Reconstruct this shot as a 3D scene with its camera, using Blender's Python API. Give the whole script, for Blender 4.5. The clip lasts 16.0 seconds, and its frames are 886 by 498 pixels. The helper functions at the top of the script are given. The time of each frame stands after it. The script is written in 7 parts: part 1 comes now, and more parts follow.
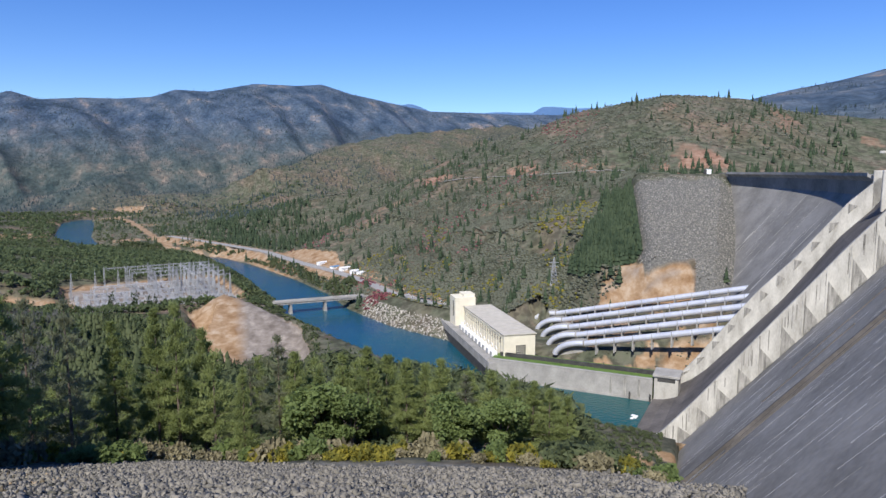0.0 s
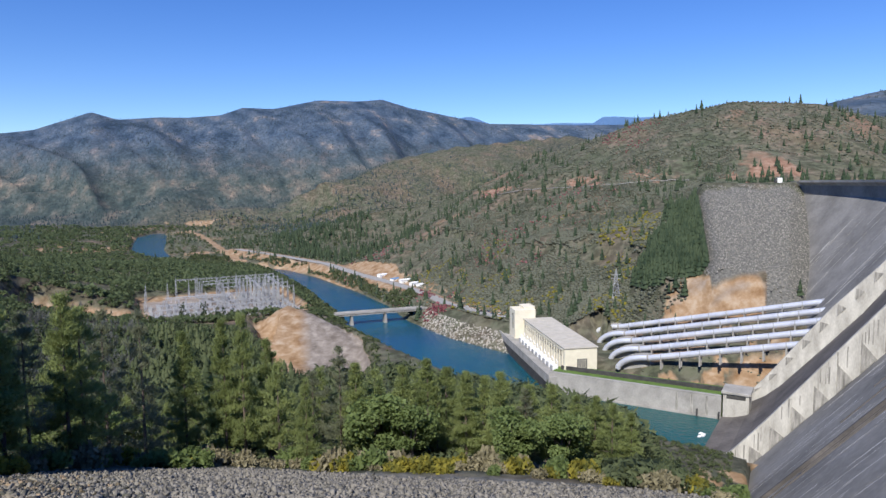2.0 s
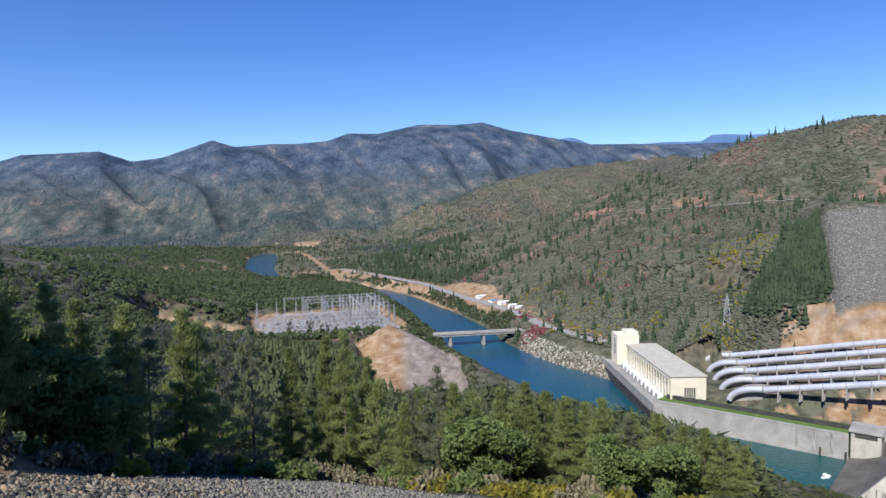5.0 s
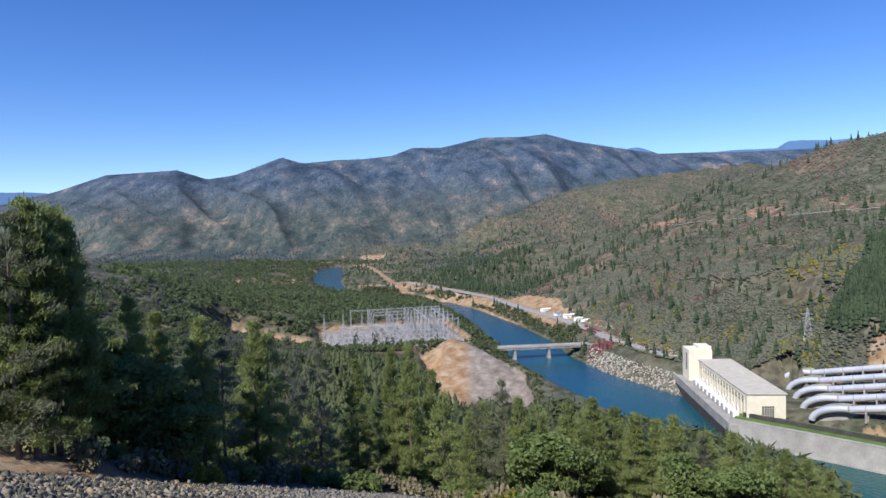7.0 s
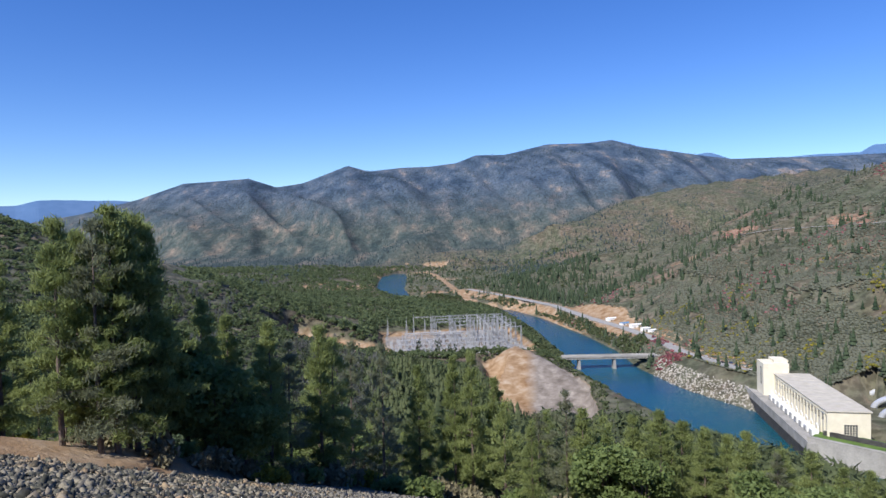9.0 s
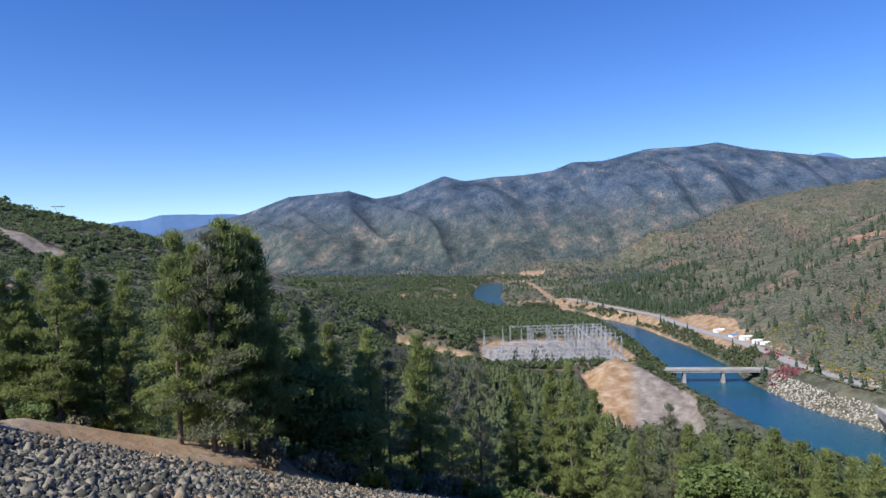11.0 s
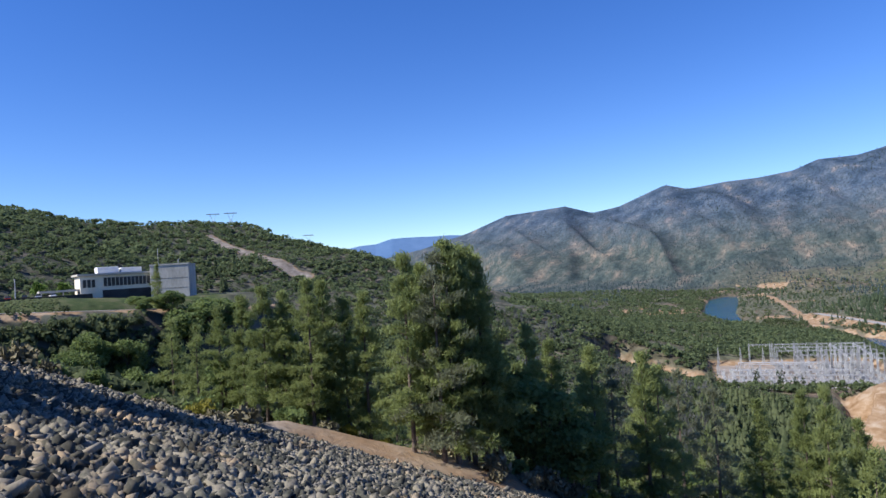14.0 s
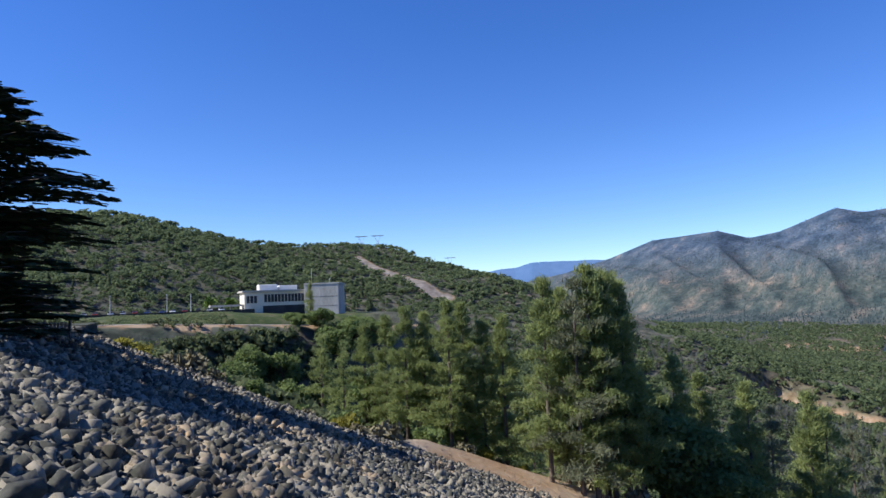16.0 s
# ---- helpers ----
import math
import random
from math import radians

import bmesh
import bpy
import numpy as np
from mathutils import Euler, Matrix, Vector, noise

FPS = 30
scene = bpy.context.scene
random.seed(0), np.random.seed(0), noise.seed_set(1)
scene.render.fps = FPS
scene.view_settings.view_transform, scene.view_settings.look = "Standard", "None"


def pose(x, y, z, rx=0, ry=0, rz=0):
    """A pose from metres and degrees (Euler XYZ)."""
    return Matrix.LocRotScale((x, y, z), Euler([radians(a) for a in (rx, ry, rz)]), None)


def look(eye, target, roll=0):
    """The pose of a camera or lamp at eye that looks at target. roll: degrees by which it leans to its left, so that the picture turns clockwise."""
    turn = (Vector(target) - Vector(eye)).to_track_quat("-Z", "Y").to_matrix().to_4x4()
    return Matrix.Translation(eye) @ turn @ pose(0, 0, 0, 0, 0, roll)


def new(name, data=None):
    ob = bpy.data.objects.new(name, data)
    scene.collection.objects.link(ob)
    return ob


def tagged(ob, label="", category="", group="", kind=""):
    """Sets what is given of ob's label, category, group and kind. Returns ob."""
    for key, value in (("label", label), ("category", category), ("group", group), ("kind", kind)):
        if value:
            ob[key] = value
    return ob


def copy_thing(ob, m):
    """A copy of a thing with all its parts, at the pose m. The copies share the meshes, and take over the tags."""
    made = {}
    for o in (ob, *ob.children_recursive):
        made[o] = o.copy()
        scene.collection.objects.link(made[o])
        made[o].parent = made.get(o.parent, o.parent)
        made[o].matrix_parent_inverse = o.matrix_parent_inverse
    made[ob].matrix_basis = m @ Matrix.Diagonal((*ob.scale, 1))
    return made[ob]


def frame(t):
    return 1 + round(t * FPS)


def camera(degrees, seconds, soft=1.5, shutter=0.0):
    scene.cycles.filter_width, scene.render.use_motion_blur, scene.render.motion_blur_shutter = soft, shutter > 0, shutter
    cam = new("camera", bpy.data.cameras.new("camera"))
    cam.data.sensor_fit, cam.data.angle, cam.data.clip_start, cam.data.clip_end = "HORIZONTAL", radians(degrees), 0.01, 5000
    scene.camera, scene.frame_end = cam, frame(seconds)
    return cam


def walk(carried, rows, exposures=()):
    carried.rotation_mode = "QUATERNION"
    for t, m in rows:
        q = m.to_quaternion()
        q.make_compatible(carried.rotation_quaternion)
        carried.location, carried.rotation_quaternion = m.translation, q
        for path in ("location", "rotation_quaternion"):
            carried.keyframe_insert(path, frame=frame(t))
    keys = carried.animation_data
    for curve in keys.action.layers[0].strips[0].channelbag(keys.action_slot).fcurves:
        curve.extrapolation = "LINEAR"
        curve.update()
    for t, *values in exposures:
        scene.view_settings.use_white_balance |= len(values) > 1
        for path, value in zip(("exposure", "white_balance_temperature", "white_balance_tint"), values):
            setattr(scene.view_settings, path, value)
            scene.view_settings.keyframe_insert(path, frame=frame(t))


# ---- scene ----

# ================= camera =================
EYE = 150.0          # the eye above the river, which lies at z = 0
cam = camera(68.4, 16.0)
ROWS = [
    (0.0, 0.00, -6.80, 0.00), (0.5, 1.19, -6.61, -0.57), (1.0, 2.51, -6.25, -0.46), (1.5, 3.86, -5.95, -0.54),
    (2.0, 5.22, -5.70, -0.71), (2.5, 6.62, -5.36, -0.53), (3.0, 8.08, -5.06, -0.58), (3.5, 9.58, -4.76, -0.72),
    (4.0, 11.08, -4.45, -0.73), (6.5, 18.01, -2.61, -1.51), (7.0, 19.47, -2.43, -1.59), (7.5, 20.88, -2.25, -1.65),
    (8.0, 22.24, -2.06, -1.53), (10.5, 30.62, -0.89, -1.85), (11.0, 33.37, -0.60, -2.04), (11.5, 36.68, -0.33, -2.16),
    (12.0, 39.41, -0.12, -1.96), (12.5, 41.66, 0.09, -3.00), (13.0, 44.94, 0.55, -2.85), (13.5, 48.82, 0.99, -3.30),
    (14.0, 52.23, 1.81, -3.85), (14.5, 55.94, 2.55, -4.50), (15.0, 59.17, 3.47, -4.20), (15.5, 62.20, 4.14, -3.48),
    (16.0, 64.38, 4.53, -2.33),
]


def aim(t, yaw, pitch, roll):
    eye = Vector((0.02 * math.sin(t * .8), 0.14 * max(0.0, min(1.0, (t - 9.5) / 6)), EYE + .015 * math.sin(t * 1.3)))
    y, p = radians(yaw), radians(pitch)
    ahead = Vector((-math.sin(y) * math.cos(p), math.cos(y) * math.cos(p), math.sin(p)))
    return look(eye, eye + ahead * 100, roll)


walk(cam, [(t, aim(t, yaw, pitch, roll)) for t, yaw, pitch, roll in ROWS], exposures=((0, .42), (8, .52), (12, .6), (16, .68)))

# ================= light =================
SUN_AZ, SUN_EL = 166.0, 45.0      # degrees, azimuth counted to the left from +y
sa, se = radians(SUN_AZ), radians(SUN_EL)
to_sun = Vector((-math.sin(sa) * math.cos(se), math.cos(sa) * math.cos(se), math.sin(se)))
sun = new("sun", bpy.data.lights.new("sun", "SUN"))
sun.data.energy, sun.data.angle, sun.data.color = 4.6, radians(0.53), (1.0, 0.965, 0.915)
sun.matrix_world = look(to_sun * 100 + Vector((0, 0, EYE)), (0, 0, EYE))
world = bpy.data.worlds.new("sky")
scene.world = world
world.use_nodes = True
wn = world.node_tree
sky = wn.nodes.new("ShaderNodeTexSky")
sky.sky_type, sky.sun_disc, sky.sun_elevation, sky.sun_rotation = "NISHITA", False, se, -sa
sky.altitude, sky.air_density, sky.dust_density, sky.ozone_density = 300, 0.85, 0.0, 3.0
wn.nodes["Background"].inputs["Strength"].default_value = 0.12
deep = wn.nodes.new("ShaderNodeHueSaturation")
deep.inputs["Hue"].default_value, deep.inputs["Saturation"].default_value, deep.inputs["Value"].default_value = 0.518, 1.30, 1.05
even, clear = wn.nodes.new("ShaderNodeGamma"), wn.nodes.new("ShaderNodeMix")
even.inputs["Gamma"].default_value = 0.9
clear.data_type, clear.blend_type, clear.inputs["Factor"].default_value, clear.inputs["B"].default_value = "RGBA", "MULTIPLY", 1.0, (0.88, 1.0, 1.1, 1)
wn.links.new(sky.outputs[0], deep.inputs["Color"])
wn.links.new(deep.outputs[0], even.inputs["Color"])
wn.links.new(even.outputs[0], clear.inputs["A"])
wn.links.new(clear.outputs["Result"], wn.nodes["Background"].inputs["Color"])


# ================= small tools =================
def hash2(ix, iy, seed):
    h = (ix.astype(np.int64) * 374761393 + iy.astype(np.int64) * 668265263 + seed * 974634777) & 0x7FFFFFFF
    h = ((h ^ (h >> 13)) * 1274126177) & 0x7FFFFFFF
    return ((h ^ (h >> 16)) & 0xFFFF) / 65535.0


def vnoise(x, y, seed=0):
    ix, iy = np.floor(x), np.floor(y)
    fx, fy = x - ix, y - iy
    fx, fy = fx * fx * (3 - 2 * fx), fy * fy * (3 - 2 * fy)
    a, b = hash2(ix, iy, seed), hash2(ix + 1, iy, seed)
    c, d = hash2(ix, iy + 1, seed), hash2(ix + 1, iy + 1, seed)
    return (a + (b - a) * fx) * (1 - fy) + (c + (d - c) * fx) * fy - 0.5


def fbm(x, y, size, octaves=4, seed=0):
    x, y = np.asarray(x, float), np.asarray(y, float)
    v, amp = 0.0, 1.0
    for o in range(octaves):
        v = v + amp * vnoise(x / size + 17.3 * o, y / size - 9.1 * o, seed + o)
        size, amp = size / 2.03, amp * 0.5
    return v


def smax(a, b, k):
    return 0.5 * (a + b + np.sqrt((a - b) ** 2 + k * k))


def step(a, b, x):
    t = np.clip((x - a) / (b - a), 0, 1)
    return t * t * (3 - 2 * t)


def polar(az, d):
    a = np.radians(az)
    return -np.sin(a) * d, np.cos(a) * d


def near_line(x, y, pts):
    """Distance from a polyline of (x, y, value ...) and the values there."""
    x, y = np.asarray(x, float), np.asarray(y, float)
    best = np.full(x.shape, 1e9)
    vals = [np.zeros(x.shape) for _ in pts[0][2:]]
    for p, q in zip(pts, pts[1:]):
        ex, ey = q[0] - p[0], q[1] - p[1]
        t = np.clip(((x - p[0]) * ex + (y - p[1]) * ey) / (ex * ex + ey * ey), 0, 1)
        d = np.hypot(x - p[0] - t * ex, y - p[1] - t * ey)
        m = d < best
        best = np.where(m, d, best)
        vals = [np.where(m, a + t * (b - a), v) for v, a, b in zip(vals, p[2:], q[2:])]
    return best, vals


# ================= lie of the land =================
RIVER = [(150, 380, 46), (75, 425, 46), (-4, 516, 39), (-79, 603, 31), (-134, 684, 31), (-175, 773, 34), (-238, 885, 30), (-320, 1010, 25),
         (-400, 1110, 21), (-550, 1180, 16), (-640, 1228, 15), (-705, 1285, 20), (-838, 1468, 33), (-950, 1680, 38), (-1062, 1892, 38), (-1100, 1990, 20), (-1010, 2120, 12), (-800, 2200, 10)]


def crest(rows):
    return [(*(float(v) for v in polar(az, d)), EYE + d * math.tan(radians(el))) for az, el, d in rows]


RANGE_ROWS = [(110, .3, 4300), (70, .3, 4300), (60, .8, 4200), (54, 1.9, 4200), (50, 3.0, 4200), (46.5, 4.3, 4200), (41.4, 4.7, 4200), (39.2, 4.1, 4250), (36.9, 4.3, 4200), (33.1, 5.75, 4200),
               (31.4, 5.35, 4250), (26, 5.6, 4300), (23.6, 5.85, 4300), (21.9, 6.45, 4300), (19.4, 6.4, 4300), (15.8, 7.15, 4300), (12.6, 7.1, 4300), (10.3, 7.25, 4300), (7.9, 6.5, 4300),
               (5.1, 5.95, 4300), (1.2, 5.15, 4300), (-6.6, 4.85, 4300), (-20, 4.5, 4300)]
FAR_RIDGES = [crest([(66, 1.2, 4850), (58.7, 2.55, 4850), (56.5, 3.0, 4850), (52, 2.95, 4850), (46, 2.5, 4850)]),
              crest([(4.5, 5.5, 4850), (2.8, 5.7, 4850), (0.5, 5.0, 4850), (-7.6, 5.0, 4850), (-8.8, 5.45, 4850), (-11.8, 5.3, 4850), (-20, 4.8, 4850)]),
              crest([(-20, 4.6, 3100), (-24.5, 5.5, 3100), (-27.6, 6.15, 3100), (-30.5, 6.6, 3100), (-33.5, 7.25, 3100), (-40, 8.2, 3100), (-70, 8.0, 3100)])]
SPURS = [crest([(-6, 4.0, 3500), (4, 3.2, 3100), (9, 2.2, 2900), (12.6, .6, 2600), (16, .15, 2500), (20, -.7, 2450), (23.5, -1.4, 2550), (27, -2.6, 2650)]),
         crest([(12, 6.6, 4150), (14, 4.6, 3700), (17.5, 2.6, 3300), (20, 1.0, 3050)]), crest([(28, 4.9, 4100), (30, 2.9, 3600), (31, .9, 3150)]), crest([(40, 3.6, 4000), (41.5, .9, 3600), (42, -1.2, 3200)]),
         crest([(22, 5.8, 4200), (24, 3.6, 3650), (24.5, 1.4, 3200)]), crest([(35, 3.9, 4050), (37, 1.4, 3500)])]
WEST_HILL = crest([(-60, 3.0, 1400), (-33.8, 3.6, 1350), (-27.7, 4.4, 1300), (-24.5, 5.5, 1280), (-21.6, 5.85, 1260), (-18.6, 6.05, 1250), (-15, 5.45, 1280), (-12.3, 5.0, 1300),
                   (-10.4, 4.3, 1340), (-5.7, 2.8, 1420), (-2.3, 1.9, 1480), (1.2, -0.2, 1540), (6, -1.6, 1600), (11, -2.4, 1620)])
LEFT_HILL = crest([(150, 6.0, 800), (94, 7.7, 900), (91, 7.65, 910), (87, 6.85, 930), (81.5, 5.5, 960), (77.4, 5.1, 985), (73.2, 5.05, 1010), (71.7, 4.9, 1030), (69.3, 4.8, 1050), (68.6, 4.1, 1065), (68.0, 3.55, 1080), (65.9, 3.3, 1120),
                   (64, 2.75, 1180), (61.5, 2.1, 1270), (58.8, 1.5, 1400), (56.4, 0.7, 1500), (53, -0.6, 1650), (50, -2.4, 1800)])
# the foot of the rock slope, seen from the viewing place: azimuth, distance, fall of the ground beyond it
TOE_AZ = [-60, -20, -16, -6, 10, 24, 36, 48, 57, 64, 74, 87, 93, 110]
TOE_D = [50, 58, 72, 82, 90, 112, 98, 74, 72, 74, 68, 86, 94, 94]
TOE_FALL = [.5, .5, .45, .39, .36, .36, .37, .37, .34, .29, .22, .15, .10, 0.0]


RANGE_AZ, RANGE_EL, RANGE_D = (list(c) for c in zip(*sorted(RANGE_ROWS)))


def rock_plane(x, y):
    return np.minimum(EYE - 4.5 - 0.42 * y, 148.4)


def toe(x, y):
    az, d = np.degrees(np.arctan2(-x, y)), np.hypot(x, y)
    return d, np.interp(az, TOE_AZ, TOE_D), np.interp(az, TOE_AZ, TOE_FALL), az


FLATS = [  # centre, half length and width, turn in degrees, level, soft edge
    (-314, 694, 78, 84, 31, 15, 18),       # switchyard
    (-425, 600, 50, 26, 10, 16, 22),       # yard lot
    (88, 537, 57, 14, 104, 9.5, 7),        # behind the powerhouse
    (185, 432, 22, 14, 330, 17, 30),       # beside the spillway
    (-266, 40, 26, 52, 4, 146.6, 60),      # visitor terrace
    (-262, -40, 22, 62, 0, 149.2, 50),     # car park
]


def flat(x, y, f):
    c, s = math.cos(radians(f[4])), math.sin(radians(f[4]))
    u, v = abs((x - f[0]) * c + (y - f[1]) * s) - f[2], abs(-(x - f[0]) * s + (y - f[1]) * c) - f[3]
    return 1 - step(0, f[6], np.hypot(np.maximum(u, 0), np.maximum(v, 0)))


ROAD = [(22, 640, 14), (0, 650, 14), (-30, 690, 14), (-62, 728, 14), (-95, 800, 14), (-150, 880, 15), (-215, 960, 16), (-300, 1085, 17), (-420, 1200, 18), (-560, 1330, 18)]


TERRACE_ROAD = [(*(float(v) for v in polar(a, d)), z) for a, d, z in ((108, 190, 147.9), (95, 186, 147.6), (88, 190, 146.8), (80, 194, 145.2), (75, 202, 144.2), (71, 216, 142.9), (68, 232, 142))]
# the road cut along the western hillside, seen from the viewing place: azimuth and height in degrees
CUT_AZ, CUT_EL = [-18, -12, -9, -6.5, -3, -1, 2], [.05, -.05, -.3, -.45, -.6, -.8, -1.3]
# ridge of the spoil bank beside the yard, and the sandy ground along the river
BANK = [(*(float(v) for v in polar(a, d)), z) for a, d, z in ((21.6, 628, 13), (20.0, 640, 30), (18.9, 640, 35.4), (18.0, 630, 34.2), (16.5, 610, 30), (14.6, 580, 23.6), (13.2, 550, 16.5), (12.0, 525, 10))]
SANDS = [(*(float(v) for v in polar(a, d)), w) for a, d, w in ((29.2, 2280, 9), (27.6, 2240, 9), (26.0, 2060, 10), (25.2, 1850, 9), (24, 1500, 9), (22.9, 1313, 9), (19.6, 1200, 9), (16.7, 1134, 12), (13, 1040, 22), (11, 960, 26), (9, 850, 18), (7.2, 810, 12))]


def bank(x, y):
    """Height of the spoil bank: a gentle face towards the river, a steep one behind."""
    x, y = np.asarray(x, float), np.asarray(y, float)
    dl, (h,) = near_line(x, y, BANK)
    az, d = np.degrees(np.arctan2(-x, y)), np.hypot(x, y)
    ridge = np.interp(az, [12, 13.2, 14.6, 16.5, 18, 18.9, 20, 21.6], [525, 550, 580, 610, 630, 640, 640, 628])
    return np.maximum(h - np.where(d < ridge, .17, .7) * dl, 7) + 1.6 * fbm(x, y, 60, 2, 7) * np.clip(dl / 12, 0, 1)


def on_bank(x, y):
    """1 on the bare spoil bank, 0 off it."""
    x, y = np.asarray(x, float), np.asarray(y, float)
    az, d = np.degrees(np.arctan2(-x, y)), np.hypot(x, y)
    ridge = np.interp(az, [12, 13.2, 14.6, 16.5, 18, 18.9, 20, 21.6], [525, 550, 580, 610, 630, 640, 640, 628])
    az = az + 1.3 * fbm(x, y, 26, 3, 8)
    return step(11.7, 12.6, az) * (1 - step(21.0, 21.8, az)) * (1 - step(6, 22, d - ridge)) * step(430, 470, d)


def land(x, y):
    """Height of the ground."""
    x, y = np.asarray(x, float), np.asarray(y, float)
    d, td, fall, az = toe(x, y)
    dr, (hw,) = near_line(x, y, RIVER)
    floor = 14 + 0.035 * np.maximum(dr - 60, 0) + 9 * fbm(x, y, 260, 4, 3) * step(60, 260, dr)
    floor = np.minimum(floor, 75) - 10 * step(900, 1200, y) * (1 - step(150, 420, dr))
    z = floor
    for line, slope, k in ((WEST_HILL, .36, 30), (LEFT_HILL, .36, 20)):
        dl, (h,) = near_line(x, y, line)
        rough = fbm(x, y, 300, 5, 11) * np.clip(dl * .16, 0, 48)
        z = smax(z, h - slope * np.maximum(np.hypot(dl, 12) - 12, 0) + rough, k)
    # the range: its crest by bearing, with spurs and gullies running down from it
    crest_d, crest_el = (np.interp(az, RANGE_AZ, c) for c in (RANGE_D, RANGE_EL))
    dl = abs(crest_d - d)
    q = az + 5.0 * dl / 1000 + 2.2 * fbm(x, y, 1100, 3, 21)
    spurs = (.62 - 2 * abs(vnoise(q / 4.2, d / 3000, 51))) * np.clip(dl * .15, 0, 95) * (1 - .7 * step(900, 1600, dl))
    spurs = spurs + (.62 - 2 * abs(vnoise(q / 1.5 + 9, d / 1300, 52))) * np.clip(dl * .085, 0, 40) * (1 - .5 * step(900, 1600, dl))
    z = smax(z, EYE + crest_d * np.tan(np.radians(crest_el)) - .36 * dl + spurs, 22)
    for line, slope in [(FAR_RIDGES[2], .5), *[(s, .42) for s in SPURS]]:
        dl, (h,) = near_line(x, y, line)
        ridged = (0.32 - abs(fbm(x, y, 800, 5, 23))) * np.clip(dl * .5, 0, 190)
        ridged = ridged + (0.25 - abs(fbm(x, y, 430, 4, 33))) * np.clip(dl * .3, 0, 110)
        z = smax(z, h - slope * dl + ridged + fbm(x, y, 240, 3, 29) * np.clip(dl * .08, 2, 24), 22)
    # the slope below the viewing place
    tz = rock_plane(*polar(az, td))
    bench = 9.5 * step(41, 47, az) * (1 - step(66, 71, az)) * step(0, 3, d - td)
    own = tz - fall * np.maximum(d - td - bench, 0) - .03 * np.clip(d - td, 0, bench) + 1.2 * fbm(x, y, 30, 3, 5) * (1 - .7 * (bench > 0))
    z = np.where(d < 900, smax(own * (1 - step(420, 900, d)) + floor * step(420, 900, d), z, 6), z)
    z = np.where(d < td + 60, np.where(d < td, np.maximum(own - (td - d) * .3, rock_plane(x, y)), own + (z - own) * step(20, 60, d - td)), z)
    z = np.where(y < -6, np.where(d < 160, 148.4, z), z)
    gully = np.minimum(z, 147 - .60 * d)
    z = np.where((d < 330) & (y > 0), z + (gully - z) * step(-20.2, -22.5, az), z)
    db, (zb,) = near_line(x, y, TERRACE_ROAD)
    # rock fill against the far end of the dam
    far = 147 - 0.44 * (733 - y) - .9 * np.maximum(0, -az - 23.0) * d / 57.3
    inside = step(201, 221, x + (733 - y) * .2) * (1 - step(520, 560, x)) * step(500, 540, y)
    zr = np.where(y > 733, np.minimum(147 + np.maximum(y - 760, 0) * .4, np.maximum(z, 147)), far)
    z = z + (zr - z) * inside * np.where(y > 760, 1 - step(760, 800, y), 1)
    # road bench, flats
    dq, (zq,) = near_line(x, y, ROAD)
    z = z + (zq - z) * (1 - step(14, 34, dq))
    for f in FLATS:
        z = z + (f[5] - z) * flat(x, y, f)
    z = z + (zb - z) * (1 - step(5, 26, db))
    v = y - 591 + .624 * (x - 105)
    bench = 14.2 + .288 * (x - 105) * .9
    # cut slopes above the road and behind the powerhouse
    z = np.where(dq < 200, np.minimum(z, zq + .5 * np.maximum(dq - 13, 0) + 900 * step(120, 200, dq)), z)
    u = (x - 45) * .97 + (y - 471) * .245
    w = step(88, 112, x)
    cap = w * (bench + .58 * np.maximum(v - 6, 0) / 1.18) + (1 - w) * (17 + .5 * np.maximum(np.maximum(u - 38, (y - 625) * .9), 0))
    cap = cap + 1.0 * np.maximum(x - 122, 0) + 300 * (1 - step(470, 500, y)) + 400 * (1 - step(15, 30, u)) + 2 * np.maximum(y - 760, 0)
    z = np.where((x > 0) & (x < 260) & (y > 400), np.minimum(z, cap + 2 * fbm(x, y, 25, 3, 19)), z)
    z = z + (bench - z) * step(-140, -112, v) * (1 - step(8, 30, v)) * step(92, 102, x) * (1 - step(225, 250, x))
    # spoil mound beside the yard
    z = z + (bank(x, y) - z) * on_bank(x, y)
    # low banks round the far pool
    z = np.where(y > 1380, np.minimum(z, 5 + .10 * np.maximum(dr - hw, 0) + 40 * step(100, 220, dr - hw) + 4000 * step(220, 420, dr - hw)), z)
    # river bed
    shore = -5 + np.maximum(dr - hw + 5, 0) * .62
    z = np.where((dr < hw + 60) & (d > 200), np.minimum(z, shore + 2.0 * fbm(x, y, 30, 3, 9) * step(hw, hw + 15, dr)), z)
    return z


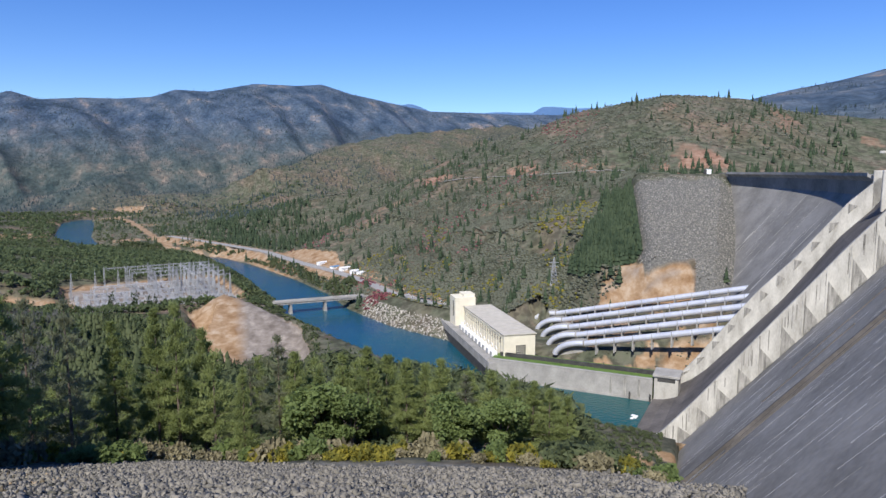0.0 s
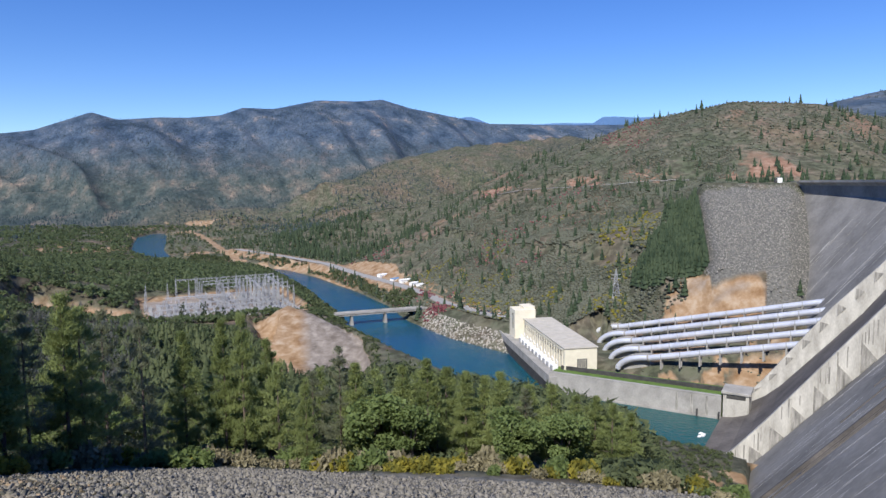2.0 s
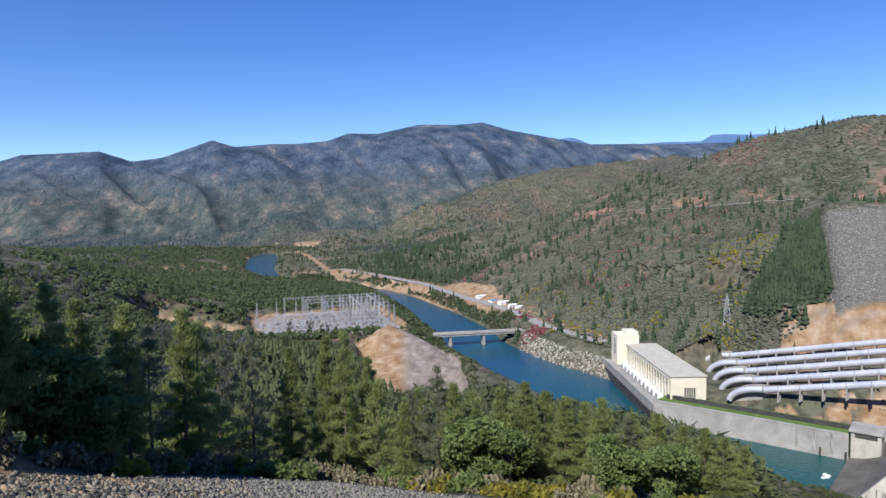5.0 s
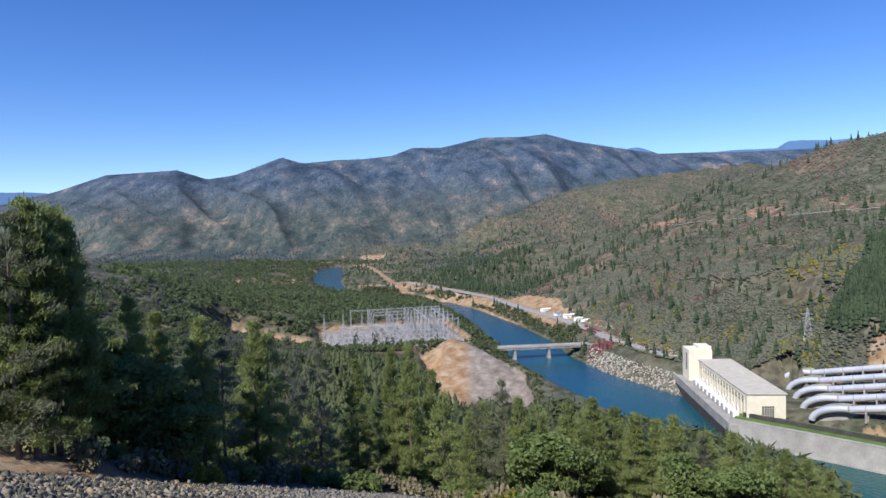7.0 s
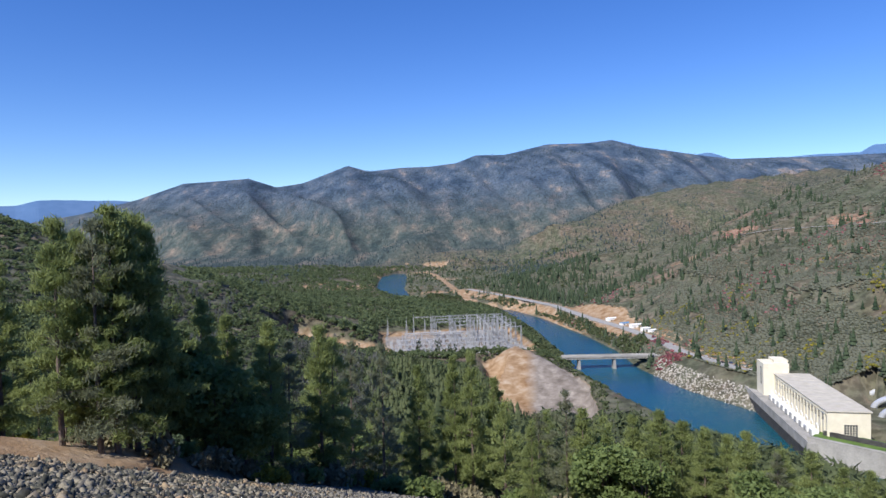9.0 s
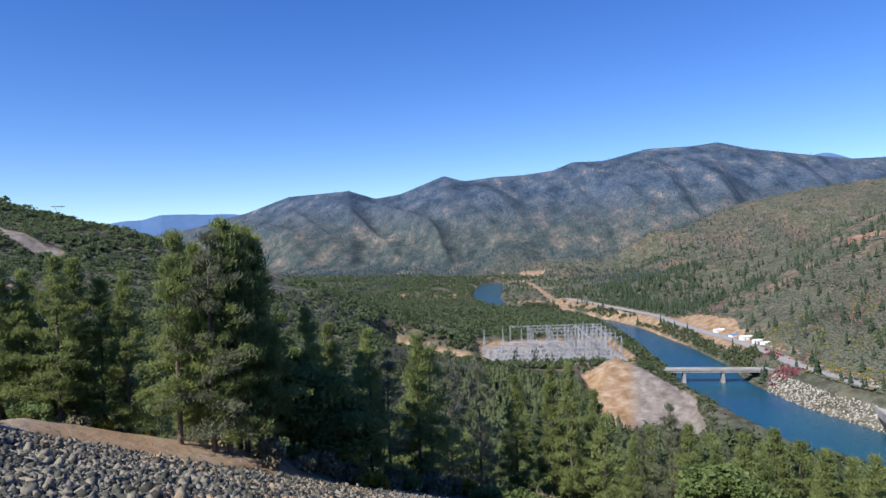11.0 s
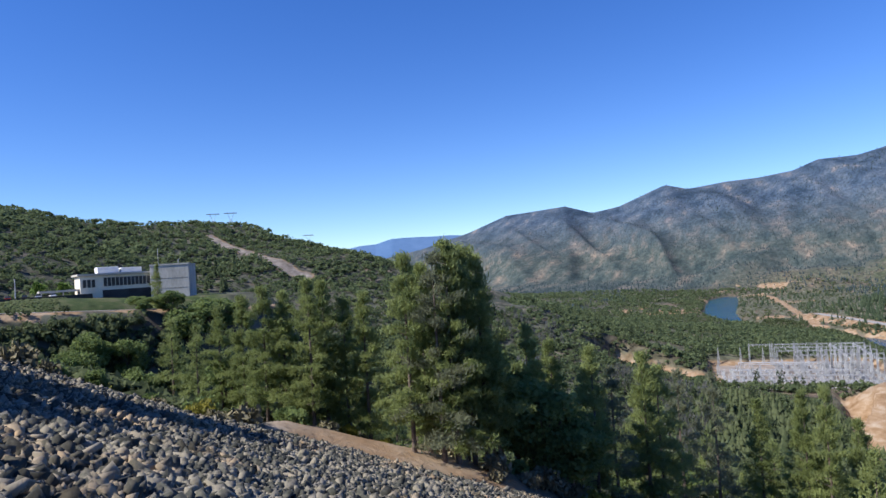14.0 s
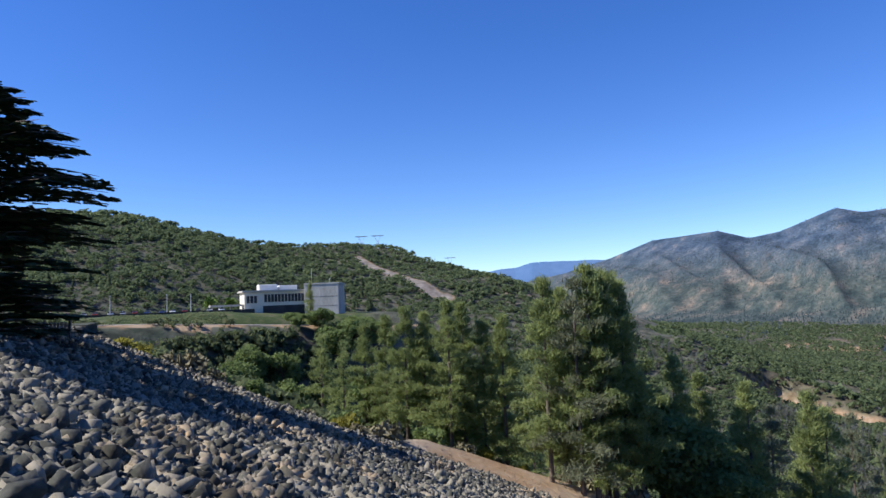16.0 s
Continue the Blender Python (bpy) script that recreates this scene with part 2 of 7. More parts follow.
# ================= materials =================
def mat(name, low, high, size=1.0, rough=0.85, bump=0.3, fine=9.0, metal=0.0, per_object=0.0, island=0.0, spec=0.3, stretch=None):
    m = bpy.data.materials.new(name)
    m.use_nodes = True
    nt = m.node_tree
    n, link, b = nt.nodes, nt.links.new, nt.nodes["Principled BSDF"]
    geo = n.new("ShaderNodeNewGeometry")
    src = geo.outputs["Position"]
    if stretch:
        mp = n.new("ShaderNodeMapping")
        mp.inputs["Scale"].default_value = stretch
        link(src, mp.inputs["Vector"])
        src = mp.outputs[0]
    coarse, grain, mix, ramp = (n.new(k) for k in ("ShaderNodeTexNoise", "ShaderNodeTexNoise", "ShaderNodeMath", "ShaderNodeValToRGB"))
    coarse.inputs["Scale"].default_value, coarse.inputs["Detail"].default_value = 1.0 / size, 5
    grain.inputs["Scale"].default_value, grain.inputs["Detail"].default_value = fine / size, 4
    link(src, coarse.inputs["Vector"]), link(src, grain.inputs["Vector"])
    mix.operation = "MULTIPLY_ADD"
    mix.inputs[1].default_value = 0.45
    link(grain.outputs["Fac"], mix.inputs[0]), link(coarse.outputs["Fac"], mix.inputs[2])
    fac = mix.outputs[0]
    for amount, out in ((per_object, "o"), (island, "i")):
        if amount:
            info = n.new("ShaderNodeObjectInfo").outputs["Random"] if out == "o" else geo.outputs["Random Per Island"]
            add = n.new("ShaderNodeMath")
            add.operation = "MULTIPLY_ADD"
            add.inputs[1].default_value = amount
            link(info, add.inputs[0]), link(fac, add.inputs[2])
            fac = add.outputs[0]
    shift = (per_object + island) / 2
    ramp.color_ramp.elements[0].position, ramp.color_ramp.elements[1].position = 0.5 + shift * .6, 0.95 + shift * 1.3
    ramp.color_ramp.elements[0].color, ramp.color_ramp.elements[1].color = (*low, 1), (*high, 1)
    link(fac, ramp.inputs["Fac"]), link(ramp.outputs[0], b.inputs["Base Color"])
    b.inputs["Roughness"].default_value, b.inputs["Metallic"].default_value = rough, metal
    b.inputs["Specular IOR Level"].default_value = spec
    if bump:
        bp = n.new("ShaderNodeBump")
        bp.inputs["Strength"].default_value, bp.inputs["Distance"].default_value = bump, 0.06 * size
        link(grain.outputs["Fac"], bp.inputs["Height"]), link(bp.outputs[0], b.inputs["Normal"])
    return m


CONCRETE = mat("weathered_concrete", (.23, .222, .205), (.37, .355, .33), 9, bump=.15)
DARK_CONCRETE = mat("stained_and_shaded_concrete", (.075, .068, .062), (.15, .135, .125), 14, bump=.1)
WHITE_CONCRETE = mat("pale_concrete", (.31, .295, .26), (.56, .54, .485), 5, bump=.1, stretch=(1, 1, .35))
STAIN = mat("stain_and_niche_concrete", (.13, .125, .11), (.42, .40, .36), 1.2, stretch=(1, 1, .12))
FACE = mat("dam_face_concrete", (.14, .135, .124), (.275, .265, .245), 30, bump=.1, fine=12)
CREAM = mat("cream_plaster", (.62, .57, .45), (.74, .69, .56), 6, bump=.05)
ROOF = mat("roof_gravel", (.40, .37, .31), (.52, .485, .42), 5, bump=.1)
GLASS_DARK = mat("dark_window_glass", (.02, .025, .03), (.04, .05, .06), 3, rough=.1, bump=0, spec=.6)
STEEL = mat("galvanised_steel", (.30, .31, .32), (.46, .47, .48), 4, rough=.5, bump=.05, metal=.3)
PIPE = mat("silver_pipe_paint", (.50, .52, .58), (.66, .68, .72), 8, rough=.35, bump=.03, metal=.35)
ASPHALT = mat("bleached_asphalt", (.24, .23, .215), (.34, .33, .31), 4, bump=.1)
BARK = mat("pine_bark", (.07, .05, .04), (.19, .15, .12), 1.0, bump=.6)
NEEDLE = mat("pine_needles", (.17, .21, .072), (.30, .345, .13), 3, rough=.7, bump=0, per_object=.25, spec=.2)
CEDAR = mat("cedar_needles", (.028, .048, .022), (.06, .09, .042), 2, rough=.7, bump=0, spec=.2)
LEAF = mat("oak_leaves", (.115, .16, .052), (.215, .275, .098), 3, rough=.65, bump=0, per_object=.2, spec=.2)
BROOM = mat("yellow_broom_bloom", (.085, .11, .035), (.38, .325, .05), 1.2, rough=.8, bump=0, island=.2)
FAR_CONIFER = mat("far_conifers", (.038, .056, .03), (.085, .11, .056), 20, rough=.85, bump=0, island=.25, spec=.1)
SCRUB = mat("grey_green_scrub", (.095, .108, .078), (.225, .235, .175), 60, rough=.9, bump=0, island=.35, spec=.1)
GREEN_SCRUB = mat("green_oak_scrub", (.068, .092, .046), (.15, .178, .088), 11, rough=.9, bump=0, island=.35, spec=.1)
# the range's plants: distance haze is put into their bluish colours
RANGE_PINE = mat("hazed_far_conifers", (.022, .038, .042), (.048, .068, .072), 40, rough=.9, bump=0, island=.3, spec=.05)
RANGE_SCRUB = mat("hazed_far_scrub", (.030, .044, .060), (.070, .082, .094), 90, rough=.9, bump=0, island=.4, spec=.05)
PLAIN_OAK = mat("deep_green_oaks", (.072, .104, .052), (.165, .205, .10), 11, rough=.9, bump=0, island=.3, spec=.1)
HILL_PINE = mat("dark_hill_pines", (.020, .034, .020), (.052, .072, .040), 20, rough=.85, bump=0, island=.25, spec=.1)
REDBUD = mat("redbud_bloom", (.22, .07, .085), (.42, .17, .18), 10, rough=.9, bump=0, island=.3)
ROCK = mat("grey_green_riprap", (.024, .024, .019), (.225, .20, .152), 1.6, rough=.9, bump=.25, island=.42)
GRASS = mat("mown_grass", (.06, .11, .02), (.12, .19, .045), 6, rough=.9, bump=.2)


tints = ROCK.node_tree.nodes["Color Ramp"].color_ramp
for at, c in ((.82, (.060, .061, .049)), (.955, (.118, .110, .086))):
    tints.elements.new(at).color = (*c, 1)
tints.elements[0].position = .62
FILL_ROCK = mat("pale_grey_green_rock_fill", (.14, .135, .118), (.33, .31, .27), 1.6, rough=.95, bump=.4, island=.28)
# paler grey-brown copy of the riprap, the frontal sun put into its colour
FRONT_LIT_ROCK = mat("front_lit_grey_brown_rock", (.085, .08, .068), (.235, .215, .18), 1.6, rough=.95, bump=.4, island=.28)
rt = ROCK.node_tree
warm, wet, tan = rt.nodes.new("ShaderNodeTexNoise"), rt.nodes.new("ShaderNodeMapRange"), rt.nodes.new("ShaderNodeMix")
warm.inputs["Scale"].default_value, warm.inputs["Detail"].default_value = .16, 4
wet.inputs["From Min"].default_value, wet.inputs["From Max"].default_value = .52, .68
tan.data_type, tan.blend_type, tan.inputs["B"].default_value = "RGBA", "MULTIPLY", (1.55, 1.2, .9, 1)
base_tint = rt.nodes["Color Ramp"].outputs[0]
rt.links.new(rt.nodes["Geometry"].outputs["Position"], warm.inputs["Vector"]), rt.links.new(warm.outputs["Fac"], wet.inputs["Value"])
rt.links.new(wet.outputs[0], tan.inputs["Factor"]), rt.links.new(base_tint, tan.inputs["A"]), rt.links.new(tan.outputs["Result"], rt.nodes["Principled BSDF"].inputs["Base Color"])


def ground_material():
    m = bpy.data.materials.new("hillside_ground")
    m.use_nodes = True
    nt = m.node_tree
    n, link, b = nt.nodes, nt.links.new, nt.nodes["Principled BSDF"]
    pos = n.new("ShaderNodeNewGeometry").outputs["Position"]
    cover = n.new("ShaderNodeVertexColor")
    cover.layer_name = "cover"
    parts = n.new("ShaderNodeSeparateColor")
    link(cover.outputs[0], parts.inputs[0])

    def noise_at(scale, detail=6):
        t = n.new("ShaderNodeTexNoise")
        t.inputs["Scale"].default_value, t.inputs["Detail"].default_value, t.inputs["Roughness"].default_value = scale, detail, .62
        link(pos, t.inputs["Vector"])
        return t.outputs["Fac"]

    def ramp(fac, stops):
        r = n.new("ShaderNodeValToRGB")
        while len(r.color_ramp.elements) < len(stops):
            r.color_ramp.elements.new(0.5)
        for e, (p, c) in zip(r.color_ramp.elements, stops):
            e.position, e.color = p, (*c, 1)
        link(fac, r.inputs["Fac"])
        return r.outputs[0]

    def blend(fac, a, c):
        x = n.new("ShaderNodeMix")
        x.data_type = "RGBA"
        link(fac, x.inputs["Factor"]), link(a, x.inputs["A"]), link(c, x.inputs["B"])
        return x.outputs["Result"]

    def edge(mask, amount=.5):
        k = n.new("ShaderNodeMath")
        k.operation = "MULTIPLY_ADD"
        k.inputs[1].default_value, k.inputs[2].default_value = amount, -amount / 2
        link(noise_at(.12), k.inputs[0])
        s = n.new("ShaderNodeMath")
        s.operation = "ADD"
        link(mask, s.inputs[0]), link(k.outputs[0], s.inputs[1])
        r = n.new("ShaderNodeMapRange")
        r.inputs["From Min"].default_value, r.inputs["From Max"].default_value = .35, .65
        link(s.outputs[0], r.inputs["Value"])
        return r.outputs[0]

    scrub = ramp(noise_at(.035, 8), [(.30, (.035, .045, .022)), (.45, (.07, .078, .045)), (.58, (.105, .098, .070)), (.72, (.19, .125, .09))])
    patch = ramp(noise_at(.006, 5), [(.35, (.055, .066, .046)), (.5, (.092, .088, .068)), (.66, (.19, .12, .092))])
    half = n.new("ShaderNodeMix")
    half.data_type = "RGBA"
    half.inputs["Factor"].default_value = .4
    link(scrub, half.inputs["A"]), link(patch, half.inputs["B"])
    wood = ramp(noise_at(.06, 7), [(.35, (.038, .046, .032)), (.55, (.080, .080, .060)), (.7, (.15, .12, .09))])
    earth = ramp(noise_at(.09, 6), [(.33, (.19, .11, .055)), (.5, (.29, .195, .115)), (.7, (.40, .32, .235))])
    far_y = n.new("ShaderNodeMapRange")
    far_y.inputs["From Min"].default_value, far_y.inputs["From Max"].default_value = 520, 600
    red = ramp(noise_at(.09, 6), [(.33, (.15, .082, .055)), (.5, (.24, .145, .10)), (.7, (.33, .235, .175))])
    stone = ramp(noise_at(.5, 8), [(.3, (.06, .06, .055)), (.5, (.12, .117, .105)), (.7, (.21, .20, .18))])
    col = blend(edge(parts.outputs[2]), half.outputs["Result"], wood)
    slant = n.new("ShaderNodeMapping")
    slant.vector_type, slant.inputs["Rotation"].default_value, slant.inputs["Scale"].default_value = "TEXTURE", (0, 0, radians(24)), (1, 3.2, 1)
    link(pos, slant.inputs["Vector"])

    def slope_noise(scale, detail):
        t = n.new("ShaderNodeTexNoise")
        t.inputs["Scale"].default_value, t.inputs["Detail"].default_value, t.inputs["Roughness"].default_value = scale, detail, .6
        link(slant.outputs[0], t.inputs["Vector"])
        return t.outputs["Fac"]

    # ground of the range, with the blue of distance haze mixed into its colours
    hazy_wood = ramp(slope_noise(.011, 6), [(.36, (.026, .046, .074)), (.47, (.052, .078, .116)), (.60, (.086, .110, .142)), (.73, (.24, .195, .17))])
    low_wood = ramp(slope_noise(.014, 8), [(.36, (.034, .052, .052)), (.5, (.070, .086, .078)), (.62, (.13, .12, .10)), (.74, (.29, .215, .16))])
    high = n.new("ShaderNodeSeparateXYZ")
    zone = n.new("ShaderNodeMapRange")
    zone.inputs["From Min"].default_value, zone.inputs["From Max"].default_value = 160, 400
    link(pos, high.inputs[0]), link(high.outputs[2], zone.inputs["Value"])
    hazy_wood = blend(zone.outputs[0], low_wood, hazy_wood)
    crowns = n.new("ShaderNodeMapRange")
    crowns.inputs["From Min"].default_value, crowns.inputs["From Max"].default_value = .42, .60
    crowns.inputs["To Min"].default_value, crowns.inputs["To Max"].default_value = .78, 1.14
    link(slope_noise(.09, 3), crowns.inputs["Value"])
    speck = n.new("ShaderNodeVectorMath")
    speck.operation = "SCALE"
    link(hazy_wood, speck.inputs[0]), link(crowns.outputs[0], speck.inputs["Scale"])
    hazy_wood = speck.outputs[0]
    brush = n.new("ShaderNodeMapRange")
    brush.inputs["From Min"].default_value, brush.inputs["From Max"].default_value = .42, .58
    brush.inputs["To Min"].default_value, brush.inputs["To Max"].default_value = .72, 1.36
    link(noise_at(.11, 4), brush.inputs["Value"])
    speckled = n.new("ShaderNodeVectorMath")
    speckled.operation = "SCALE"
    link(col, speckled.inputs[0]), link(brush.outputs[0], speckled.inputs["Scale"])
    col = speckled.outputs[0]
    col = blend(cover.outputs[1], col, hazy_wood)
    upland = n.new("ShaderNodeMapRange")
    upland.inputs["From Min"].default_value, upland.inputs["From Max"].default_value = 70, 110
    link(high.outputs[2], upland.inputs["Value"])
    link(high.outputs[1], far_y.inputs["Value"])
    both = n.new("ShaderNodeMath")
    both.operation = "MULTIPLY"
    link(upland.outputs[0], both.inputs[0]), link(far_y.outputs[0], both.inputs[1])
    col = blend(edge(parts.outputs[1]), col, blend(both.outputs[0], earth, red))
    lawn_c = ramp(noise_at(.15, 6), [(.35, (.032, .048, .018)), (.5, (.054, .076, .026)), (.65, (.10, .10, .05))])
    lawn = n.new("ShaderNodeVertexColor")
    lawn.layer_name = "lawn"
    tints_ = n.new("ShaderNodeSeparateColor")
    link(lawn.outputs[0], tints_.inputs[0])
    gravel = ramp(noise_at(.12, 7), [(.33, (.13, .108, .09)), (.5, (.205, .176, .15)), (.7, (.32, .28, .24))])
    col = blend(tints_.outputs[0], col, lawn_c)
    col = blend(edge(tints_.outputs[1], .3), col, gravel)
    col = blend(edge(parts.outputs[0], .2), col, stone)
    link(col, b.inputs["Base Color"])
    b.inputs["Roughness"].default_value, b.inputs["Specular IOR Level"].default_value = .95, .15
    bp = n.new("ShaderNodeBump")
    bp.inputs["Strength"].default_value, bp.inputs["Distance"].default_value = .6, .6
    link(noise_at(.6, 8), bp.inputs["Height"]), link(bp.outputs[0], b.inputs["Normal"])
    return m


def water_material():
    m = bpy.data.materials.new("river_water")
    m.use_nodes = True
    nt = m.node_tree
    n, link, b = nt.nodes, nt.links.new, nt.nodes["Principled BSDF"]
    pos = n.new("ShaderNodeNewGeometry").outputs["Position"]
    big, small, ramp, bp = (n.new(k) for k in ("ShaderNodeTexNoise", "ShaderNodeTexNoise", "ShaderNodeValToRGB", "ShaderNodeBump"))
    big.inputs["Scale"].default_value, small.inputs["Scale"].default_value = .012, .35
    big.inputs["Detail"].default_value, small.inputs["Detail"].default_value = 3, 6
    link(pos, big.inputs["Vector"]), link(pos, small.inputs["Vector"])
    ramp.color_ramp.elements[0].position, ramp.color_ramp.elements[1].position = .4, .65
    ramp.color_ramp.elements[0].color, ramp.color_ramp.elements[1].color = (.004, .055, .105, 1), (.006, .07, .10, 1)
    link(big.outputs["Fac"], ramp.inputs["Fac"])
    sep, rg_, mx = n.new("ShaderNodeSeparateXYZ"), n.new("ShaderNodeMapRange"), n.new("ShaderNodeMix")
    mx.data_type = "RGBA"
    rg_.inputs["From Min"].default_value, rg_.inputs["From Max"].default_value = 420, 560
    mx.inputs["A"].default_value = (.010, .075, .078, 1)
    link(pos, sep.inputs[0]), link(sep.outputs[1], rg_.inputs["Value"]), link(rg_.outputs[0], mx.inputs["Factor"]), link(ramp.outputs[0], mx.inputs["B"])
    link(mx.outputs["Result"], b.inputs["Base Color"])
    b.inputs["Roughness"].default_value, b.inputs["IOR"].default_value = .16, 1.33
    bp.inputs["Strength"].default_value, bp.inputs["Distance"].default_value = .9, .6
    link(small.outputs["Fac"], bp.inputs["Height"]), link(bp.outputs[0], b.inputs["Normal"])
    return m


def leafy(m, share=.5):
    """Let part of the light through the leaves."""
    nt = m.node_tree
    b = nt.nodes["Principled BSDF"]
    tr, mx = nt.nodes.new("ShaderNodeBsdfTranslucent"), nt.nodes.new("ShaderNodeMixShader")
    src = b.inputs["Base Color"].links[0].from_socket
    nt.links.new(src, tr.inputs["Color"])
    mx.inputs[0].default_value = share
    nt.links.new(b.outputs[0], mx.inputs[1]), nt.links.new(tr.outputs[0], mx.inputs[2])
    nt.links.new(mx.outputs[0], nt.nodes["Material Output"].inputs["Surface"])
    return m


for m in (NEEDLE, LEAF, BROOM, FAR_CONIFER, SCRUB, GREEN_SCRUB, PLAIN_OAK, REDBUD):
    leafy(m)
GROUND, WATER = ground_material(), water_material()


# ================= mesh tools =================
def mesh_of(name, verts, faces, material=None, smooth=False):
    me = bpy.data.meshes.new(name)
    verts, faces = np.asarray(verts, np.float32), np.asarray(faces, np.int32)
    k = faces.shape[1]
    me.vertices.add(len(verts)), me.loops.add(faces.size), me.polygons.add(len(faces))
    me.vertices.foreach_set("co", verts.ravel())
    me.loops.foreach_set("vertex_index", faces.ravel())
    me.polygons.foreach_set("loop_start", np.arange(0, faces.size, k, dtype=np.int32))
    me.update(calc_edges=True)
    if smooth:
        me.polygons.foreach_set("use_smooth", np.ones(len(faces), bool))
    if material:
        me.materials.append(material)
    return me


def part(name, bm, material, parent=None, label=""):
    me = bpy.data.meshes.new(name)
    bmesh.ops.recalc_face_normals(bm, faces=bm.faces)
    bm.to_mesh(me)
    bm.free()
    me.materials.append(material)
    ob = new(name, me)
    if parent:
        ob.parent = parent
    if label:
        tagged(ob, label)
    return ob


def box(bm, x0, x1, y0, y1, z0, z1, m=None, bevel=0.0):
    r = bmesh.ops.create_cube(bm, size=1)
    bmesh.ops.transform(bm, matrix=Matrix.Translation(((x0 + x1) / 2, (y0 + y1) / 2, (z0 + z1) / 2)) @ Matrix.Diagonal((x1 - x0, y1 - y0, z1 - z0, 1)), verts=r["verts"])
    if bevel:
        edges = list({e for v in r["verts"] for e in v.link_edges})
        r = bmesh.ops.bevel(bm, geom=edges, offset=bevel, segments=1, affect="EDGES")
    if m is not None:
        bmesh.ops.transform(bm, matrix=m, verts=r["verts"])


def boxes(*args, m=None, bevel=0.0):
    bm = bmesh.new()
    for a in args:
        box(bm, *a, m=m, bevel=bevel)
    return bm


def tube(bm, path, radius, sides=12):
    """A tube along a list of points."""
    rings = []
    for i, p in enumerate(path):
        p = Vector(p)
        a, c = Vector(path[max(i - 1, 0)]), Vector(path[min(i + 1, len(path) - 1)])
        t = (c - a).normalized()
        side = t.cross(Vector((0, 0, 1)) if abs(t.z) < .95 else Vector((1, 0, 0))).normalized()
        up = side.cross(t)
        r = radius[i] if isinstance(radius, (list, tuple)) else radius
        rings.append([bm.verts.new(p + (side * math.cos(2 * math.pi * k / sides) + up * math.sin(2 * math.pi * k / sides)) * r) for k in range(sides)])
    for a, b in zip(rings, rings[1:]):
        for k in range(sides):
            bm.faces.new((a[k], a[(k + 1) % sides], b[(k + 1) % sides], b[k]))
    bm.faces.new(rings[0][::-1]), bm.faces.new(rings[-1])
    return bm


def sweep(bm, sections):
    """A closed solid through rings of equal length."""
    rings = [[bm.verts.new(p) for p in s] for s in sections]
    k = len(rings[0])
    for a, b in zip(rings, rings[1:]):
        for i in range(k):
            bm.faces.new((a[i], a[(i + 1) % k], b[(i + 1) % k], b[i]))
    bm.faces.new(rings[0][::-1]), bm.faces.new(rings[-1])
    return bm


def empty(name, m=None, **tags):
    e = new(name)
    e.empty_display_size = 1
    if m is not None:
        e.matrix_world = m
    return tagged(e, **tags)


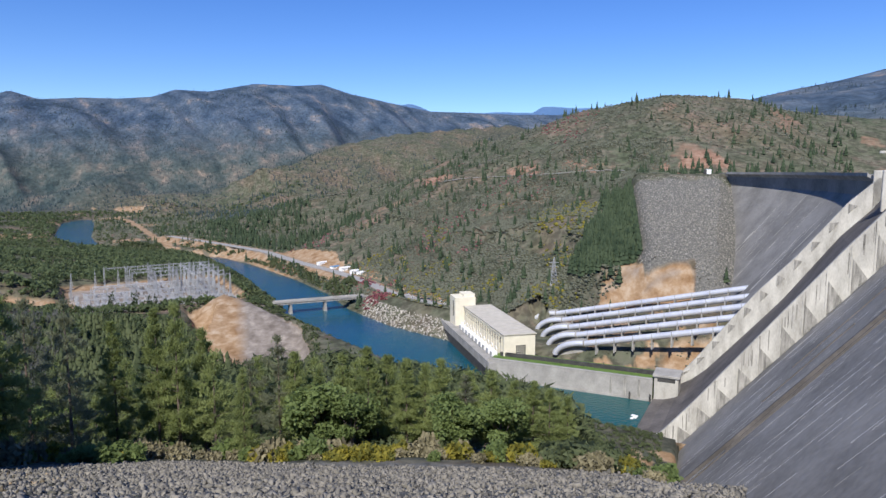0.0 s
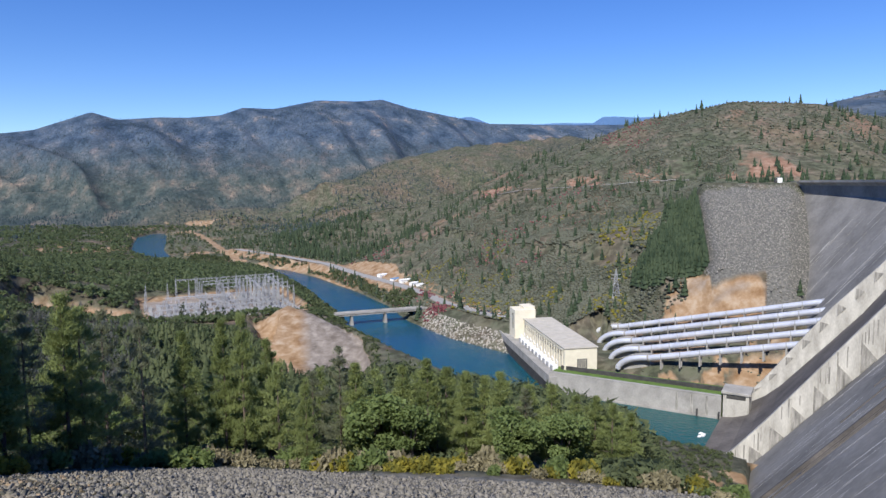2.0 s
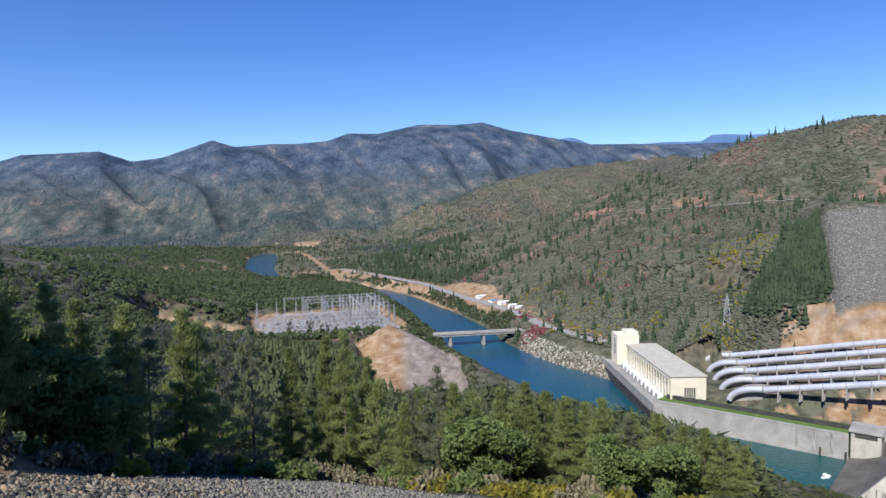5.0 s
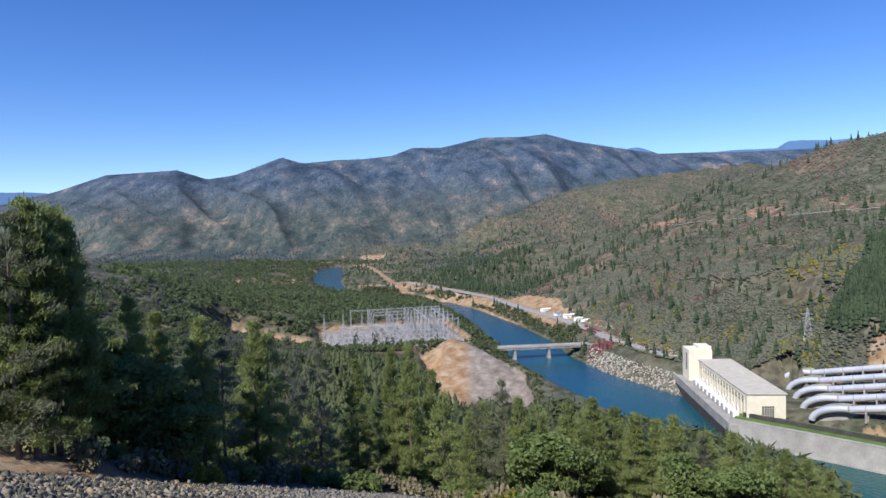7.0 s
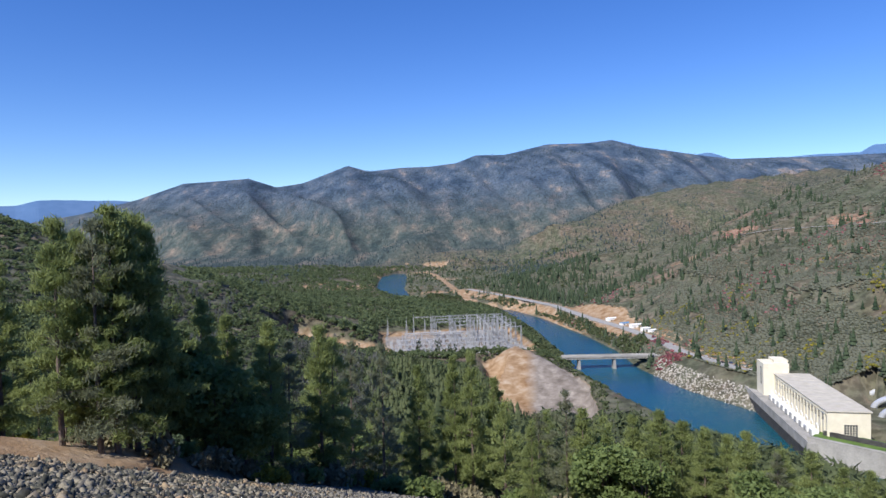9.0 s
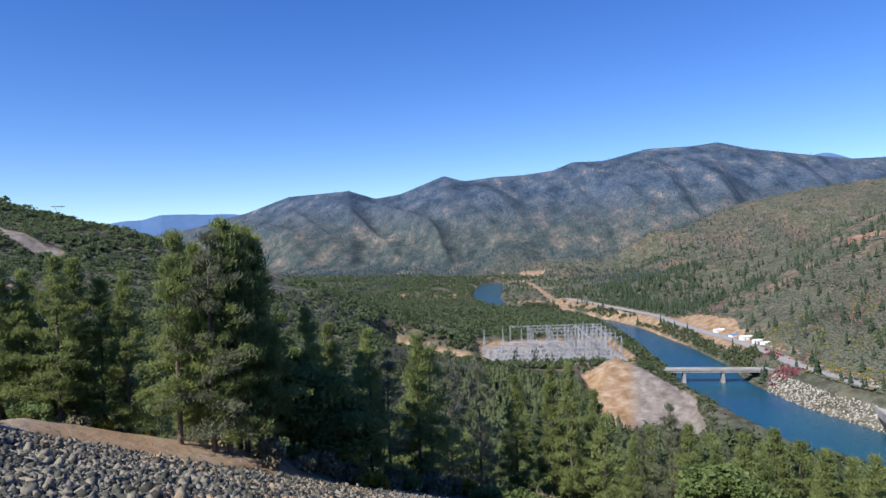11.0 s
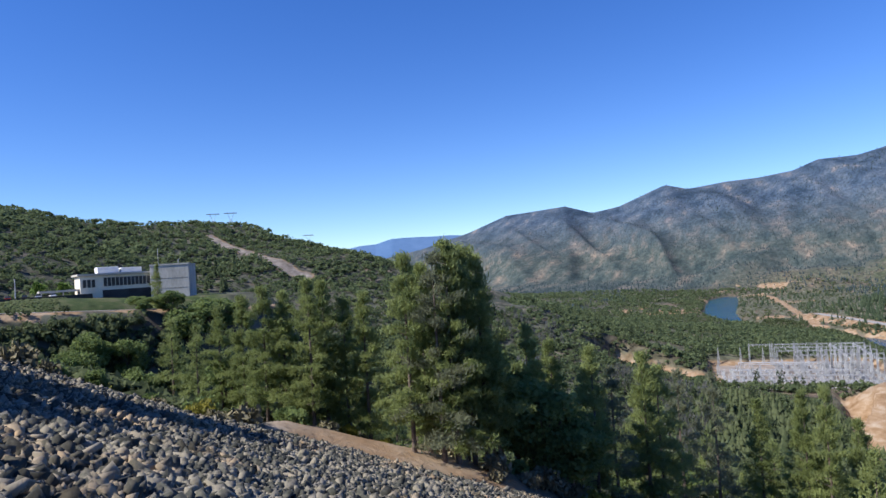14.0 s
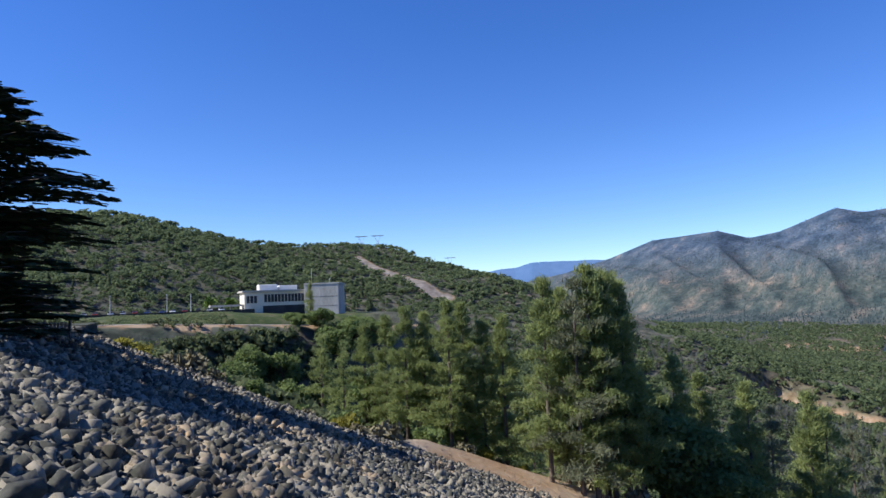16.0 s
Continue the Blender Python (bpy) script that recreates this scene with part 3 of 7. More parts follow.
# ================= ground =================
def build_ground():
    az = np.concatenate([np.arange(-42, 102, .3), np.arange(102, 318, 3.0)])
    r = [1.5]
    while r[-1] < 4980:
        r.append(r[-1] * 1.019 + .3)
    r = np.array([.002] + r)
    na, nr = len(az), len(r)
    A, R = np.meshgrid(az, r, indexing="ij")
    x, y = polar(A, R)
    z = land(x, y)
    verts = np.stack([x, y, z], -1).reshape(-1, 3)
    i, j = np.meshgrid(np.arange(na), np.arange(nr - 1), indexing="ij")
    i2 = (i + 1) % na
    faces = np.stack([i * nr + j, i * nr + j + 1, i2 * nr + j + 1, i2 * nr + j], -1).reshape(-1, 4)
    verts = np.concatenate([verts, [[0, 0, float(land(0.1, 0.1))]]])
    me = mesh_of("ground", verts, faces, GROUND, smooth=True)
    xs, ys, zs = x.ravel(), y.ravel(), z.ravel()
    d, td, fall, a = toe(xs, ys)
    rip = (1 - step(-1.5, 1.5, d - td)) * step(-9, -7, ys)
    rip = np.maximum(rip, step(205, 212, xs + (733 - ys) * .2) * (1 - step(500, 510, xs)) * step(545, 565, ys + 40 * step(192, 215, xs)) * (1 - step(715, 725, ys)))
    view = np.degrees(np.arctan2(zs - EYE, d)) + 1.2 * fbm(xs, ys, 70, 3, 88)
    beyond = (d > 430) & (d < 800)
    rip = np.where(beyond & (a > -21.6), rip * step(-8.3, -7.4, view), rip)
    dr, (hw,) = near_line(xs, ys, RIVER)
    dq, _ = near_line(xs, ys, ROAD)
    earth = np.maximum.reduce([1 - step(14 + 6 * step(780, 900, ys), 32 + 10 * step(780, 900, ys), dq + 2.2 * np.maximum(zs - 24, 0)), flat(xs, ys, FLATS[0]), flat(xs, ys, FLATS[1]), flat(xs, ys, FLATS[3]),
                               step(.3, .7, on_bank(xs, ys)), step(.26, .4, fbm(xs, ys, 130, 4, 41)) * step(900, 1200, ys) * (dr > hw + 5) * step(0, 40, 260 - dr) * (zs < 24),
                               .85 * (1 - step(5, 9, abs(d - td - 5.5))) * step(44, 50, a) * (1 - step(66, 70, a))])
    ds, (sw,) = near_line(xs, ys, SANDS)
    earth = np.maximum(earth, 1 - step(sw * .8, sw * 1.25, ds + 14 * fbm(xs, ys, 60, 3, 90)))
    wood = np.maximum(step(30, 46, a) * step(-.1, .15, fbm(xs, ys, 300, 3, 43) + .25) * (d > 90), step(-.2, .2, fbm(xs, ys, 700, 4, 47)) * step(2000, 2600, d) * .9)
    wood = np.maximum(wood, (d < 420) * step(60, 100, d) * 1.0)
    up = step(5, 25, zs - 25) * (xs * .75 + ys * .66 > 470) * (d < 1500)
    cut = np.degrees(np.arctan2(zs - EYE, d)) - np.interp(a, CUT_AZ, CUT_EL)
    earth = np.maximum(earth, step(-.12, .12, fbm(xs, ys, 70, 4, 91) + .1) * step(-.1, .0, cut) * (1 - step(.5, .9, cut + .8 * fbm(xs, ys, 50, 3, 92))) * (a < 2) * (a > -19) * (d < 1500) * (d > 700))
    earth = np.maximum(earth, (1 - step(.7, 1.1, np.hypot((a + 21.8) / 2.6, (d - 900) / 70))) * step(-.15, .1, fbm(xs, ys, 40, 3, 93)))
    earth = np.maximum(earth, step(.24, .36, fbm(xs, ys, 90, 4, 95)) * up * .52)
    v = ys - 591 + .624 * (xs - 105)
    earth = np.maximum(earth, step(-150, -115, v) * (1 - step(0, 14, v)) * step(95, 105, xs) * (1 - step(190, 215, xs)) * step(-.1, .2, fbm(xs, ys, 16, 3, 97)))
    earth = np.maximum(earth, step(15.0, 16.6, a + 2.4 * fbm(xs, ys, 28, 3, 96)) * (1 - step(19.6, 20.6, a)) * step(440, 480, d + 40 * fbm(xs, ys, 40, 3, 98)) * (1 - step(590, 620, d)))
    earth = np.maximum(earth, step(15.5, 17.5, -a) * step(80, 100, d) * (1 - step(330, 345, d)) * step(-.2, .1, fbm(xs, ys, 18, 3, 98)))
    earth = np.maximum(earth, step(136, 150, xs) * (1 - step(205, 222, xs)) * step(-8, 2, v) * (1 - step(34, 46, v + 10 * fbm(xs, ys, 30, 2, 94) + 60 * step(165, 140, xs) * step(16, 24, v))))
    tan_bench = beyond * step(-10.9, -9.9, view) * (1 - step(-8.3, -7.4, view)) * step(-22.0, -19.8, a + 2.2 * fbm(xs, ys, 60, 3, 87)) * (1 - step(-14.6, -13.2, a + .4 * (view + 9)))
    earth = np.maximum(earth, tan_bench)
    scar, (w,) = near_line(xs, ys, SCAR)
    earth = np.maximum(earth, 1 - step(w, w + 10, scar))
    db, _ = near_line(xs, ys, TERRACE_ROAD)
    earth = np.maximum(earth, (1 - step(4.5, 6, db)) + (1 - step(7, 9, db)) * step(-.05, .25, fbm(xs, ys, 14, 3, 99)))
    # where the haze-tinted ground colours take over, by bearing and distance
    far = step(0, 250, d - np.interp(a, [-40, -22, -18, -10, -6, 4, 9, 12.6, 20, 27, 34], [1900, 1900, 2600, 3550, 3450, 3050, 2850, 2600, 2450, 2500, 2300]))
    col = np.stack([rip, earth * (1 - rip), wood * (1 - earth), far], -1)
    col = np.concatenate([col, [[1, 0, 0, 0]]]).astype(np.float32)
    lawn = np.clip(flat(xs, ys, FLATS[4]) * 1.4 + flat(xs, ys, FLATS[5]) - .35, 0, 1) * step(196, 201, d) * step(70, 72, a)
    lawn = np.concatenate([lawn, [0.0]])
    grey = np.maximum((1 - step(w, w + 7, scar)), step(-3, 2.4, 17.2 - a) * step(.3, .7, on_bank(xs, ys)))
    grey = np.concatenate([np.maximum.reduce([grey, .55 * (1 - step(9, 15, dq)), .52 * tan_bench]), [0.0]])
    me.color_attributes.new("lawn", "FLOAT_COLOR", "POINT").data.foreach_set("color", np.stack([lawn, grey, lawn * 0, lawn * 0 + 1], -1).astype(np.float32).ravel())
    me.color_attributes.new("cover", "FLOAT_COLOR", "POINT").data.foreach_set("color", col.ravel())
    tagged(new("ground", me), "scrub-covered hills, river valley and grey rock-fill slope", "ground", kind="structure")


def meet(az, el, lo, hi):
    """Distance at which a line of sight from the viewing place meets the ground."""
    dd = np.arange(lo, hi, 4.0)
    return float(dd[int(np.argmax(land(*polar(az, dd)) > EYE + dd * math.tan(radians(el))))])


# pale road cut on the eastern hill: bearing and height in degrees, half width
SCAR = [(*(float(v) for v in polar(a, meet(a, e, 400, 1200))), w) for a, e, w in ((71.8, 3.95, 4), (70.9, 3.25, 6), (69.4, 2.7, 8), (68.2, 2.25, 8), (67.0, 1.85, 8), (65.7, .85, 9), (64.4, .15, 8))]
build_ground()
# backdrop ridges as plain sheets, the air's haze put into their blue
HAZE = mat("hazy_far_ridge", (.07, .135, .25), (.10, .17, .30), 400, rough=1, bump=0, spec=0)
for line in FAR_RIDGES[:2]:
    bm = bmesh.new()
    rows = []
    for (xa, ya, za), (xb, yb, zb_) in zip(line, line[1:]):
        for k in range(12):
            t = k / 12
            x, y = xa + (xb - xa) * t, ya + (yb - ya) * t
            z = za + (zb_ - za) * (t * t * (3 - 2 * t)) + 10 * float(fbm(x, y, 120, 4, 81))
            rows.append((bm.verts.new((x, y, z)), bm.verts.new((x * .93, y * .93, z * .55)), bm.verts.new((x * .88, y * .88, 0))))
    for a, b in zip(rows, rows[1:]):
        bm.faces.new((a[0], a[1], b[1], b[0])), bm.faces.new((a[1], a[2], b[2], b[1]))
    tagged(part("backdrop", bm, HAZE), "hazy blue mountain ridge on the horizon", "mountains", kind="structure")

bm = bmesh.new()
left = [Vector((p[0], p[1], 0)) for p in RIVER]
rows = []
for i, p in enumerate(left):
    t = (left[min(i + 1, len(left) - 1)] - left[max(i - 1, 0)]).normalized()
    s = Vector((-t.y, t.x, 0)) * (RIVER[i][2] + 26)
    rows.append((bm.verts.new(p + s), bm.verts.new(p - s)))
for a, b in zip(rows, rows[1:]):
    bm.faces.new((a[0], a[1], b[1], b[0]))
tagged(part("water", bm, WATER), "deep blue-green river below the dam", "river", kind="structure")


# ================= dam =================
def unit(heading):
    h = radians(heading)
    return Vector((math.sin(h), math.cos(h), 0)), Vector((-math.cos(h), math.sin(h), 0))   # along, downstream


S0, S1, N0 = Vector((205, 288, 0)), Vector((256, 388, 0)), Vector((34, -17, 0))
SA, SD = unit(27.0)
NA, ND = unit(math.degrees(math.atan2(S0.x - N0.x, S0.y - N0.y)))


def far_axis(s):
    """Place and downstream way s metres beyond the spillway, on the curved part."""
    r = 600.0
    a0, a1 = radians(27), radians(27) - s / r
    p = S1 + Vector((r * (math.cos(a1) - math.cos(a0)), r * (math.sin(a0) - math.sin(a1)), 0))
    return p, unit(math.degrees(a1))[1]


def block_section(p, d):
    prof = [(-10, -8), (-10, 148), (0, 148), (0, 134), (.8 * (134 + 8), -8)]
    return [p + d * o + Vector((0, 0, z)) for o, z in prof]


def parapet_section(p, d):
    prof = [(-1.5, 146.6), (-1.5, 148.006), (3.2, 148.006), (3.2, 149.1), (3.7, 149.1), (3.7, 146.9), (1.2, 145.2), (.004, 143.8)]
    return [p + d * o + Vector((0, 0, z)) for o, z in prof]


def near_block(p, d):
    prof = [(-24, -8), (-24, 148), (-12, 148), (-12, 131.5), (103, -8)]
    return [p + d * o + Vector((0, 0, z)) for o, z in prof]


dam = empty("dam", label="huge curved grey concrete gravity dam with spillway", category="dam", kind="structure")
part("face", sweep(bmesh.new(), [near_block(N0 + NA * s, ND) for s in (0, 120, 240, (S0 - N0).length - 2)]), FACE, dam, "streaked grey sloping dam face")
part("face", sweep(bmesh.new(), [block_section(*far_axis(s)) for s in np.linspace(4, 372, 24)]), FACE, dam, "streaked grey sloping dam face")
part("crest_walkway", sweep(bmesh.new(), [parapet_section(N0 + NA * s - ND * 12, ND) for s in (0, (S0 - N0).length - 3)]), CONCRETE, dam)
part("crest_walkway", sweep(bmesh.new(), [parapet_section(*far_axis(s)) for s in np.linspace(5, 350, 24)]), CONCRETE, dam)


# spillway: profiles as (downstream offset, height)
NEAR_TOP = [(-2, 146), (8, 132.5), (22, 115), (41, 89.7), (60, 64.5), (83.4, 33.1), (93, 21), (100.5, 12), (108, 6.5), (117, 3.2)]
CHUTE = [(-4, 134), (0, 128), (15.5, 111), (44.4, 69.5), (60.3, 50), (87, 18), (96, 9.5), (103, 5), (110, 2.6), (117, 1.6)]
FAR_TOP = [(-2, 146), (13, 131), (38, 97.5), (60, 72), (72, 55.5), (94.7, 23.6), (104, 12), (112, 7)]
SM = Matrix.Translation(S0) @ Matrix(((SA.x, SD.x, 0, 0), (SA.y, SD.y, 0, 0), (0, 0, 1, 0), (0, 0, 0, 1)))   # x along the crest, y downstream


def strip(top, a0, a1, bottom=-8):
    ring = [(-14, bottom), (-14, top[0][1])] + top + [(top[-1][0], bottom)]
    return sweep(bmesh.new(), [[SM @ Vector((a, o, z)) for o, z in ring] for a in (a0, a1)])


def height_on(top, o):
    return float(np.interp(o, [p[0] for p in top], [p[1] for p in top]))


part("chute", strip(CHUTE, .05, 111.95), DARK_CONCRETE, dam, "dark water-stained spillway chute")
near_wall = part("training_wall", strip(NEAR_TOP, -3, 0), WHITE_CONCRETE, dam, "pale stained concrete training wall")
far_wall = part("training_wall", strip(FAR_TOP, 112, 115), WHITE_CONCRETE, dam, "pale stained concrete training wall")


def wedge(x, o0, o1, zb, top0, thick):
    """A three-cornered slab standing on the slope: upright at o1, with its long side down the slope."""
    bm = bmesh.new()
    tri = [(o0, zb(o0) + .6), (o1, zb(o1) + .6), (o1, top0)]
    sweep(bm, [[SM @ Vector((x + dx, o, z)) for o, z in tri] for dx in (0, thick)])
    return bm


GREY_LINE = [(-12, 131.5), (103, -8)]
# three-cornered slabs in a darker, vertically streaked concrete along both walls
for o in range(4, 100, 9):
    zb = lambda q: height_on(GREY_LINE, q)
    h = height_on(NEAR_TOP, o) - zb(o)
    part("buttress", wedge(-3.5, o, o + 6.0, zb, zb(o + 6) + .66 * h, .495), STAIN, near_wall, "dark streaky triangular buttress")
    part("joint_rib", boxes((-3.35, -3.005, o + 6.3, o + 7.0, zb(o + 7) - 2, height_on(NEAR_TOP, o + 7) - 1.2), m=SM), WHITE_CONCRETE, near_wall)
for o in range(8, 100, 9):
    t, c = height_on(FAR_TOP, o), height_on(CHUTE, o)
    zb = lambda q: height_on(FAR_TOP, q) - .42 * (height_on(FAR_TOP, q) - height_on(CHUTE, q))
    part("buttress", wedge(111.5, o, o + 4.5, zb, height_on(FAR_TOP, o + 4.5) - 1.0, .495), STAIN, far_wall, "dark streaky triangular buttress")
for a in (-3, 35, 73, 112):
    part("pier", boxes((a, a + 3, -16, 1, 128, 150.5), m=SM, bevel=.3), WHITE_CONCRETE, dam)
gate = part("drum_gate", boxes((0.05, 111.95, -12, -6, 128, 141), m=SM, bevel=.4), DARK_CONCRETE, dam)
part("spillway_bridge", boxes((-3, 115, -20, -13, 147, 149.2), m=SM, bevel=.2), WHITE_CONCRETE, dam)
gantry = part("gantry_crane", boxes((111, 112, -16, -15, 149, 162), (111, 112, -8, -7, 149, 162), (110.5, 112.5, -17, -1, 160.5, 162), (111, 112, -12, -11, 151, 158), m=SM, bevel=.1), WHITE_CONCRETE, dam, "white gantry frame over the spillway gate")
part("gantry_house", boxes((104, 110, -15, -8, 149.2, 156), m=SM, bevel=.2), WHITE_CONCRETE, dam)
# long fall-line ledges on the grey face, their shade put into the dark colour
NM = Matrix.Translation(N0) @ Matrix(((NA.x, ND.x, 0, 0), (NA.y, ND.y, 0, 0), (0, 0, 1, 0), (0, 0, 0, 1)))
rng = np.random.default_rng(3)


def on_face(a, o, lift):
    return NM @ Vector((a, o + lift * .77, 131.5 - (o + 12) * 139.5 / 115 + lift * .64))


for a, o0, o1, w, lift in ((262, -8, 96, 1.6, 1.3), (258, 10, 60, .8, .7), (256, 30, 92, .6, .5), (285, 20, 50, .5, .4), (300, 5, 40, .5, .4)):
    bm = bmesh.new()
    sweep(bm, [[on_face(a, o, -.5), on_face(a, o, lift), on_face(a + w, o, lift), on_face(a + w, o, -.5)] for o in (o0, (o0 + o1) / 2, o1)])
    part("pipe_ledge", bm, DARK_CONCRETE, dam)
for k in range(46):      # run-off stains down the training wall
    o = float(rng.uniform(2, 104))
    top = height_on(NEAR_TOP, o) - float(rng.uniform(.5, 5))
    low = max(height_on(GREY_LINE, o) + .5, top - float(rng.uniform(3, 12)))
    w = float(rng.uniform(.25, .8))
    if top - low > 1:
        part("stain_streak", boxes((-3.03, -3.004, o, o + w, low, top), m=SM), STAIN, near_wall)
for k in range(60):
    s_, o = float(rng.uniform(10, 240)), float(rng.uniform(2, 60))
    p, dn = far_axis(s_)
    al = Vector((dn.y, -dn.x, 0))
    w, ln = float(rng.uniform(.25, .9)), float(rng.uniform(5, 26))
    pt = lambda q, u, lift: p + al * u + dn * (q + .78 * lift) + Vector((0, 0, 134 - q * 1.25 + .62 * lift))
    bm = bmesh.new()
    sweep(bm, [[pt(q, 0, -.05), pt(q, 0, .06), pt(q, w, .06), pt(q, w, -.05)] for q in (o, o + ln)])
    part("lime_streak", bm, STAIN if k % 2 else WHITE_CONCRETE, dam)
STREAK = mat("lime_streaks", (.36, .355, .34), (.55, .54, .52), 2, bump=.05)
for k in range(170):
    a, o = rng.uniform(110, 340), rng.uniform(-9, 72)
    ln, w = rng.uniform(4, 28), rng.uniform(.1, .42)
    bm = bmesh.new()
    sweep(bm, [[on_face(a, q, -.02), on_face(a, q, .02), on_face(a + w, q, .02), on_face(a + w, q, -.02)] for q in (o, o + ln)])
    part("lime_streak", bm, STREAK if k % 3 else STAIN, dam)

# ================= powerhouse =================
PH = pose(45, 471, 0, 0, 0, 14)     # local y runs along the building, x away from the river
ph = empty("powerhouse", PH, label="long cream concrete powerhouse with flat gravel roof beside the river", category="building")
part("wall", boxes((0, 25, 0, 108, 8, 29.2), bevel=.15), CREAM, ph)
roof = part("roof", boxes((-.7, 25.7, -.7, 108.2, 29.2, 30.0), bevel=.1), ROOF, ph)
for i in range(1, 9):
    part("roof_seam", boxes((-.7, 25.7, 12 * i - .15, 12 * i + .15, 29.9, 30.12)), ROOF, roof)
tower = part("tower", boxes((-8, 11, 108.25, 127, 8, 37.5), bevel=.15), CREAM, ph)
part("tower_cap", boxes((1, 11.4, 112, 127.2, 37.4, 39.6), bevel=.1), CREAM, tower)
part("tower_window", boxes((-8.1, -7.9, 114, 116, 20, 34)), GLASS_DARK, tower)
for i in range(16):
    w = part("window", boxes((-.12, .3, 5 + i * 6.2, 9.4 + i * 6.2, 22.2, 26.6)), GLASS_DARK, ph, "dark clerestory window")
    for j in range(1, 3):
        part("mullion", boxes((-.2, .05, 5 + i * 6.2 + j * 1.47 - .1, 5 + i * 6.2 + j * 1.47 + .1, 22.2, 26.6)), CREAM, w)
    part("pilaster", boxes((-.55, .1, 3.6 + i * 6.2, 4.7 + i * 6.2, 12, 28.6)), CREAM, ph)
part("cornice", boxes((-.5, .1, 1, 107, 27.2, 28.2)), CREAM, ph)
big = part("end_window", boxes((9.5, 17.5, -.12, .3, 13.5, 21.5)), GLASS_DARK, ph, "large dark gridded window")
for i in range(6):
    part("mullion", boxes((9.3 + i * 1.6, 9.55 + i * 1.6, -.3, -.05, 13.3, 21.7)), CREAM, big)
    part("transom", boxes((9.3, 17.7, -.28, -.07, 13.4 + i * 1.6, 13.6 + i * 1.6)), CREAM, big)
WHITE = mat("white_paint", (.70, .70, .68), (.82, .82, .80), 2, rough=.5, bump=.05)
DARK = mat("dark_wet_shaded_concrete", (.03, .03, .03), (.07, .068, .065), 4, bump=.1)
for i in range(10):
    e = empty("transformer", PH @ pose(-5.5, 7 + i * 9.6, 12), label="white-painted transformer with bushings on the deck", category="transformer", group="deck transformers")
    part("tank", boxes((-1.8, 1.8, -2.2, 2.2, 0, 4.2), bevel=.2), WHITE, e)
    for j in (-1.3, 0, 1.3):
        part("bushing", tube(bmesh.new(), [(0, j, 4.2), (-.3, j, 6.6)], [.35, .18], 8), WHITE, e)
    part("radiator", boxes((-2.6, -1.85, -1.7, 1.7, .6, 3.8)), STEEL, e)
    part("arch_bus", tube(bmesh.new(), [(1.6, -3, 0), (1.6, -3, 6.5), (1.6, 0, 8.2), (1.6, 3, 6.5), (1.6, 3, 0)], .28, 6), WHITE, e)
quay = empty("quay_wall", PH, label="tall grey concrete quay wall with a deck along the river", category="wall", kind="structure")
part("deck", boxes((-15, -.1, -10, 178, -8, 12), bevel=.1), CONCRETE, quay)
part("fender", boxes((-15.5, -15.02, -9, 176, -8, 7)), DARK, quay, "dark wet lower quay wall")
part("kerb", boxes((-15, -14.4, -10, 178, 12.01, 13.1)), CONCRETE, quay)
W0, W1 = Vector((33, 462, 0)), Vector((137, 413, 0))
wd = (W1 - W0).normalized()
WM = Matrix.Translation(W0) @ Matrix(((wd.x, -wd.y, 0, 0), (wd.y, wd.x, 0, 0), (0, 0, 1, 0), (0, 0, 0, 1)))
WL = (W1 - W0).length
lw = empty("retaining_wall", WM, label="long stained concrete retaining wall above the water", category="wall", kind="structure")
part("wall", boxes((0, WL, 0, 2.2, -8, 14.5), bevel=.1), CONCRETE, lw)
part("coping", boxes((0, WL, -.15, 2.4, 14.5, 15.1)), CONCRETE, lw)
part("footing", boxes((-1, WL, -.9, -.01, -8, 1.2)), CONCRETE, lw)
for u in (WL * .76, WL * .84, WL * .92):
    part("water_stain", boxes((u, u + 1.6, -.045, -.012, 1.4, 13.6)), STAIN, lw, "dark vertical water stain")
part("fill", boxes((0, WL, 2.42, 26, -8, 13.6)), GRASS, lw, "strip of mown grass behind the wall")
part("channel_wall", boxes((4, WL, 14, 15.4, 10, 16.4), bevel=.1), DARK, lw, "dark concrete channel wall")
part("channel_path", boxes((4, WL, 15.42, 19, 10, 15)), CONCRETE, lw)
vh = empty("valve_house", WM @ pose(WL + 1, 4, 0), label="small concrete valve house at the spillway toe", category="building")
part("wall", boxes((0, 15, -4, 12, -6, 17), bevel=.15), WHITE_CONCRETE, vh)
part("roof", boxes((-1, 16, -5, 13, 17, 18.6), bevel=.2), CONCRETE, vh)
# dark panel on the closed wall, coloured as the shade inside an opening
part("opening", boxes((2, 13, -4.1, -3.9, 14, 16.4)), DARK, vh)
for u in (WL - 14, WL - 1):
    part("gauge_post", boxes((u - .5, u + .5, -2.4, -1.3, -6, 5), bevel=.1), DARK, lw)

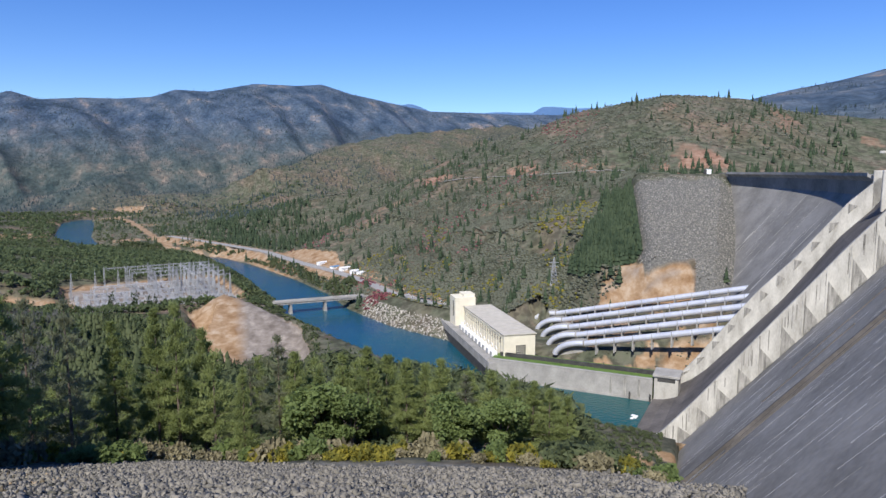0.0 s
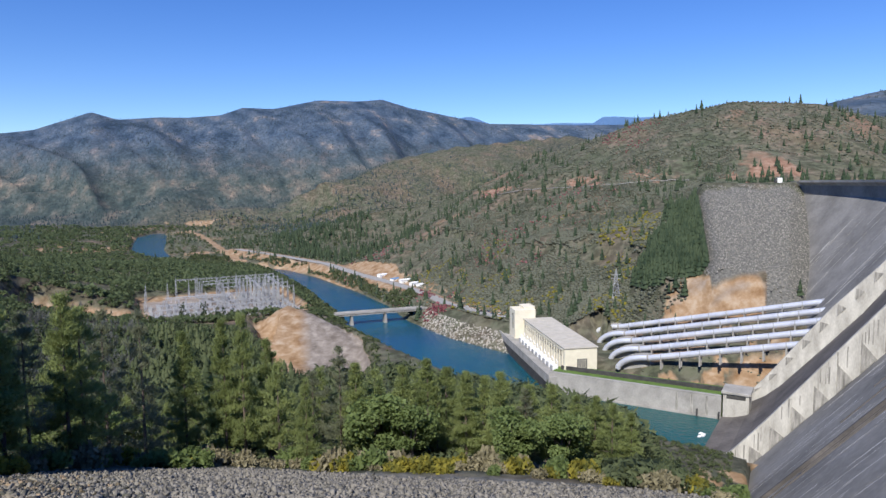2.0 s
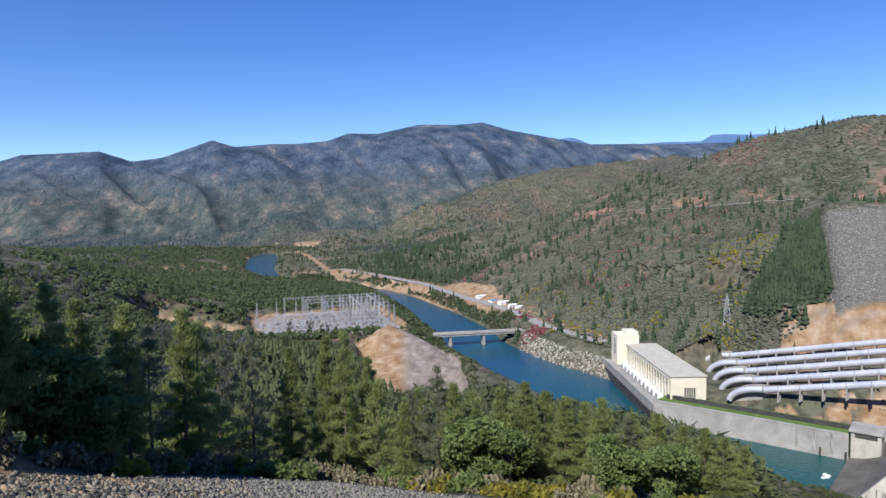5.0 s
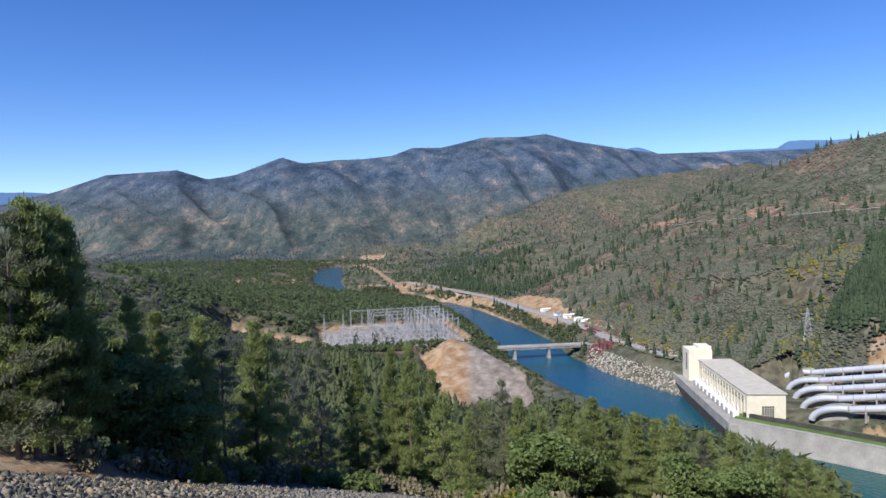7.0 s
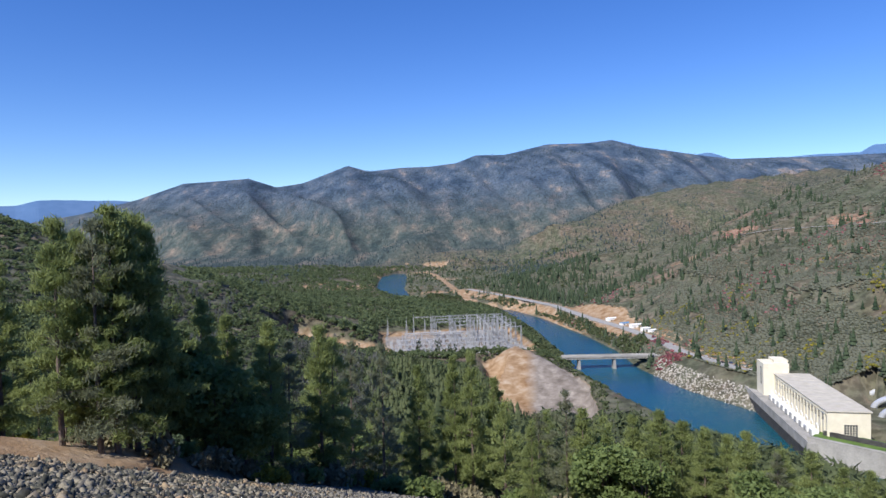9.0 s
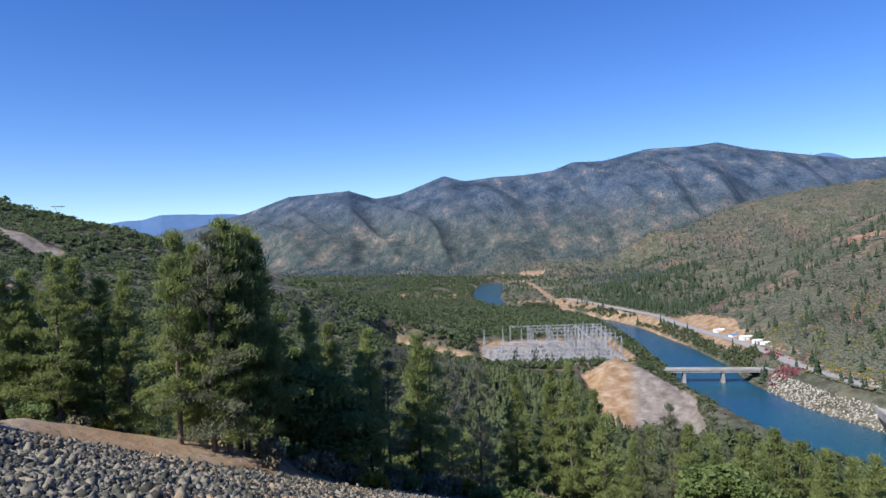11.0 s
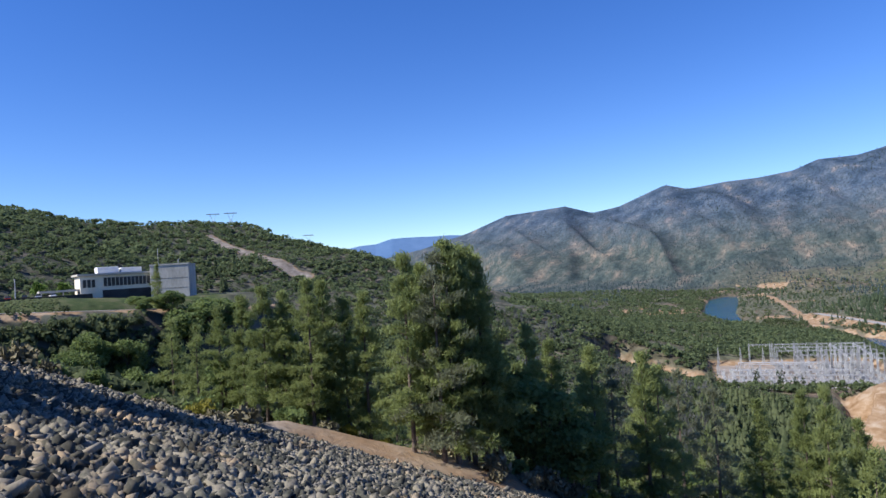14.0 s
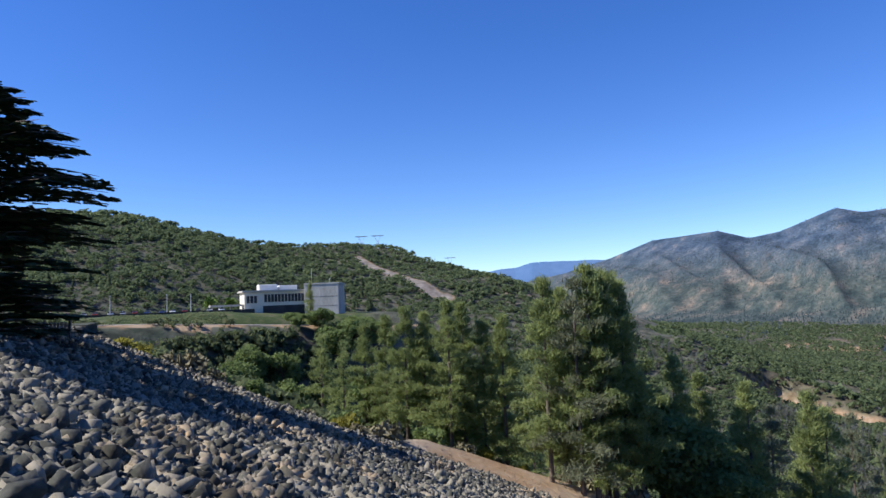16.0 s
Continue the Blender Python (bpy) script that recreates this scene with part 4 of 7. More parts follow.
# ================= penstocks =================
SADDLE = CONCRETE
for i in range(5):
    k = i / 4
    e = empty("penstock", label="silver-painted steel penstock pipe on concrete saddles", category="pipe", group="penstocks")
    foot = Vector((105 + 3 * k, 591 - 106 * k, 19.5))
    way = Vector((.85, -.53, .245)).normalized()
    flatway = Vector((way.x, way.y, 0)).normalized()
    side = Vector((-flatway.y, flatway.x, 0))
    pipe = part("pipe", tube(bmesh.new(), [foot + way * s for s in (0, 40, 90, 140, 185)], 2.35, 18), PIPE, e)
    part("collar", tube(bmesh.new(), [foot + way * -.6, foot + way * .6], 2.75, 18), CONCRETE, e)
    for s in range(10, 180, 14):
        c = foot + way * s
        part("ring", tube(bmesh.new(), [c - way * .35, c + way * .35], 2.5, 18), STEEL, pipe)
        m = Matrix.Translation(c) @ Matrix(((flatway.x, side.x, 0, 0), (flatway.y, side.y, 0, 0), (0, 0, 1, 0), (0, 0, 0, 1)))
        part("saddle", boxes((-.5, .5, -2.3, -1.2, -9, -.6), (-.5, .5, 1.2, 2.3, -9, -.6), m=m), SADDLE, e)
    arc = [foot + Vector((-21 * math.sin(a), 9 * math.sin(a), -12 * (1 - math.cos(a)))) for a in np.linspace(0, 1.45, 10)]
    part("elbow", tube(bmesh.new(), arc, 2.2, 14), PIPE, e)
    # curved side wall of the elbow's trench
    bm = bmesh.new()
    sweep(bm, [[p + side * 3.2 + Vector((0, 0, -9)), p + side * 3.2 + Vector((0, 0, 2.9)), p + side * 4.8 + Vector((0, 0, 2.9)), p + side * 4.6 + Vector((0, 0, -9))] for p in arc])
    part("trench_wall", bm, CONCRETE, e)

# ================= bridge =================
B0, B1 = Vector((-215, 656, 0)), Vector((-62, 724, 0))
ba = (B1 - B0).normalized()
BM = Matrix.Translation(B0) @ Matrix(((ba.x, -ba.y, 0, 0), (ba.y, ba.x, 0, 0), (0, 0, 1, 0), (0, 0, 0, 1)))
L = (B1 - B0).length
br = empty("bridge", BM, label="low grey concrete road bridge across the river", category="bridge")
part("deck", boxes((0, L, -5, 5, 12.4, 13.3), bevel=.1), CONCRETE, br)
for v in (-4, -1.4, 1.4, 4):
    part("girder", boxes((0, L, v - .4, v + .4, 10.6, 12.4)), STAIN, br, "dark steel girder under the deck")
for v in (-5, 4.6):
    part("parapet", boxes((0, L, v, v + .4, 13.3, 14.3)), CONCRETE, br)
for u in (58, 95, 131):
    bm = bmesh.new()
    sweep(bm, [[Vector((u + a * w, b * h, z)) for a, b in ((-1, -1), (1, -1), (1, 1), (-1, 1))] for z, w, h in ((-6, 2.0, 4.2), (10.6, 1.1, 3.4))])
    part("pier", bm, CONCRETE, br)

# ================= visitor centre =================
VC = Matrix.Translation((*polar(76.4, 262), 147.4)) @ pose(0, 0, 0, 0, 0, 76.4) @ Matrix.Diagonal((.86, .86, 1.14, 1))   # local -y faces the valley; x runs to the right
vc = empty("visitor_centre", VC, label="white two-storey visitor centre with a flat roof on a lawn terrace", category="building")
wing_m = pose(0, 0, 0, 0, 0, 14)
wing = part("wing", boxes((-27, 0, 0, 13, -2, 7.6), m=wing_m, bevel=.1), CREAM, vc)
part("roof_slab", boxes((-28, .4, -1.0, 13.6, 7.6, 8.2), m=wing_m), ROOF, wing)
# thin dark sheet over the ground floor, painting in its shade
part("base_shade_wall", boxes((-19, 0, -.12, .0, -1.5, 3.0), m=wing_m), DARK, wing, "dark shade-coloured ground floor")
part("rooftop_screen", boxes((-20, -12, 3, 9, 8.2, 10.2), (-11, -3, 3, 9, 8.2, 9.8), m=wing_m, bevel=.1), WHITE, wing)
for i in range(12):
    w = part("window", boxes((-18.4 + i * 1.5, -17.2 + i * 1.5, -.14, .1, 4.2, 6.8), m=wing_m), GLASS_DARK, wing)
for i in range(3):
    part("window", boxes((-26 + i * 1.6, -24.8 + i * 1.6, -.14, .1, 4.0, 6.4), m=wing_m), GLASS_DARK, wing)
part("porch", boxes((-41, -27.1, 1, 7, 3.2, 3.8), (-40.4, -40, 1.4, 1.8, -1, 3.2), (-33, -32.6, 1.4, 1.8, -1, 3.2), m=wing_m), ROOF, vc)
hall = part("hall", boxes((.2, 15.6, -3, 15, -4.5, 9.6), m=pose(0, 0, 0, 0, 0, -12), bevel=.1), WHITE_CONCRETE, vc, "tall windowless pale grey hall")
part("hall_coping", boxes((.0, 15.8, -3.2, 15.2, 9.6, 10.1), m=pose(0, 0, 0, 0, 0, -12)), WHITE_CONCRETE, hall)
for i in range(3):
    part("joint", boxes((.2, 15.6, -3.06, -2.98, -1 + i * 3.2, -.85 + i * 3.2), m=pose(0, 0, 0, 0, 0, -12)), STAIN, hall)
part("mast", tube(bmesh.new(), [(3, 6, 9.8), (3, 6, 15.5)], .12, 6), STEEL, vc)
part("flue", tube(bmesh.new(), [(11, 3, 9.8), (11, 3, 11.4), (11.6, 3, 11.9)], .2, 6), STEEL, vc)

# ================= trees =================
def quads(c, u, v):
    """Leaf quads from centres and two half axes: vertices and faces."""
    n = len(c)
    verts = np.stack([c - u - v, c + u - v * .55, c + u + v * .55, c - u + v], 1).reshape(-1, 3)
    return verts, np.arange(4 * n).reshape(n, 4)


def rand_dirs(rng, n):
    d = rng.normal(size=(n, 3))
    return d / np.linalg.norm(d, axis=1, keepdims=True)


def pine_crown(rng, h, base, spread, whorls, boughs, tufts, per, leaf, peak=.22):
    """Centres and axes of the needle sprays of a pine: boughs with side twigs, in clumps with gaps between."""
    cs, us, vs, limbs = [], [], [], []
    lean = rng.uniform(0, 6.28)
    for w in range(whorls):
        f = min(max((w + rng.uniform(-.25, .25)) / (whorls - 1), 0), 1)
        prof = 1.08 * (1 - f) ** 1.02 * min(1, .55 + f / peak * .45)
        start = rng.uniform(0, 6.28)
        for b in range(boughs):
            if rng.random() < .16:
                continue
            ang = start + 6.28 * (b + rng.uniform(-.35, .35)) / boughs
            ln = spread * prof * rng.choice([.45, .75, 1.0, 1.0, 1.25]) * rng.uniform(.85, 1.1) * (1 + .2 * math.cos(ang - lean)) + .025 * h
            rise = rng.uniform(-.2, .3) + .75 * f ** 1.5
            out = np.array([math.cos(ang), math.sin(ang), rise])
            side = np.array([-math.sin(ang), math.cos(ang), 0])
            z = base + (h - base) * min(max(f + rng.uniform(-.55, .55) / whorls, 0), 1)
            limbs.append((z, out, ln))
            m = max(3, int(tufts * (ln / spread + .2)))
            t = .3 + .7 * rng.uniform(0, 1, m) ** .75
            p = np.array([0, 0, z]) + out * (t * ln)[:, None] + side * (rng.normal(0, .2, m) * ln * (1.3 - t))[:, None]
            p[:, 2] += -.12 * ln * t ** 2
            p = np.repeat(p, per, 0) + rng.normal(0, .75 * leaf, (m * per, 3)) * [1, 1, .8] + [0, 0, .2 * leaf]
            d = rand_dirs(rng, m * per) * .7 + out * .5 + [0, 0, .55]
            d /= np.linalg.norm(d, axis=1, keepdims=True)
            s = np.cross(d, rand_dirs(rng, m * per))
            s /= np.linalg.norm(s, axis=1, keepdims=True) + 1e-6
            k = rng.uniform(.7, 1.3, (m * per, 1)) * leaf
            cs.append(p), us.append(d * k * .74), vs.append(s * k * .15)
    return np.concatenate(cs), np.concatenate(us), np.concatenate(vs), limbs


def blades(c, u, v):
    """Three-cornered needle sprays: vertices and faces."""
    return np.stack([c - u - v, c - u + v, c + u], 1).reshape(-1, 3), np.arange(3 * len(c)).reshape(-1, 3)


def pine_kind(seed, h=20.0, base=.18, spread=3.6, whorls=20, boughs=6, tufts=5, per=5, leaf=.62, needles=None, peak=.22, label=""):
    rng = np.random.default_rng(seed)
    c, u, v, limbs = pine_crown(rng, h, h * base, spread, whorls, boughs, tufts, per, leaf, peak)
    verts, faces = blades(c, u, v)
    crown = mesh_of("crown", verts, faces, needles or NEEDLE)
    bm = bmesh.new()
    bend = rng.uniform(-.25, .25, 2)
    path = [(bend[0] * math.sin(f * 3), bend[1] * math.sin(f * 2.5), h * f - (.6 if f == 0 else 0)) for f in (0, .12, .35, .6, .8, .97)]
    tube(bm, path, [.30, .25, .2, .14, .08, .03], 7)
    for z, out, ln in limbs[::4]:
        o = Vector(out)
        tube(bm, [Vector((0, 0, z)), Vector((0, 0, z)) + o * ln * .5, Vector((0, 0, z - .08 * ln)) + o * ln * .9], [.06, .045, .02], 4)
    for k in range(6):      # bare snags under the crown
        a, z = rng.uniform(0, 6.3), h * rng.uniform(.06, base + .05)
        tube(bm, [Vector((0, 0, z)), Vector((math.cos(a), math.sin(a), .1)) * rng.uniform(.8, 2) + Vector((0, 0, z))], [.04, .012], 4)
    me = bpy.data.meshes.new("trunk")
    bm.to_mesh(me), bm.free()
    me.materials.append(BARK)
    return me, crown, h


def oak_kind(seed, h=11.0, radius=4.2, leaves=3000, leaf=.5, material=None):
    rng = np.random.default_rng(seed)
    cs = []
    lobes = 16
    for k in range(lobes):
        d = rand_dirs(rng, 1)[0] * [1, 1, .8]
        cen = np.array([0, 0, h * .58]) + d * [radius * .62, radius * .62, h * .30]
        r = rng.uniform(.30, .5) * radius
        p = rand_dirs(rng, leaves // lobes)
        p = p * (r * rng.uniform(.6, 1.05, (len(p), 1))) * [1, 1, .75] + cen
        cs.append(p)
    c = np.concatenate(cs)
    d, s0 = rand_dirs(rng, len(c)), rand_dirs(rng, len(c))
    s = np.cross(d, s0)
    s /= np.linalg.norm(s, axis=1, keepdims=True) + 1e-6
    k = rng.uniform(.6, 1.3, (len(c), 1)) * leaf
    verts, faces = quads(c, d * k * .5, s * k * .38)
    crown = mesh_of("crown", verts, faces, material or LEAF)
    bm = bmesh.new()
    tube(bm, [(0, 0, -.5), (.1, 0, h * .2), (.2, .1, h * .42), (.1, .1, h * .7)], [.3, .24, .17, .05], 7)
    for k in range(7):
        a = rng.uniform(0, 6.3)
        tube(bm, [Vector((.1, 0, h * rng.uniform(.2, .45))), Vector((math.cos(a) * radius * .35, math.sin(a) * radius * .35, h * .55)), Vector((math.cos(a) * radius * .7, math.sin(a) * radius * .7, h * rng.uniform(.55, .8)))], [.13, .09, .03], 5)
    me = bpy.data.meshes.new("trunk")
    bm.to_mesh(me), bm.free()
    me.materials.append(BARK)
    return me, crown, h


def plant(name, kind, x, y, height, turn, label, category, group, wide=1.0, z=None):
    trunk, crown, h = kind
    k = height / h
    e = empty(name, Matrix.Translation((x, y, float(land(x, y)) if z is None else z)) @ pose(0, 0, 0, 0, 0, turn) @ Matrix.Diagonal((k * wide, k * wide, k, 1)), label=label, category=category, group=group)
    for n, me in (("trunk", trunk), ("crown", crown)):
        new(n, me).parent = e
    return e


MEDIUM = dict(whorls=13, boughs=5, tufts=11, per=11, leaf=.46)
PINES = [pine_kind(11, spread=4.3, **MEDIUM), pine_kind(12, spread=3.7, base=.12, **MEDIUM), pine_kind(13, spread=4.8, base=.22, **MEDIUM), pine_kind(14, spread=3.4, base=.10, **MEDIUM)]
FINE = dict(boughs=6, tufts=19, per=14, leaf=.36)
FINE_PINES = [pine_kind(41, spread=4.3, base=.17, whorls=15, **FINE), pine_kind(42, spread=3.7, base=.13, whorls=16, **FINE), pine_kind(43, spread=4.8, whorls=14, base=.22, peak=.3, **FINE), pine_kind(44, spread=3.5, whorls=17, base=.14, **FINE)]
SPRUCE = pine_kind(15, spread=3.0, base=.03, whorls=24, boughs=8, peak=.05, tufts=10, leaf=.36, per=10)
GREY_NEEDLE = leafy(mat("grey_pine_needles", (.14, .158, .088), (.25, .265, .165), 3, rough=.75, bump=0, per_object=.2, spec=.2))
GREY_PINE = pine_kind(16, spread=4.8, base=.10, whorls=13, boughs=6, tufts=17, per=11, leaf=.36, peak=.35, needles=GREY_NEEDLE)
OAKS = [oak_kind(21, leaves=4800, leaf=.42), oak_kind(22, radius=4.8, leaves=4800, leaf=.42)]
rng = np.random.default_rng(77)

# trees of the belt at the foot of the rock slope: azimuth, distance, and how high over the eye the top stands, in degrees
BELT = [(30.7, 122, -10.1), (27.5, 128, -12), (33.3, 118, -9.8), (24.4, 132, -11.3), (22.8, 128, -11.0), (20.8, 138, -13.2), (14.6, 128, -14.2), (13.2, 126, -15.6), (9.0, 122, -16), (6.8, 118, -15.5), (5.0, 124, -16.2), (3.3, 118, -16.6),
        (1.6, 122, -17), (.2, 116, -16.6), (-2.3, 112, -17.6), (-4.4, 108, -17.5), (-6.5, 108, -18.3), (-8.2, 104, -18.3), (-9.7, 102, -18.8), (-11.2, 100, -19.4)]
BELT2 = [(55.8, 80, 1.15), (54.4, 83, .2), (53.2, 79, 1.0), (52.0, 80, 2.0), (50.6, 82, 1.3), (49.5, 84, .6), (51.2, 86, 1.5), (40.3, 96, -7.7), (38.6, 99, -9.4), (36.0, 106, -8.3), (34.9, 110, -9.4),
         (45.5, 92, -5.5), (43.6, 96, -7), (59.5, 96, -1.8), (61.2, 99, -2.2), (63.0, 98, -.6), (64.2, 94, -.4), (66.3, 98, -1.2), (68.0, 97, -.7), (69.6, 104, -1.4), (71.5, 108, -2)]
for i, (az, d, el) in enumerate(BELT + BELT2):
    x, y = (float(v) for v in polar(az, d))
    h = EYE + d * math.tan(radians(el)) - float(land(x, y))
    grey = i in (0, 2, 6, 22, 28)
    plant("pine_tree", GREY_PINE if grey else FINE_PINES[i % 4], x, y, h, rng.uniform(0, 360), "grey-green thin-crowned pine below the rock slope" if grey else "tall dark green pine below the rock slope", "tree", "pines below the rock slope", wide=min(1.25, 22 / h) if i < 20 else 1.0)
plant("spruce_tree", SPRUCE, *(float(v) for v in polar(17.6, 112)), 15.5, 20, "narrow dark green conifer with boughs to the ground", "tree", "pines below the rock slope")
for az, d, h, w in ((11.2, 112, 14.5, 1.15), (-.8, 104, 11, 1.2), (-5.4, 98, 10.5, 1.2), (47.0, 92, 15.5, 1.1), (44.6, 90, 14, 1.1), (42.5, 90, 12.5, 1.1), (8.2, 110, 12, 1.1), (48.4, 90, 17, 1.0)):
    plant("oak_tree", OAKS[int(d) % 2], *(float(v) for v in polar(az, d)), h, rng.uniform(0, 360), "round-crowned leafy green oak below the rock slope", "tree", "oaks below the rock slope", wide=w)
for az, d, el, w in ((77.6, 197, -.25, 1.5), (76.9, 190, -.5, 1.4), (75.2, 192, .0, 1.3), (74.6, 198, -.3, 1.5), (73.4, 190, -.9, 1.5), (72.2, 198, -.8, 1.5), (70.9, 200, -.9, 1.4)):
    x, y = (float(v) for v in polar(az, d))
    plant("oak_tree", OAKS[int(d) % 2], x, y, EYE + d * math.tan(radians(el)) - float(land(x, y)), rng.uniform(0, 360), "round-crowned green oak below the visitor centre", "tree", "trees by the visitor centre", wide=w)
plant("conifer_tree", SPRUCE, *(float(v) for v in polar(76.0, 205)), 13, 50, "dark narrow conifer before the visitor centre", "tree", "trees by the visitor centre")
BRIGHT_LEAF = mat("bright_green_leaves", (.09, .15, .025), (.17, .26, .05), 3, rough=.65, bump=0, spec=.2)
BRIGHT = oak_kind(23, h=7, radius=3.4, leaves=1600, material=BRIGHT_LEAF)
for az, d in ((84.2, 268), (82.6, 276)):
    plant("round_tree", BRIGHT, *(float(v) for v in polar(az, d)), 6.5, 10, "round bright green garden tree beside the car park", "tree", "trees by the visitor centre")

# canopy line of the wood, as seen from the viewing place: no tree further down stands above it
LINE_AZ = [-20, -13, -11, -4.4, 3, 7, 9, 11, 13, 15, 16.8, 17.5, 19.3, 23, 30.7, 36, 40, 45, 50, 56, 64, 70, 74, 78, 84, 92]
LINE_EL = [-26, -22, -19.4, -17.8, -16.9, -16.0, -15.7, -15.6, -16.2, -15.5, -15.9, -16.4, -14.0, -11.6, -10.6, -8.8, -8.6, -8.0, -6, -2.5, -1.3, -1.2, -1.2, -1.5, -1.9, -2.5]


def crowded(x, y, done, gap):
    return any((x - a) ** 2 + (y - b) ** 2 < gap * gap for a, b in done)


# the wood on the slope behind the belt, each tree a thing
done, tries = [], 0
while len(done) < 125 and tries < 9000:
    tries += 1
    az, d = (rng.uniform(-13, 84) if len(done) < 120 else rng.uniform(-13, 32)), rng.uniform(94, 235)
    t = float(np.interp(az, TOE_AZ, TOE_D))
    if d < t + (16 if az < 74 else 60) or d > 235:
        continue
    x, y = (float(v) for v in polar(az, d))
    if crowded(x, y, done, 6.2):
        continue
    z = float(land(x, y))
    top = EYE + d * math.tan(radians(float(np.interp(az, LINE_AZ, LINE_EL)))) - rng.uniform(0, 2.5)
    h = min(top - z, rng.uniform(14, 21))
    if h < 6:
        continue
    done.append((x, y))
    if (az > 70 and rng.random() < .75) or rng.random() < .12:
        plant("oak_tree", OAKS[len(done) % 2], x, y, min(h, 13), rng.uniform(0, 360), "leafy green oak in the wood on the slope", "tree", "trees of the wood")
    else:
        plant("pine_tree", GREY_PINE if rng.random() < .15 else PINES[len(done) % 4], x, y, h, rng.uniform(0, 360), "dark green pine in the wood on the slope", "tree", "trees of the wood", wide=1.2)


# the great cedar beside the fence
def cedar():
    rng = np.random.default_rng(9)
    cs, us, vs = [], [], []
    bm = bmesh.new()
    h = 21.5
    tube(bm, [(0, 0, -.5), (0, 0, 6), (.1, 0, 13), (0, .1, 20.8)], [.5, .4, .24, .05], 9)
    for w in range(34):
        f = w / 33
        z = 1.2 + (h - 1.6) * f
        for b in range(7):
            ang = rng.uniform(0, 2 * math.pi)
            ln = (8.2 * min(1.0, (1.02 - f) * 2.6) ** .7 + .2) * rng.uniform(.55, 1.12)
            out = np.array([math.cos(ang), math.sin(ang), .12])
            side = np.array([-math.sin(ang), math.cos(ang), 0])
            tube(bm, [Vector((0, 0, z)), Vector((0, 0, z)) + Vector(out) * ln * .6, Vector((0, 0, z - .07 * ln)) + Vector(out) * ln * .95], [.09, .05, .015], 4)
            m = int(30 + 60 * ln / 6)
            t = rng.uniform(.2, 1.02, m)
            p = np.array([0, 0, z]) + out * (t * ln)[:, None] + side * (rng.normal(0, .17, m) * ln * (1.15 - t) * 1.1)[:, None]
            p[:, 2] -= .13 * ln * t ** 2 + rng.uniform(0, .25, m)
            d = out + side * rng.normal(0, .7, (m, 1)) + [0, 0, -.25]
            d /= np.linalg.norm(d, axis=1, keepdims=True)
            s = np.cross(d, [0, 0, 1.0]) + rng.normal(0, .3, (m, 3))
            s /= np.linalg.norm(s, axis=1, keepdims=True)
            k = rng.uniform(.6, 1.2, (m, 1))
            cs.append(p), us.append(d * k * .5), vs.append(s * k * .2)
    verts, faces = quads(np.concatenate(cs), np.concatenate(us), np.concatenate(vs))
    crown = mesh_of("crown", verts, faces, CEDAR)
    me = bpy.data.meshes.new("trunk")
    bm.to_mesh(me), bm.free()
    me.materials.append(BARK)
    return me, crown, h


CEDAR_AT = tuple(float(v) for v in polar(99.9, 62))
CEDAR_KIND = cedar()
# two unseen cedars, added so that their shadow falls across the rocks
plant("cedar_tree", CEDAR_KIND, -46, -16.5, 19.0, 70, "large dark cedar with layered drooping boughs beside the fence", "tree", "cedar", z=148.3)
plant("cedar_tree", CEDAR_KIND, -79, -19, 20.0, 140, "large dark cedar with layered drooping boughs beside the fence", "tree", "cedar", z=148)
plant("cedar_tree", CEDAR_KIND, *CEDAR_AT, 22.2, 15, "large dark cedar with layered drooping boughs beside the fence", "tree", "cedar", z=147.6)


# ================= shrubs near the rock slope =================
def bush_kind(seed, leaves, leaf, material):
    rng = np.random.default_rng(seed)
    c = []
    for k in range(7):
        cen = rng.uniform(-.55, .55, 3) * [1, 1, .3] + [0, 0, .5]
        p = rand_dirs(rng, leaves // 7) * rng.uniform(.3, .62, (leaves // 7, 1)) * [1, 1, .85] + cen
        c.append(p)
    c = np.concatenate(c)
    c = c[c[:, 2] > -.05]
    d = rand_dirs(rng, len(c)) + [0, 0, .5]
    s = np.cross(d, rand_dirs(rng, len(c)))
    k = rng.uniform(.6, 1.3, (len(c), 1)) * leaf
    verts, faces = quads(c, d * k * .5, s * k * .35)
    return mesh_of("shrub", verts, faces, material)


